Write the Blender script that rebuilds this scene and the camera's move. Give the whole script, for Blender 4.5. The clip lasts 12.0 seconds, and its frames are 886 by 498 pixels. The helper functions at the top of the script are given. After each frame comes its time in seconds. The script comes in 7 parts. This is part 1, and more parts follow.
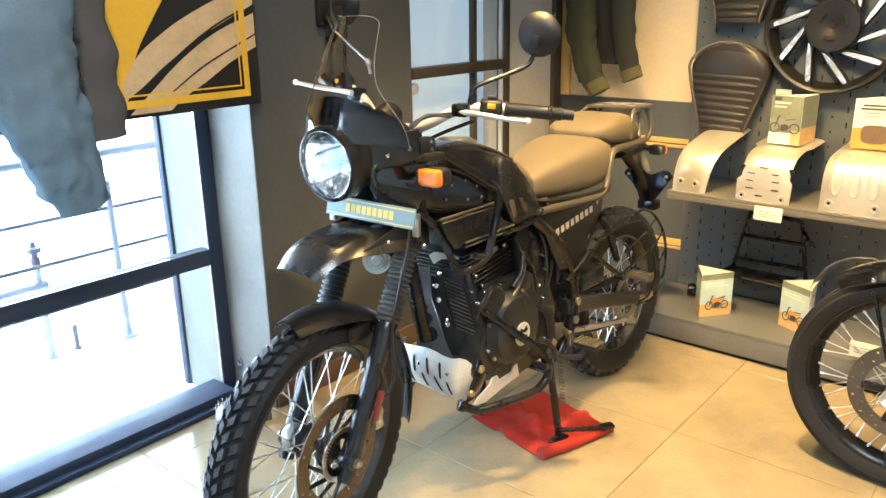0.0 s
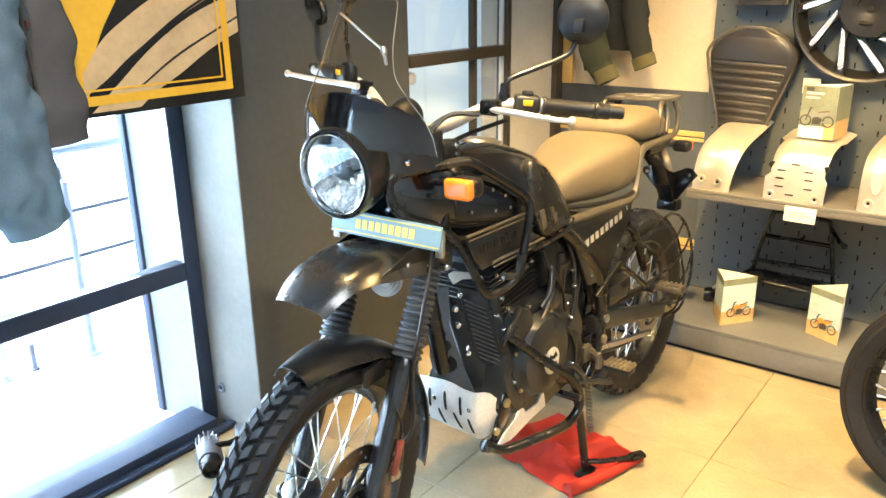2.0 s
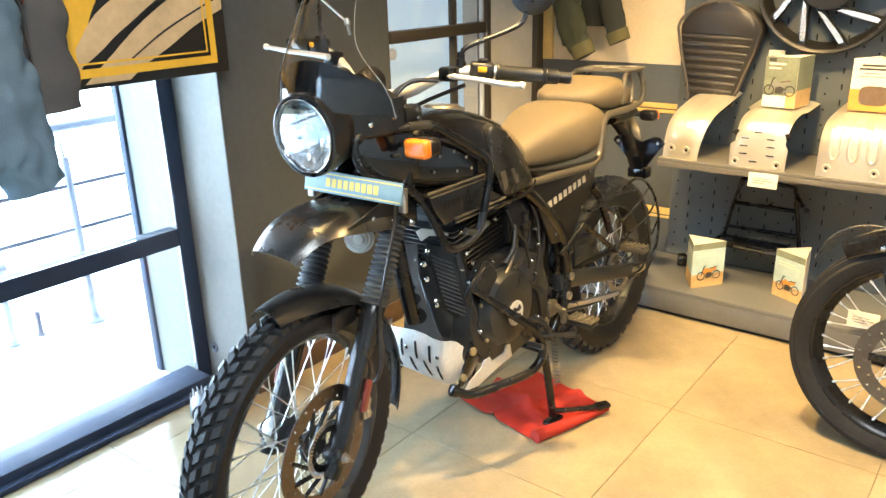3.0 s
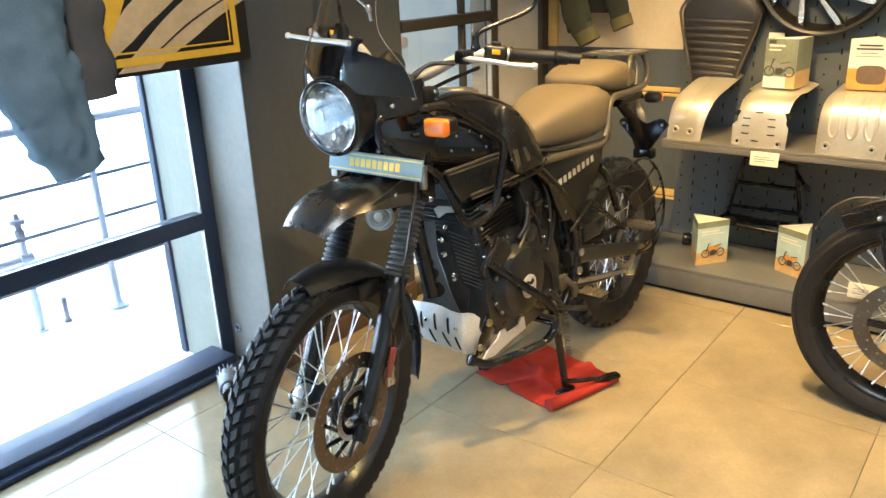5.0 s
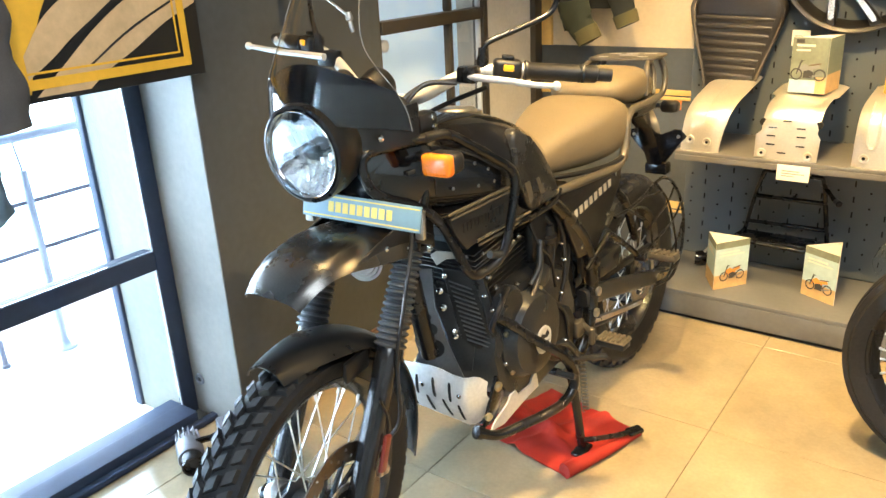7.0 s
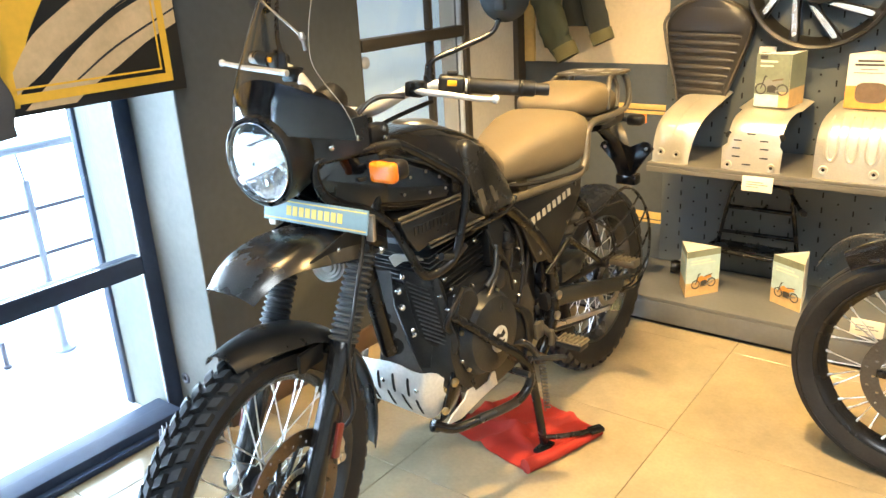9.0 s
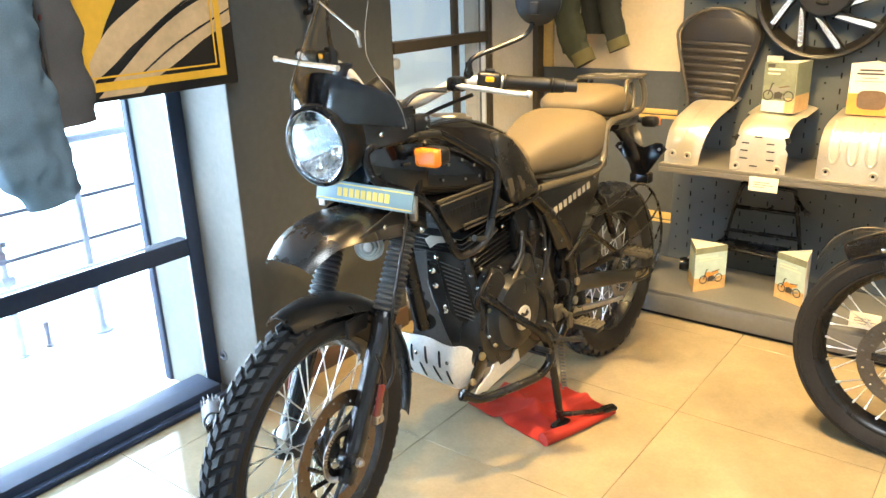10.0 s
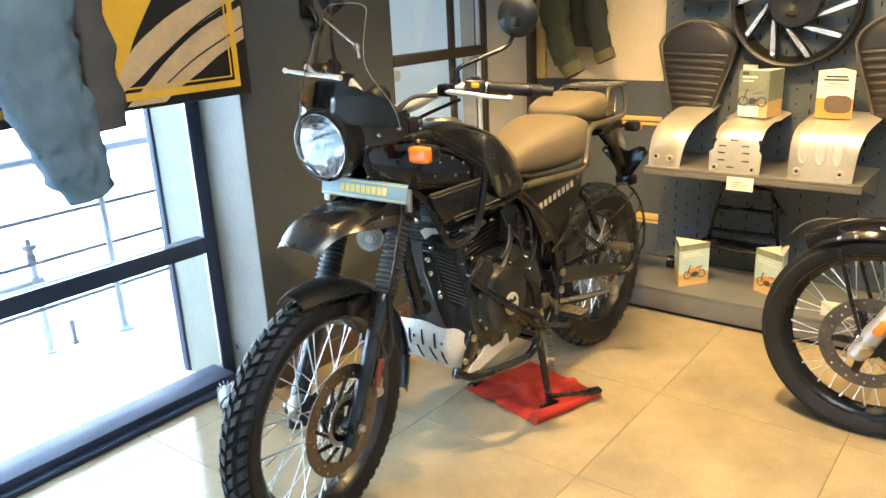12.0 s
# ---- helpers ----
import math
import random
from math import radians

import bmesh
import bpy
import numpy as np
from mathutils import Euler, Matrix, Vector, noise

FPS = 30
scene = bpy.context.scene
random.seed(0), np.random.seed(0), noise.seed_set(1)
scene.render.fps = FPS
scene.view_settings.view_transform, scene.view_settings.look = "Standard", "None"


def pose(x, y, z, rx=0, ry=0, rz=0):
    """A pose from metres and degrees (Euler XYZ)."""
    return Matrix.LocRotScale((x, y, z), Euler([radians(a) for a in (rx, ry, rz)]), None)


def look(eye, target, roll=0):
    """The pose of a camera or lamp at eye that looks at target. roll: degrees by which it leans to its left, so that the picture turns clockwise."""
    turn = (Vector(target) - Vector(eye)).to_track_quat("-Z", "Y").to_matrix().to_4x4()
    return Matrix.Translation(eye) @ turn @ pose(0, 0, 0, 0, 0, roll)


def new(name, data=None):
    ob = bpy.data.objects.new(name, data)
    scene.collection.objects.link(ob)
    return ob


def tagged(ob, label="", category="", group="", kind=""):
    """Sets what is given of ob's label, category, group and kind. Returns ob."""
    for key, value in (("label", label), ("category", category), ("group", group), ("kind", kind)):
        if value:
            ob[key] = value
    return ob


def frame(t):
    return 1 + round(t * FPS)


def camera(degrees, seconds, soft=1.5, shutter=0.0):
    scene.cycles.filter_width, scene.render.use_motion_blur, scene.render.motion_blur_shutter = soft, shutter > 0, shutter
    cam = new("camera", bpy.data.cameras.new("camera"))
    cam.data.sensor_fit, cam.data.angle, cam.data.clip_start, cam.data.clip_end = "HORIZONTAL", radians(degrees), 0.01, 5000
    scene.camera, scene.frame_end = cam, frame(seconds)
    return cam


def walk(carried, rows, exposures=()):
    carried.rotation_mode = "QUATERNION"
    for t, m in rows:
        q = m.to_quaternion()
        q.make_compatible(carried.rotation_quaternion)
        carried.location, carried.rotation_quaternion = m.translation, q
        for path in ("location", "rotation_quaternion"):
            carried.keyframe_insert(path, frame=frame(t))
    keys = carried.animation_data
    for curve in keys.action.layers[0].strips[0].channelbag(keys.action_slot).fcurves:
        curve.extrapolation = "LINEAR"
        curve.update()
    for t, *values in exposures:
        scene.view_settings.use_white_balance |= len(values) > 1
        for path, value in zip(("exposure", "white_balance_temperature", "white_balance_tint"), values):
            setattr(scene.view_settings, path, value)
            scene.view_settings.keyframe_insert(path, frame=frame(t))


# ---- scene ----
cam = camera(59.4, 12.0)
PATH = [
    (0, (0.148, 0.565, 1.388), (-1.082, 2.024, 0.789), -1.0),
    (0.5, (0.095, 0.674, 1.376), (-1.137, 2.122, 0.756), -1.1),
    (1, (-0.065, 0.684, 1.373), (-1.253, 2.165, 0.745), -1.2),
    (1.5, (-0.198, 0.681, 1.38), (-1.357, 2.184, 0.75), -1.2),
    (2, (-0.152, 0.718, 1.378), (-1.305, 2.222, 0.741), -0.8),
    (2.5, (-0.043, 0.739, 1.364), (-1.207, 2.229, 0.712), -1.0),
    (3, (0.028, 0.649, 1.36), (-1.134, 2.131, 0.687), -1.5),
    (5, (0.069, 0.536, 1.35), (-1.098, 2.008, 0.663), -2.5),
    (5.5, (0.044, 0.676, 1.36), (-1.144, 2.123, 0.657), -2.9),
    (6, (-0.006, 0.764, 1.356), (-1.18, 2.217, 0.642), -2.8),
    (6.5, (-0.109, 0.788, 1.364), (-1.239, 2.278, 0.653), -2.6),
    (7, (-0.215, 0.813, 1.365), (-1.322, 2.317, 0.649), -2.9),
    (7.5, (-0.196, 0.91, 1.374), (-1.331, 2.389, 0.65), -3.4),
    (7.7, (-0.163, 0.95, 1.376), (-1.316, 2.415, 0.653), -3.5),
    (9.3, (-0.02, 0.721, 1.37), (-1.167, 2.216, 0.7), -3.0),
    (9.5, (-0.017, 0.665, 1.359), (-1.159, 2.164, 0.69), -2.7),
    (10, (0.025, 0.607, 1.371), (-1.136, 2.097, 0.715), -2.1),
    (10.5, (0.148, 0.585, 1.381), (-1.066, 2.041, 0.741), -2.0),
    (11, (0.25, 0.568, 1.365), (-0.999, 1.995, 0.73), -2.4),
    (11.5, (0.267, 0.519, 1.37), (-0.965, 1.967, 0.749), -2.7),
    (12, (0.199, 0.454, 1.369), (-0.989, 1.941, 0.754), -2.8),
]
walk(cam, [(t, look(eye, target, roll)) for t, eye, target, roll in PATH],
     exposures=[(0.0, 0.24), (1.0, 0.33), (1.5, 0.40), (2.0, 0.60), (2.5, 0.74), (3.0, 0.40), (5.0, -0.12), (5.5, 0.06), (6.5, 0.19), (7.5, 0.44), (9.5, 0.30), (10.5, 0.43), (11.0, 0.17), (12.0, 0.08)])

# ---- world, lamps ----
WARM = (1.0, 0.67, 0.28)
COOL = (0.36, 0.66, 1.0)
world = bpy.data.worlds.new("daylight")
scene.world = world
world.use_nodes = True
sky = world.node_tree.nodes.new("ShaderNodeTexSky")
sky.sky_type, sky.sun_disc = "NISHITA", False
sky.sun_elevation, sky.sun_rotation = radians(62), radians(109)
world.node_tree.links.new(sky.outputs["Color"], world.node_tree.nodes["Background"].inputs["Color"])
world.node_tree.nodes["Background"].inputs["Strength"].default_value = 0.12


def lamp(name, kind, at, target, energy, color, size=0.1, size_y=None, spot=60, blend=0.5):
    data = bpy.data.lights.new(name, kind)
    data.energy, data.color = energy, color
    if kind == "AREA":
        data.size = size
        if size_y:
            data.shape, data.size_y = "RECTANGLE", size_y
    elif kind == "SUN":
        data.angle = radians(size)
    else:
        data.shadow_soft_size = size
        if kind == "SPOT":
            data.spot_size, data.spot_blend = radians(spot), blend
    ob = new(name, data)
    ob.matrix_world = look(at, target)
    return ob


lamp("sun", "SUN", (1.2, -1.0, 9), (-3.4, 0.6, 0), 3.0, (1.0, 0.95, 0.88), size=0.5)
# Area lamp outside the glass, widened past the seen window as cool fill.
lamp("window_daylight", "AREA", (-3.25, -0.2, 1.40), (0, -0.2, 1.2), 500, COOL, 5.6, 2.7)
lamp("track_spot_key", "SPOT", (-0.76, 1.95, 2.75), (-0.62, 3.20, 0.1), 490, WARM, 0.018, spot=78, blend=0.8)
lamp("track_spot_front", "SPOT", (-1.28, 2.12, 2.75), (-1.20, 2.90, 0.2), 235, WARM, 0.015, spot=66, blend=0.8)
lamp("track_spot_banner", "SPOT", (-0.6, 0.9, 2.75), (-1.9, 1.62, 1.35), 80, (1.0, 0.76, 0.48), 0.03, spot=44, blend=0.8)
lamp("track_spot_rear", "SPOT", (0.9, 2.9, 2.75), (-0.85, 2.95, 0.35), 270, WARM, 0.03, spot=58, blend=0.7)
lamp("track_spot_shelf", "SPOT", (-0.5, 2.75, 2.75), (-0.7, 3.85, 0.75), 125, WARM, 0.04, spot=75, blend=0.6)
# Added area lamp as neutral fill; no panel is known up there.
lamp("ceiling_panel_light", "AREA", (0.6, 0.8, 2.78), (0.6, 0.8, 0), 62, (0.86, 0.94, 1.0), 1.2, 1.2)


# ---- materials ----
def mat(name, color, rough=0.5, metal=0.0, grain=0.0, scale=60.0, blotch=0.0, blotch_scale=4.0, bump=0.0, coat=0.0,
        island=0.0, spread=0.08, stretch=(1, 1, 1), spec=0.5):
    m = bpy.data.materials.new(name)
    m.use_nodes = True
    n, l = m.node_tree.nodes, m.node_tree.links
    b = n["Principled BSDF"]
    b.inputs["Roughness"].default_value, b.inputs["Metallic"].default_value = rough, metal
    b.inputs["Coat Weight"].default_value, b.inputs["Coat Roughness"].default_value = coat, 0.05
    b.inputs["Specular IOR Level"].default_value = spec
    b.inputs["Base Color"].default_value = (*color, 1)
    m.diffuse_color = (*color, 1)
    if not (grain or blotch or bump or island):
        return m
    tc = n.new("ShaderNodeTexCoord")
    mp = n.new("ShaderNodeMapping")
    mp.inputs["Scale"].default_value = stretch
    l.new(tc.outputs["Object"], mp.inputs["Vector"])
    fine = n.new("ShaderNodeTexNoise")
    fine.inputs["Scale"].default_value, fine.inputs["Detail"].default_value = scale, 5
    l.new(mp.outputs["Vector"], fine.inputs["Vector"])
    wide = n.new("ShaderNodeTexNoise")
    wide.inputs["Scale"].default_value, wide.inputs["Detail"].default_value = blotch_scale, 4
    wide.inputs["Roughness"].default_value = 0.65
    l.new(mp.outputs["Vector"], wide.inputs["Vector"])

    def remap(socket, amount):
        r = n.new("ShaderNodeMapRange")
        r.inputs["From Min"].default_value, r.inputs["From Max"].default_value = 0.3, 0.7
        r.inputs["To Min"].default_value, r.inputs["To Max"].default_value = 1 - amount, 1 + amount
        l.new(socket, r.inputs["Value"])
        return r.outputs["Result"]

    def times(a, c):
        q = n.new("ShaderNodeMath")
        q.operation = "MULTIPLY"
        l.new(a, q.inputs[0])
        l.new(c, q.inputs[1])
        return q.outputs[0]

    value = times(remap(fine.outputs["Fac"], grain), remap(wide.outputs["Fac"], blotch))
    if island:
        info = n.new("ShaderNodeObjectInfo")
        r = n.new("ShaderNodeMapRange")
        r.inputs["To Min"].default_value, r.inputs["To Max"].default_value = 1 - island, 1 + island
        l.new(info.outputs["Random"], r.inputs["Value"])
        value = times(value, r.outputs["Result"])
    mix = n.new("ShaderNodeVectorMath")
    mix.operation = "SCALE"
    mix.inputs[0].default_value = color
    l.new(value, mix.inputs["Scale"])
    l.new(mix.outputs["Vector"], b.inputs["Base Color"])
    rr = n.new("ShaderNodeMapRange")
    rr.inputs["From Min"].default_value, rr.inputs["From Max"].default_value = 0.3, 0.7
    rr.inputs["To Min"].default_value = max(0.02, rough - spread)
    rr.inputs["To Max"].default_value = min(1, rough + spread)
    l.new(wide.outputs["Fac"], rr.inputs["Value"])
    l.new(rr.outputs["Result"], b.inputs["Roughness"])
    if bump:
        bp = n.new("ShaderNodeBump")
        bp.inputs["Strength"].default_value, bp.inputs["Distance"].default_value = min(1.0, bump), 0.002
        l.new(fine.outputs["Fac"], bp.inputs["Height"])
        l.new(bp.outputs["Normal"], b.inputs["Normal"])
    return m


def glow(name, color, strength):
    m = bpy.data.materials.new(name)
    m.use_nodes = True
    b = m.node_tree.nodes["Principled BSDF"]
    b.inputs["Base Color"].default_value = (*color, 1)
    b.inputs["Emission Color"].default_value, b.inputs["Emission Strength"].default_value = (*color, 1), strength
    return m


def glass(name, color=(1, 1, 1), rough=0.0, ior=1.45):
    m = bpy.data.materials.new(name)
    m.use_nodes = True
    b = m.node_tree.nodes["Principled BSDF"]
    b.inputs["Base Color"].default_value = (*color, 1)
    b.inputs["Roughness"].default_value, b.inputs["IOR"].default_value = rough, ior
    b.inputs["Transmission Weight"].default_value = 1.0
    return m


M_TILE = mat("floor_tile", (0.275, 0.222, 0.138), 0.15, grain=0.05, scale=90, blotch=0.20, blotch_scale=3.2, bump=0.02, island=0.03, spread=0.04)
M_GROUT = mat("grout", (0.17, 0.14, 0.10), 0.9, grain=0.2)
M_DARKWALL = mat("dark_wall_paint", (0.062, 0.069, 0.073), 0.75, grain=0.06, scale=40, blotch=0.12, blotch_scale=2.5, bump=0.15)
M_PIER = mat("grey_reveal_paint", (0.20, 0.19, 0.17), 0.6, grain=0.05, scale=50, blotch=0.14, blotch_scale=5, bump=0.12)
M_GREYCOL = mat("grey_column_paint", (0.42, 0.405, 0.37), 0.6, grain=0.05, blotch=0.1, bump=0.1)
M_CREAM = mat("cream_wall_paint", (0.64, 0.53, 0.36), 0.55, grain=0.04, blotch=0.07, blotch_scale=3, bump=0.08)
M_BAND = mat("charcoal_wall_panel", (0.072, 0.082, 0.092), 0.55, grain=0.06, blotch=0.1, blotch_scale=6, bump=0.08)
M_GOLD = mat("ochre_stripe", (0.62, 0.42, 0.14), 0.5, grain=0.06, blotch=0.08)
M_SKIRT = mat("brown_skirting_tile", (0.10, 0.062, 0.045), 0.35, grain=0.12, scale=30, blotch=0.15)
M_WINFRAME = mat("blue_black_window_frame", (0.020, 0.033, 0.066), 0.6, grain=0.08, blotch=0.15)
M_DOORFRAME = mat("brown_black_metal_frame", (0.040, 0.034, 0.026), 0.4, grain=0.08, blotch=0.12)
M_CEIL = mat("dark_ceiling_paint", (0.12, 0.12, 0.125), 0.8, grain=0.05)
M_WALLPLAIN = mat("showroom_wall_paint", (0.45, 0.42, 0.37), 0.7, grain=0.05, blotch=0.06)
M_PEG = mat("slate_pegboard_steel", (0.092, 0.106, 0.113), 0.45, grain=0.05, scale=200, blotch=0.08, bump=0.1)
# Near-black put where holes and gaps lie in shade; also the emblem print.
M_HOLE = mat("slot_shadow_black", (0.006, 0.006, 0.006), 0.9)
M_SHELF = mat("grey_shelf_steel", (0.125, 0.118, 0.105), 0.4, grain=0.05, blotch=0.1)
M_PLINTH = mat("dark_grey_plinth_laminate", (0.125, 0.128, 0.128), 0.38, grain=0.05, blotch=0.12, blotch_scale=5)
M_EXT = mat("exterior_paving", (0.75, 0.74, 0.72), 0.8, grain=0.05, blotch=0.08)
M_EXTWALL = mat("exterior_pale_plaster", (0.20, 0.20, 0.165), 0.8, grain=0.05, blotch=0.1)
M_RAIL = mat("galvanised_rail", (0.40, 0.42, 0.48), 0.4, 0.6, grain=0.08)
M_RAILDARK = mat("lilac_grey_rail_paint", (0.15, 0.14, 0.17), 0.5, grain=0.08)
M_SKYCARD = glow("bright_glow_card", (0.93, 0.97, 1.0), 7.0)
M_DOORGLOW = glow("pale_blue_glow_card", (0.58, 0.74, 0.86), 0.36)
M_GLASS = glass("window_glass")
M_SEAL = mat("silver_window_seal", (0.6, 0.63, 0.66), 0.35, 0.5)


# ---- mesh tools ----
def finish(name, bm, material, parent=None, label="", smooth=40, kind=""):
    bmesh.ops.recalc_face_normals(bm, faces=bm.faces)
    me = bpy.data.meshes.new(name)
    bm.to_mesh(me)
    bm.free()
    if smooth:
        me.shade_smooth()
        me.set_sharp_from_angle(angle=radians(smooth))
    for m in material if isinstance(material, (list, tuple)) else [material]:
        me.materials.append(m)
    ob = new(name, me)
    if parent is not None:
        ob.parent = parent
    if label or kind:
        tagged(ob, label=label, kind=kind)
    return ob


def part(name, bm, material, parent, label="", smooth=40):
    return finish(name, bm, material, parent, label, smooth)


def thing(name, label, category, at=None, group="", kind=""):
    ob = tagged(new(name), label, category, group, kind)
    if at is not None:
        ob.matrix_world = at
    return ob


def box(bm, lo, hi, bevel=0.0, m=None, seg=2):
    lo, hi = Vector(lo), Vector(hi)
    r = bmesh.ops.create_cube(bm, size=1, matrix=Matrix.Translation((lo + hi) / 2) @ Matrix.Diagonal((*(hi - lo), 1)))
    vs = r["verts"]
    if bevel:
        es = list({e for v in vs for e in v.link_edges})
        out = bmesh.ops.bevel(bm, geom=es, offset=bevel, segments=seg, affect="EDGES", profile=0.5)
        vs = list({v for f in out["faces"] for v in f.verts} | {v for v in vs if v.is_valid})
    if m is not None:
        bmesh.ops.transform(bm, matrix=m, verts=vs)
    return vs


def axes(d):
    d = Vector(d).normalized()
    a = d.cross(Vector((0, 0, 1)))
    if a.length < 1e-3:
        a = d.cross(Vector((0, 1, 0)))
    a.normalize()
    return a, d.cross(a).normalized()


def lathe(bm, origin, direction, profile, seg=24, cap=True):
    """profile: (distance along direction, radius)"""
    o, d = Vector(origin), Vector(direction).normalized()
    a, c = axes(d)
    rings = []
    for h, r in profile:
        rings.append([bm.verts.new(o + d * h + (a * math.cos(2 * math.pi * i / seg) + c * math.sin(2 * math.pi * i / seg)) * r) for i in range(seg)])
    for p, q in zip(rings, rings[1:]):
        for i in range(seg):
            bm.faces.new((p[i], p[(i + 1) % seg], q[(i + 1) % seg], q[i]))
    if cap:
        bm.faces.new(rings[0])
        bm.faces.new(rings[-1])
    return rings


def ring_lathe(bm, origin, direction, profile, seg=48):
    """A closed profile swept round an axis."""
    rings = lathe(bm, origin, direction, profile, seg, cap=False)
    p, q = rings[-1], rings[0]
    for i in range(seg):
        bm.faces.new((p[i], p[(i + 1) % seg], q[(i + 1) % seg], q[i]))


def curve_points(pts, n=6, closed=False):
    pts = [Vector(p) for p in pts]
    if len(pts) < 3:
        return pts
    out = []
    k = len(pts)
    for i in range(k if closed else k - 1):
        p0 = pts[(i - 1) % k] if closed or i > 0 else pts[0] * 2 - pts[1]
        p1, p2 = pts[i], pts[(i + 1) % k]
        p3 = pts[(i + 2) % k] if closed or i + 2 < k else pts[-1] * 2 - pts[-2]
        for j in range(n):
            t = j / n
            out.append(0.5 * ((2 * p1) + (p2 - p0) * t + (2 * p0 - 5 * p1 + 4 * p2 - p3) * t * t + (3 * p1 - p0 - 3 * p2 + p3) * t ** 3))
    if not closed:
        out.append(pts[-1])
    return out


def tube(bm, pts, r, seg=10, n=6, closed=False, taper=None):
    p = curve_points(pts, n, closed)
    k = len(p)
    rings, side = [], None
    for i, c in enumerate(p):
        if closed:
            d = p[(i + 1) % k] - p[i - 1]
        else:
            d = p[min(i + 1, k - 1)] - p[max(i - 1, 0)]
        d.normalize()
        if side is None:
            side, _ = axes(d)
        side = (side - d * side.dot(d)).normalized()
        up = d.cross(side)
        rr = r if taper is None else r + (taper - r) * i / (k - 1)
        rings.append([bm.verts.new(c + (side * math.cos(2 * math.pi * j / seg) + up * math.sin(2 * math.pi * j / seg)) * rr) for j in range(seg)])
    pairs = list(zip(rings, rings[1:])) + ([(rings[-1], rings[0])] if closed else [])
    for a, b in pairs:
        for j in range(seg):
            bm.faces.new((a[j], a[(j + 1) % seg], b[(j + 1) % seg], b[j]))
    if not closed:
        bm.faces.new(rings[0])
        bm.faces.new(rings[-1])


def loft(bm, sections, cap=True, closed=True):
    rings = [[bm.verts.new(Vector(p)) for p in s] for s in sections]
    k = len(rings[0])
    for a, b in zip(rings, rings[1:]):
        for j in range(k if closed else k - 1):
            bm.faces.new((a[j], a[(j + 1) % k], b[(j + 1) % k], b[j]))
    if cap and closed:
        bm.faces.new(rings[0])
        bm.faces.new(rings[-1])
    return rings


def oval(c, a, b, wide, high, n=20, power=2.4):
    """A rounded section round c, spanned by the directions a and b."""
    c, a, b = Vector(c), Vector(a), Vector(b)
    out = []
    for i in range(n):
        t = 2 * math.pi * i / n
        x, y = math.cos(t), math.sin(t)
        out.append(c + a * wide * math.copysign(abs(x) ** (2 / power), x) + b * high * math.copysign(abs(y) ** (2 / power), y))
    return out


def prism(bm, poly, origin, u, v, depth, bevel=0.0, seg=2):
    """A flat polygon in (u, v), thickened along u x v, centred on its plane."""
    o, u, v = Vector(origin), Vector(u).normalized(), Vector(v).normalized()
    w = u.cross(v)
    lo = [bm.verts.new(o + u * a + v * b - w * depth / 2) for a, b in poly]
    hi = [bm.verts.new(o + u * a + v * b + w * depth / 2) for a, b in poly]
    k = len(poly)
    fs = [bm.faces.new(lo), bm.faces.new(hi)]
    for i in range(k):
        fs.append(bm.faces.new((lo[i], lo[(i + 1) % k], hi[(i + 1) % k], hi[i])))
    if bevel:
        es = list({e for f in fs for e in f.edges})
        bmesh.ops.bevel(bm, geom=es, offset=bevel, segments=seg, affect="EDGES", profile=0.5)


def sheet(bm, rows, thick):
    """A curved sheet from rows of points, with a thickness."""
    rows = [[Vector(p) for p in r] for r in rows]
    nr, nc = len(rows), len(rows[0])

    def normal(i, j):
        a = rows[min(i + 1, nr - 1)][j] - rows[max(i - 1, 0)][j]
        b = rows[i][min(j + 1, nc - 1)] - rows[i][max(j - 1, 0)]
        q = a.cross(b)
        return q.normalized() if q.length > 1e-9 else Vector((0, 0, 1))

    top = [[bm.verts.new(rows[i][j]) for j in range(nc)] for i in range(nr)]
    bot = [[bm.verts.new(rows[i][j] - normal(i, j) * thick) for j in range(nc)] for i in range(nr)]
    for g in (top, bot):
        for i in range(nr - 1):
            for j in range(nc - 1):
                bm.faces.new((g[i][j], g[i + 1][j], g[i + 1][j + 1], g[i][j + 1]))
    for i in range(nr - 1):
        for j in (0, nc - 1):
            bm.faces.new((top[i][j], top[i + 1][j], bot[i + 1][j], bot[i][j]))
    for j in range(nc - 1):
        for i in (0, nr - 1):
            bm.faces.new((top[i][j], top[i][j + 1], bot[i][j + 1], bot[i][j]))


def solid(name, lo, hi, material, label="", category="", bevel=0.0, kind="structure"):
    bm = bmesh.new()
    box(bm, lo, hi, bevel)
    return tagged(finish(name, bm, material), label, category, kind=kind)


# ---- the room ----
BACK, SIDE, TOP = 3.97, -1.95, 2.85
floor = solid("floor", (-2.12, -2.2, -0.12), (2.6, BACK, -0.006), M_GROUT, "beige stone-look tiled showroom floor with thin joints", "floor")
solid("ceiling", (-2.4, -2.2, TOP), (2.6, 4.2, TOP + 0.1), M_CEIL, "dark grey painted showroom ceiling", "ceiling")
solid("wall_back", (-2.15, BACK, 0), (2.6, BACK + 0.15, TOP), M_CREAM, "cream painted back wall", "wall")
solid("wall_right", (2.6, -2.2, 0), (2.75, BACK + 0.15, TOP), M_WALLPLAIN, "plain painted showroom wall", "wall")
solid("wall_front", (-2.4, -2.35, 0), (2.75, -2.2, TOP), M_WALLPLAIN, "plain painted showroom wall", "wall")
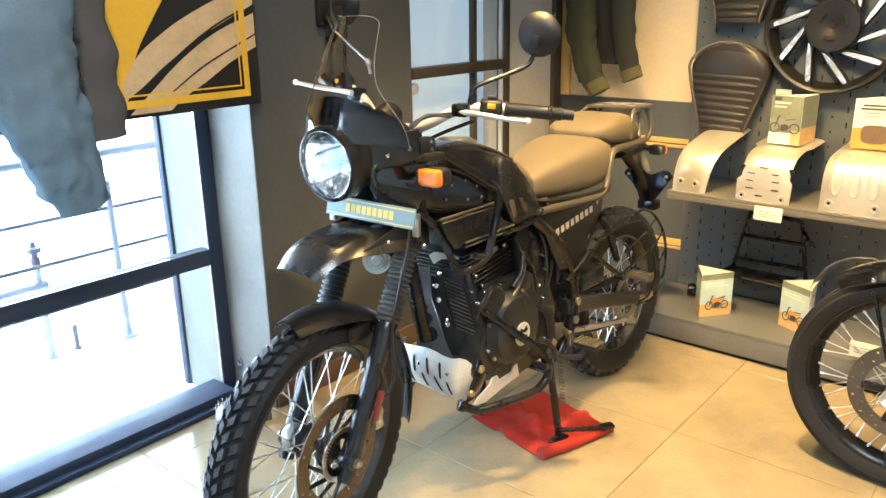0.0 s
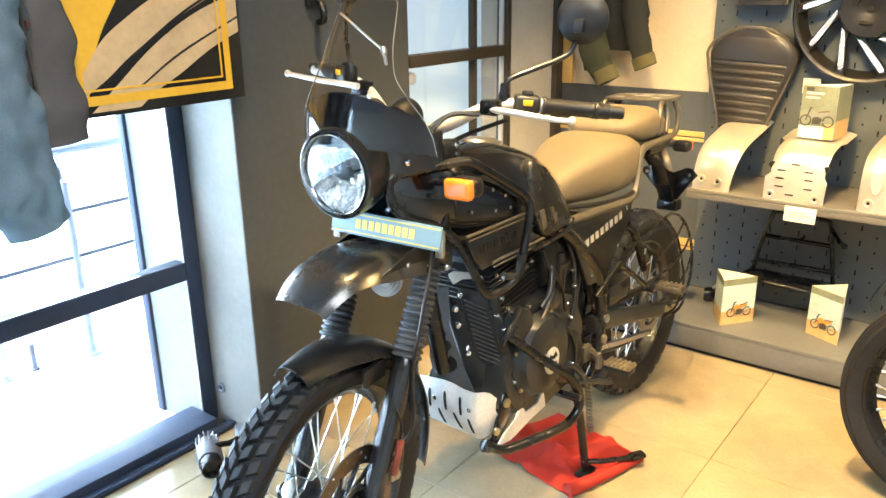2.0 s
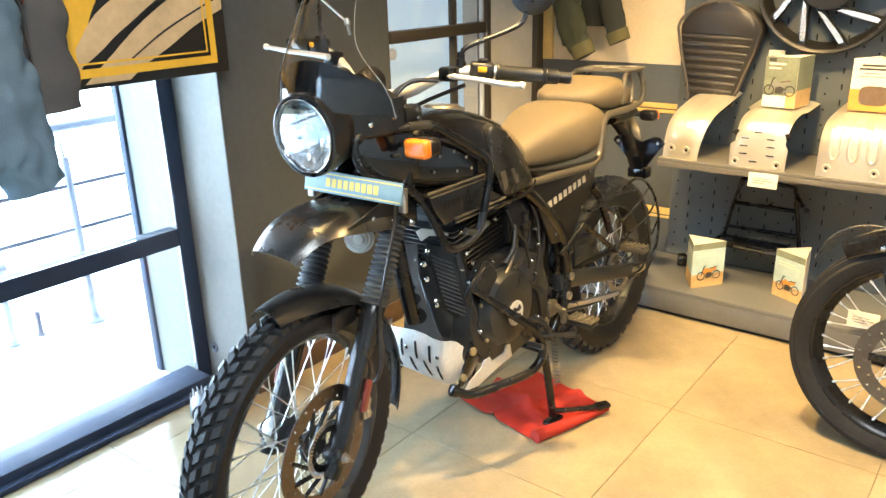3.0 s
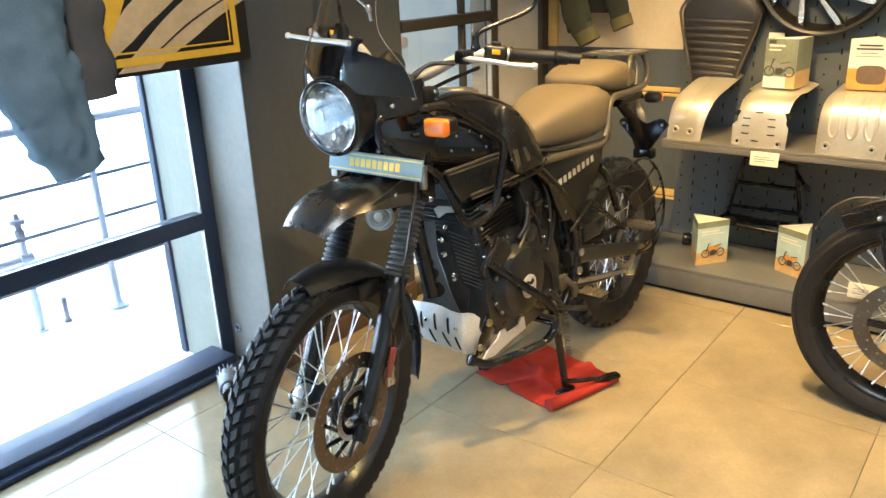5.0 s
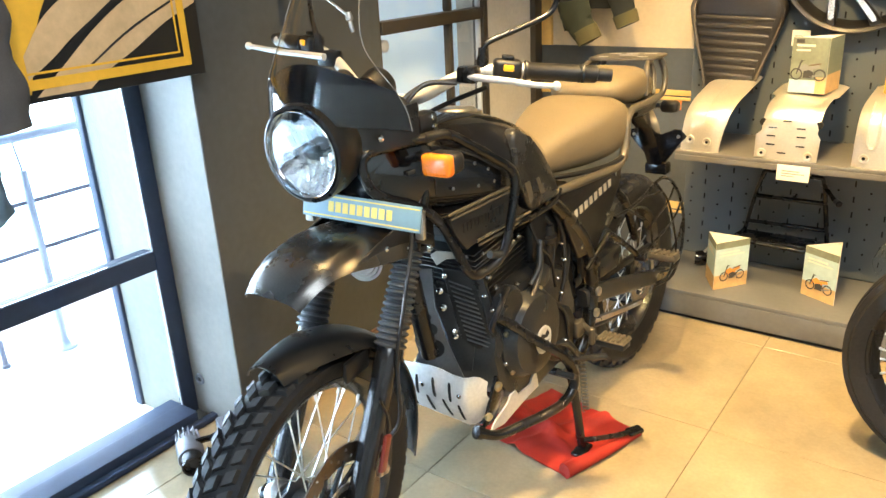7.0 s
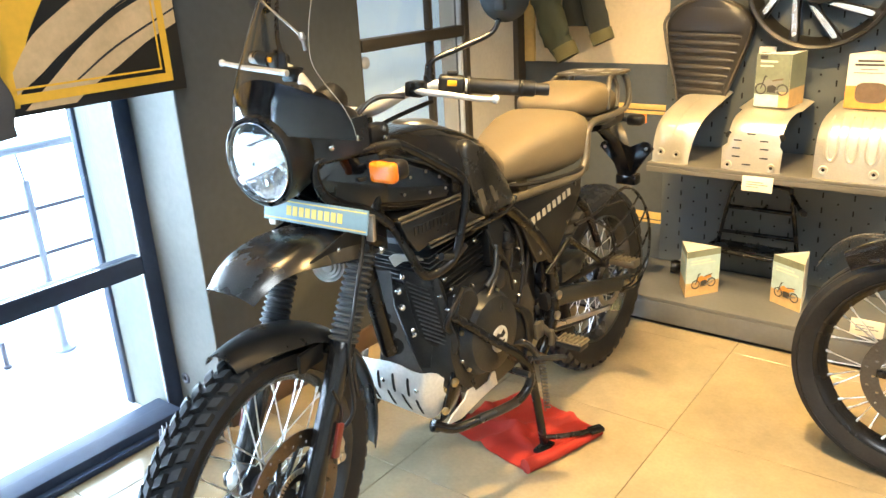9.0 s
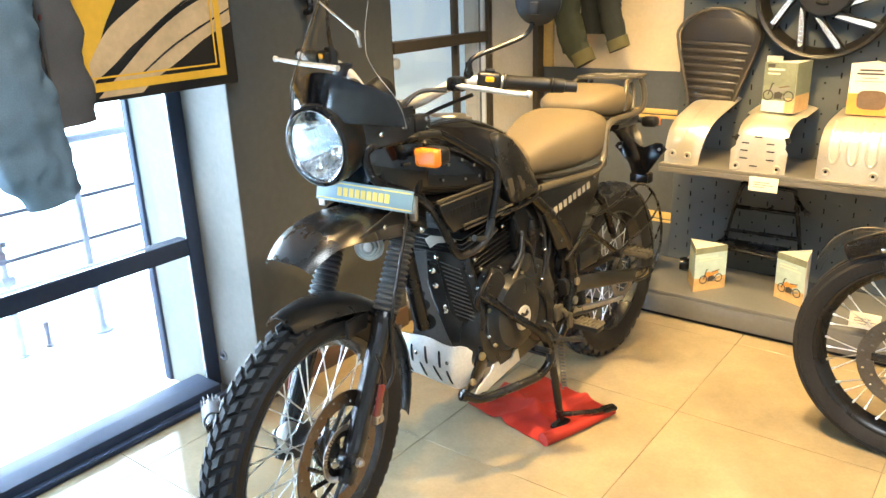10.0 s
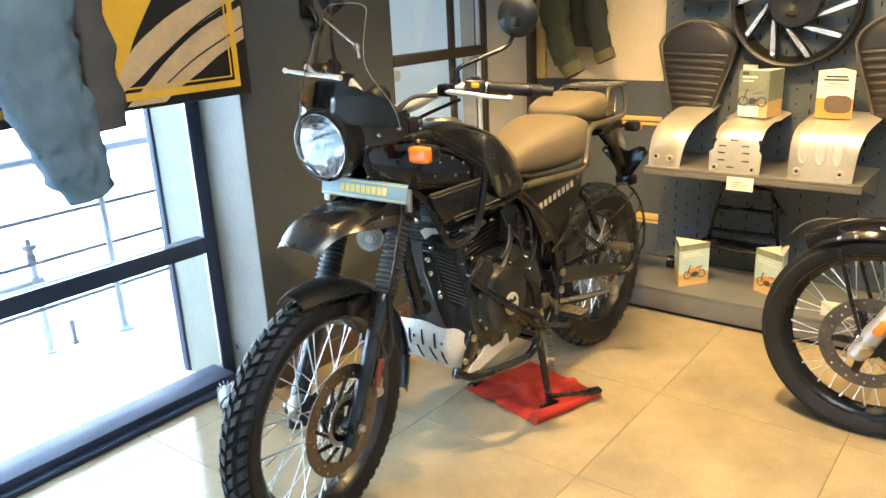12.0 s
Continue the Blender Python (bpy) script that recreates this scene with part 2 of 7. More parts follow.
# the dark wall between the big window and the narrow side light
solid("wall_side_dark", (-2.35, 2.103, 0), (SIDE, 2.875, TOP), M_DARKWALL, "matt charcoal painted wall beside the window", "wall")
solid("window_reveal", (-2.20, 2.100, 0), (SIDE - 0.003, 2.103, TOP), M_PIER, "grey painted window reveal with scuffed edge", "wall")
solid("wall_side_grey", (-2.10, 3.545, 0), (SIDE, 3.895, TOP), M_GREYCOL, "grey painted wall strip beside the narrow window", "wall")
solid("corner_post", (-2.10, 3.895, 0), (-1.925, BACK, TOP), M_DOORFRAME, "dark brown corner post", "post", 0.003)
solid("skirting", (SIDE, 2.108, 0), (SIDE + 0.012, 2.875, 0.085), M_SKIRT, "brown tiled skirting along the charcoal wall", "skirting", 0.002)
solid("wall_band", (-1.925, BACK - 0.014, 0), (2.6, BACK, 0.955), M_BAND, "charcoal dado panel on the back wall", "wall panel", 0.002)
bm = bmesh.new()
for z0, z1 in ((0.748, 0.762), (0.768, 0.790), (0.268, 0.280), (0.286, 0.318)):
    box(bm, (-1.925, BACK - 0.019, z0), (2.6, BACK - 0.0142, z1), 0.001)
tagged(finish("trim", bm, M_GOLD), "paired ochre stripes across the charcoal dado", "trim", kind="structure")
solid("wall_frame_strip", (-1.925, BACK - 0.02, 0.955), (-1.875, BACK, TOP), M_GOLD, "ochre wooden edge strip on the cream wall", "trim", 0.003)

# the large window wall
WX = -2.185
window = tagged(new("window_1"), "tall shop window with blue-black metal frame and bright daylight", "window", kind="structure")


def bar(name, lo, hi, material=M_WINFRAME, parent=window, bevel=0.004, label=""):
    bm = bmesh.new()
    box(bm, lo, hi, bevel)
    return part(name, bm, material, parent, label)


bar("window_frame", (WX - 0.020, 2.047, 0), (WX, 2.0995, TOP))
bar("bottom_rail", (WX - 0.07, -2.2, 0), (WX + 0.068, 2.047, 0.047))
bar("transom", (WX - 0.055, -2.2, 0.515), (WX, 2.047, 0.575))
bar("mullion", (WX - 0.07, 0.38, 0.047), (WX, 0.44, TOP))
bar("window_sill", (WX + 0.068, -2.2, 0), (-2.09, 2.0995, 0.018), M_WINFRAME, bevel=0.003, label="blue-black metal threshold")
bar("bead", (WX - 0.009, 2.0435, 0.047), (WX - 0.004, 2.0468, 0.515), M_SEAL, bevel=0.001, label="silver glazing bead")
bar("bead", (WX - 0.009, 2.0435, 0.575), (WX - 0.004, 2.0468, TOP), M_SEAL, bevel=0.001, label="silver glazing bead")
for y0, y1 in ((-2.2, 0.38), (0.44, 2.043)):
    for z0, z1 in ((0.047, 0.515), (0.575, TOP)):
        pane = bar("pane", (WX - 0.014, y0, z0), (WX - 0.009, y1, z1), M_GLASS, bevel=0)
        pane.visible_shadow = False

# the narrow side light in the charcoal wall
side = tagged(new("window_2"), "narrow tall window with dark metal bars and pale glass", "window", kind="structure")
bar("window_frame", (SIDE - 0.05, 2.875, 0), (SIDE - 0.004, 2.887, TOP), M_DOORFRAME, side)
bar("window_frame", (SIDE - 0.05, 3.512, 0), (SIDE + 0.006, 3.545, TOP), M_DOORFRAME, side)
bar("glazing_bar", (SIDE - 0.045, 3.300, 0), (SIDE - 0.012, 3.322, 1.108), M_DOORFRAME, side)
bar("glazing_bar", (SIDE - 0.045, 3.300, 1.152), (SIDE - 0.012, 3.322, TOP), M_DOORFRAME, side)
bar("transom", (SIDE - 0.05, 2.887, 1.108), (SIDE + 0.004, 3.512, 1.152), M_DOORFRAME, side)
bar("bottom_rail", (SIDE - 0.05, 2.887, 0), (SIDE - 0.004, 3.512, 0.06), M_DOORFRAME, side)
bar("bead", (SIDE - 0.03, 3.503, 1.152), (SIDE - 0.01, 3.512, TOP), M_SEAL, side, 0.001)
bar("bead", (SIDE - 0.03, 3.503, 0.06), (SIDE - 0.01, 3.512, 1.108), M_SEAL, side, 0.001)
pane = bar("pane", (SIDE - 0.034, 2.887, 0.06), (SIDE - 0.03, 3.512, TOP), M_GLASS, side, 0)
pane.visible_shadow = False
bm = bmesh.new()
lathe(bm, (SIDE - 0.026, 2.915, 1.07), (1, 0, 0), [(0, 0.016), (0.004, 0.022), (0.012, 0.022), (0.016, 0.014)], 20)
part("glass_clamp", bm, M_SEAL, side, "round chrome glass clamp")

# outside
solid("ground", (-40, -40, -0.20), (-2.28, 40, -0.035), M_EXT, "sunlit pale paving outside the window", "ground")
RETX = -2.430
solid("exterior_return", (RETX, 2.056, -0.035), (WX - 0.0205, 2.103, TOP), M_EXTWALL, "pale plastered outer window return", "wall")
solid("exterior_post", (RETX - 0.035, 2.045, -0.035), (RETX - 0.001, 2.103, TOP), M_WINFRAME, "dark outer frame post", "post", 0.003)
# Emissive card added for the bright outdoors; it also lights the room.
solid("backdrop", (-9.05, -14, -0.035), (-9.0, 14, 7), M_SKYCARD, "glowing card for the overexposed bright outdoors", "backdrop")
# A second emissive card, just behind the pane, gives the narrow window its brightness.
solid("backdrop_side", (-2.26, 2.876, 0.0), (-2.25, 4.4, TOP), M_DOORGLOW, "glowing card for the pale view behind the narrow window", "backdrop")

railing = thing("railing", "grey metal pipe railing on the bright terrace outside", "railing")
RX = -3.09
for name, z, r in (("top_rail", 0.81, 0.018), ("rail", 0.57, 0.009), ("rail", 0.385, 0.009), ("rail", 0.180, 0.009)):
    bm = bmesh.new()
    tube(bm, [(RX, -3.0, z), (RX, 5.0, z)], r, 10)
    part(name, bm, M_RAIL if name == "top_rail" else M_RAILDARK, railing)
for y in (-1.3, 0.45, 2.15, 3.9):
    bm = bmesh.new()
    lathe(bm, (RX, y, -0.035), (0, 0, 1), [(0, 0.045), (0.012, 0.045), (0.02, 0.024), (0.03, 0.017), (0.725, 0.017)], 14)
    tube(bm, [(RX, y, 0.68), (RX, y - 0.012, 0.80)], 0.005, 6)
    part("post", bm, M_RAIL, railing)

sp = thing("standpipe", "grey outdoor water pipe with a tap on the terrace", "water pipe")
PX, PY = -3.13, 1.822
bm = bmesh.new()
lathe(bm, (PX, PY, -0.035), (0, 0, 1), [(0, 0.024), (0.01, 0.024), (0.012, 0.015), (0.42, 0.015)], 14)
part("riser", bm, M_RAIL, sp)
bm = bmesh.new()
tube(bm, [(PX, PY - 0.6, 0.292), (PX, PY, 0.292)], 0.016, 12)
lathe(bm, (PX, PY - 0.022, 0.292), (0, 1, 0), [(0, 0.024), (0.05, 0.024), (0.054, 0.018)], 14)
part("branch_pipe", bm, M_RAIL, sp)
bm = bmesh.new()
lathe(bm, (PX, PY, 0.385), (0, 0, 1), [(0, 0.020), (0.03, 0.020), (0.032, 0.014), (0.05, 0.014), (0.055, 0.030), (0.075, 0.030), (0.078, 0.012), (0.10, 0.010)], 14)
part("tap", bm, M_RAILDARK, sp)
bm = bmesh.new()
lathe(bm, (PX, PY + 0.112, -0.035), (0, 0, 1), [(0, 0.016), (0.012, 0.016), (0.014, 0.010), (0.11, 0.010), (0.112, 0.006)], 12)
part("stub", bm, M_RAILDARK, sp)

# ---- motorcycle materials ----
M_FORK = mat("gloss_black_fork", (0.010, 0.0105, 0.0115), 0.17, 0.0, grain=0.06, scale=150, blotch=0.15, blotch_scale=12)
# Black steel in a paler grey: the window light on it is painted in.
M_COATED = mat("daylit_black_steel", (0.075, 0.077, 0.080), 0.45, grain=0.12, scale=150, blotch=0.15, bump=0.1)
M_MATTE = mat("matte_black_paint", (0.010, 0.0105, 0.011), 0.31, grain=0.1, scale=150, blotch=0.2, blotch_scale=9, bump=0.06)
M_SATIN = mat("satin_granite_paint", (0.085, 0.083, 0.080), 0.27, 0.85, grain=0.08, scale=300, blotch=0.12, blotch_scale=8)
M_GLOSS = mat("gloss_black_paint", (0.005, 0.005, 0.006), 0.12, grain=0.05, blotch=0.2, blotch_scale=8, coat=0.7)
M_TUBE = mat("satin_black_tube", (0.0045, 0.0045, 0.005), 0.26, grain=0.1, scale=120, blotch=0.2, blotch_scale=12)
M_RUBBER = mat("tyre_rubber", (0.010, 0.011, 0.013), 0.55, grain=0.2, scale=160, blotch=0.25, blotch_scale=15, bump=0.3, spec=0.25)
M_TREAD = mat("dusty_tread_rubber", (0.019, 0.020, 0.0215), 0.6, grain=0.25, scale=140, blotch=0.25, blotch_scale=12, bump=0.3, island=0.2)
M_PLASTIC = mat("black_plastic", (0.0055, 0.0055, 0.006), 0.40, grain=0.12, scale=200, blotch=0.15, bump=0.15)
M_GLOSSPLAST = mat("shiny_black_plastic", (0.008, 0.008, 0.009), 0.22, grain=0.1, scale=200, blotch=0.2)
M_BELLOWS = mat("fork_gaiter_rubber", (0.032, 0.035, 0.037), 0.55, grain=0.12, bump=0.1)
M_SEAT = mat("grey_brown_seat_fabric", (0.118, 0.091, 0.052), 0.66, grain=0.16, scale=420, blotch=0.1, blotch_scale=7, bump=0.35)
M_ENGINE = mat("black_engine_casting", (0.0230, 0.0245, 0.0258), 0.33, 0.25, grain=0.16, scale=170, blotch=0.22, blotch_scale=10, bump=0.25)
M_FIN = mat("cylinder_fin_black", (0.0105, 0.011, 0.0118), 0.36, 0.2, grain=0.1)
M_CHROME = mat("chrome", (0.72, 0.71, 0.70), 0.12, 1.0, grain=0.03, blotch=0.05)
M_STEEL = mat("brushed_steel", (0.50, 0.47, 0.43), 0.32, 1.0, grain=0.1, scale=120, blotch=0.12)
M_DISC = mat("brake_disc_steel", (0.15, 0.125, 0.105), 0.40, 1.0, grain=0.12, scale=180, blotch=0.12)
M_ALU = mat("pale_aluminium_plate", (0.66, 0.66, 0.65), 0.42, 0.55, grain=0.08, scale=120, blotch=0.1)
M_SPOKE = mat("zinc_spoke", (0.80, 0.79, 0.76), 0.28, 1.0)
M_RIM = mat("anodised_dark_rim", (0.060, 0.062, 0.066), 0.22, 0.8, grain=0.06, blotch=0.12)
M_AMBER = mat("amber_lens", (0.90, 0.20, 0.012), 0.30, grain=0.12, scale=250, coat=0.15)
M_REDREF = mat("red_reflector", (0.15, 0.024, 0.016), 0.3, grain=0.1, scale=300)
M_PLATE = mat("teal_grey_plate", (0.18, 0.28, 0.31), 0.35, grain=0.05, blotch=0.06)
M_YELLOW = mat("yellow_lettering", (0.75, 0.52, 0.10), 0.45)
M_SILVERPRINT = mat("silver_lettering", (0.36, 0.33, 0.27), 0.45)
M_YBUTTON = mat("yellow_switch", (0.90, 0.42, 0.01), 0.4)
M_CLEAR = glass("clear_lens", ior=1.22)
M_SCREEN = glass("smoked_screen", (0.90, 0.88, 0.85), 0.0, 1.12)
M_REFLECT = mat("mirror_reflector", (0.62, 0.62, 0.62), 0.08, 1.0)
M_LAMPRIB = mat("grey_lamp_rib", (0.10, 0.11, 0.11), 0.35, 0.4)
M_FACET = mat("aluminised_bowl", (0.86, 0.86, 0.84), 0.22, 1.0, grain=0.08)
M_EDGE = mat("polished_acrylic_edge", (0.22, 0.22, 0.21), 0.2)
M_CARDSILVER = mat("pale_silver_enamel", (0.52, 0.50, 0.45), 0.4, grain=0.05)
M_GOLDBOLT = mat("zinc_yellow_bolt", (0.55, 0.44, 0.25), 0.3, 1.0)
# Peg metal tinted gold, so the warm spotlight is part of its colour.
M_PEGTOP = mat("worn_gold_lit_peg", (0.30, 0.26, 0.19), 0.42, 0.8, grain=0.2, scale=200, blotch=0.2)
M_RACK = mat("bronze_grey_rack", (0.10, 0.088, 0.068), 0.38, 0.5, grain=0.1, blotch=0.15)

STEER_AXIS = Vector((-math.sin(radians(22)), 0, math.cos(radians(22))))
STEER_AT = Vector((1.403, 0, 0.325))
STEER = Matrix.Translation(STEER_AT) @ Matrix.Rotation(radians(10.5), 4, STEER_AXIS) @ Matrix.Translation(-STEER_AT)


def steered(bm):
    bmesh.ops.transform(bm, matrix=STEER, verts=bm.verts)
    return bm


def bolt(parent, at, direction, r=0.007, h=0.006, material=None, seg=8, name="bolt"):
    bm = bmesh.new()
    lathe(bm, at, direction, [(0, r), (h * 0.7, r), (h, r * 0.6)], seg)
    return part(name, bm, material or M_CHROME, parent)


def wheel(parent, name, at, radius, width, rim_r, spokes, knobs, rim_mat, hub_r=0.045):
    """A spoked wheel with its axle along local y."""
    w = new(name)
    w.parent = parent
    w.matrix_basis = at
    hw = width / 2
    bm = bmesh.new()
    side = [(-hw * 0.62, rim_r), (-hw * 0.95, rim_r + (radius - rim_r) * 0.35), (-hw, rim_r + (radius - rim_r) * 0.6),
            (-hw * 0.82, radius - 0.022), (-hw * 0.5, radius - 0.010), (0, radius - 0.006), (hw * 0.5, radius - 0.010),
            (hw * 0.82, radius - 0.022), (hw, rim_r + (radius - rim_r) * 0.6), (hw * 0.95, rim_r + (radius - rim_r) * 0.35), (hw * 0.62, rim_r)]
    ring_lathe(bm, (0, 0, 0), (0, 1, 0), side, 72)
    part("tyre", bm, M_RUBBER, w, "black tyre with a moulded sidewall")
    bm = bmesh.new()
    rw = hw * 0.66
    prof = [(-rw, rim_r + 0.008), (-rw - 0.003, rim_r + 0.004), (-rw, rim_r - 0.004), (-rw * 0.7, rim_r - 0.010), (-rw * 0.35, rim_r - 0.022),
            (0, rim_r - 0.026), (rw * 0.35, rim_r - 0.022), (rw * 0.7, rim_r - 0.010), (rw, rim_r - 0.004), (rw + 0.003, rim_r + 0.004), (rw, rim_r + 0.008)]
    ring_lathe(bm, (0, 0, 0), (0, 1, 0), prof, 64)
    part("rim", bm, rim_mat, w)
    bm = bmesh.new()
    lathe(bm, (0, -0.062, 0), (0, 1, 0), [(0, 0.018), (0.012, 0.022), (0.02, hub_r), (0.027, hub_r), (0.034, hub_r * 0.6), (0.09, hub_r * 0.6), (0.097, hub_r), (0.104, hub_r), (0.112, 0.022), (0.124, 0.018)], 28)
    part("hub", bm, M_ENGINE, w)
    data = {}
    for i in range(spokes):
        s = -1 if i % 2 else 1
        lean = 1 if (i // 2) % 2 else -1
        if (s, lean) not in data:
            bm = bmesh.new()
            r1 = rim_r - 0.022
            a = Vector((math.cos(lean * 0.95) * hub_r * 0.9, s * 0.036, math.sin(lean * 0.95) * hub_r * 0.9))
            b = Vector((r1, s * 0.006, 0))
            tube(bm, [a, b], 0.0018, 6)
            lathe(bm, b - (b - a).normalized() * 0.016, b - a, [(0, 0.0024), (0.004, 0.0036), (0.018, 0.0036)], 6)
            o = part("spoke", bm, M_SPOKE, w)
            data[(s, lean)] = o.data
        else:
            o = new("spoke", data[(s, lean)])
            o.parent = w
        o.matrix_basis = Matrix.Rotation(2 * math.pi * i / spokes, 4, "Y")
    if knobs:
        count, joined = knobs
        rows = ((-0.70, 0.165, 0.015, 0.5), (-0.225, 0.175, 0.003, 0.0), (0.225, 0.175, 0.003, 0.5), (0.70, 0.165, 0.015, 0.0))
        pitch = 2 * math.pi / count
        blocks = []
        for yc, yw, drop, off in rows:
            r0, r1 = radius - drop - 0.014, radius - drop + 0.0075
            yc, yw = yc * hw, yw * hw
            l = pitch * radius * 0.35
            sk = 0.42 * l * (1 if yc < 0 else -1)
            tilt = -math.copysign(0.55, yc) if drop > 0.01 else -math.copysign(0.10, yc)
            bm = bmesh.new()
            vs = []
            for rr, f in ((r0, 1.0), (r1, 0.86)):
                vs.append([bm.verts.new((sx * l * f + sk * sy, yc + sy * yw * f, rr + tilt * sy * yw * 0.9)) for sx, sy in ((-1, -1), (1, -1), (1, 1), (-1, 1))])
            bm.faces.new(vs[0])
            bm.faces.new(vs[1])
            for i in range(4):
                bm.faces.new((vs[0][i], vs[0][(i + 1) % 4], vs[1][(i + 1) % 4], vs[1][i]))
            bmesh.ops.recalc_face_normals(bm, faces=bm.faces)
            blocks.append((bm, off))
        if joined:
            allb = bmesh.new()
            for bm, off in blocks:
                me = bpy.data.meshes.new("tread")
                bm.to_mesh(me)
                for i in range(count):
                    k = len(allb.verts)
                    allb.from_mesh(me)
                    allb.verts.ensure_lookup_table()
                    bmesh.ops.transform(allb, matrix=Matrix.Rotation(pitch * (i + off), 4, "Y"), verts=allb.verts[k:])
                bpy.data.meshes.remove(me)
                bm.free()
            tagged(part("tread_pattern", allb, M_TREAD, w, smooth=0), kind="stuff")
        else:
            for bm, off in blocks:
                first = None
                for i in range(count):
                    if first is None:
                        o = part("tread_block", bm, M_TREAD, w, smooth=0)
                        first = o.data
                    else:
                        o = new("tread_block", first)
                        o.parent = w
                    o.matrix_basis = Matrix.Rotation(pitch * (i + off), 4, "Y")
    return w


def disc_ring(bm, y, r0, r1, hole, n, thick=0.004):
    """A flat brake ring with a drilled hole in every sector."""
    for i in range(n):
        a0, a1 = 2 * math.pi * i / n, 2 * math.pi * (i + 1) / n
        am = (a0 + a1) / 2
        rm = r0 + (r1 - r0) * (0.3 if i % 2 else 0.7)
        outer = [(a0, r0), (am, r0), (a1, r0), (a1, (r0 + r1) / 2), (a1, r1), (am, r1), (a0, r1), (a0, (r0 + r1) / 2)]
        ring = [Vector((r * math.cos(a), 0, r * math.sin(a))) for a, r in outer]
        c = Vector((rm * math.cos(am), 0, rm * math.sin(am)))
        inner = [c + (p - c).normalized() * hole for p in ring]
        for yy in (y - thick / 2, y + thick / 2):
            o = [bm.verts.new(p + Vector((0, yy, 0))) for p in ring]
            q = [bm.verts.new(p + Vector((0, yy, 0))) for p in inner]
            for k in range(8):
                bm.faces.new((o[k], o[(k + 1) % 8], q[(k + 1) % 8], q[k]))
    bmesh.ops.remove_doubles(bm, verts=bm.verts, dist=1e-5)
    edges = [e for e in bm.edges if e.is_boundary]
    lo = [e for e in edges if e.verts[0].co.y < y]
    ext = bmesh.ops.extrude_edge_only(bm, edges=lo)
    vs = [v for v in ext["geom"] if isinstance(v, bmesh.types.BMVert)]
    bmesh.ops.translate(bm, vec=(0, thick, 0), verts=vs)
    bmesh.ops.remove_doubles(bm, verts=bm.verts, dist=1e-5)


def front_disc(w, y, r1, arms=12, material=M_DISC):
    bm = bmesh.new()
    disc_ring(bm, y, r1 * 0.74, r1, 0.0032, 36)
    part("brake_disc", bm, material, w, "drilled steel brake disc")
    for i in range(arms):
        bm = bmesh.new()
        a = 2 * math.pi * i / arms
        pts = []
        for t, d in ((0.36, 0.0), (0.46, 0.34), (0.60, 0.60), (0.78, 0.76)):
            pts.append((r1 * t * math.cos(a + d), y, r1 * t * math.sin(a + d)))
        tube(bm, pts, 0.0055, 6, 3)
        part("carrier_arm", bm, M_TUBE, w)
    bm = bmesh.new()
    ring_lathe(bm, (0, y, 0), (0, 1, 0), [(-0.004, r1 * 0.26), (0.004, r1 * 0.26), (0.004, r1 * 0.39), (-0.004, r1 * 0.39)], 28)
    part("disc_carrier", bm, M_TUBE, w)
    bm = bmesh.new()
    n = 44
    for i in range(n):
        a = 2 * math.pi * i / n
        box(bm, (r1 * 0.37, y + 0.005, -0.0022), (r1 * 0.445, y + 0.008, 0.0022), m=Matrix.Rotation(a, 4, "Y"))
    ring_lathe(bm, (0, y + 0.0065, 0), (0, 1, 0), [(-0.0015, r1 * 0.435), (0.0015, r1 * 0.435), (0.0015, r1 * 0.46), (-0.0015, r1 * 0.46)], 32)
    part("sensor_ring", bm, M_STEEL, w)


# ---- the adventure motorcycle ----
bike = thing("motorcycle", "matte black adventure motorcycle with spoked wheels on its stand", "motorcycle",
             pose(-1.158, 3.12, 0, 0, 0, -91.9) @ pose(0, 0, 0, 2.0, 0, 0))
FW = STEER @ Matrix.Translation((1.455, 0, 0.340))
fw = wheel(bike, "front_wheel", FW, 0.340, 0.090, 0.265, 36, (58, False), M_RIM)
front_disc(fw, 0.072, 0.15)
rw = wheel(bike, "rear_wheel", pose(0, 0, 0.325), 0.325, 0.122, 0.222, 36, (36, True), M_RIM, 0.06)
bm = bmesh.new()
ring_lathe(bm, (0, 0.075, 0), (0, 1, 0), [(-0.003, 0.070), (0.003, 0.070), (0.003, 0.092), (-0.003, 0.092)], 40)
for i in range(40):
    box(bm, (0.09, 0.073, -0.0025), (0.099, 0.077, 0.0025), m=Matrix.Rotation(2 * math.pi * i / 40, 4, "Y"))
part("sprocket", bm, M_STEEL, rw)

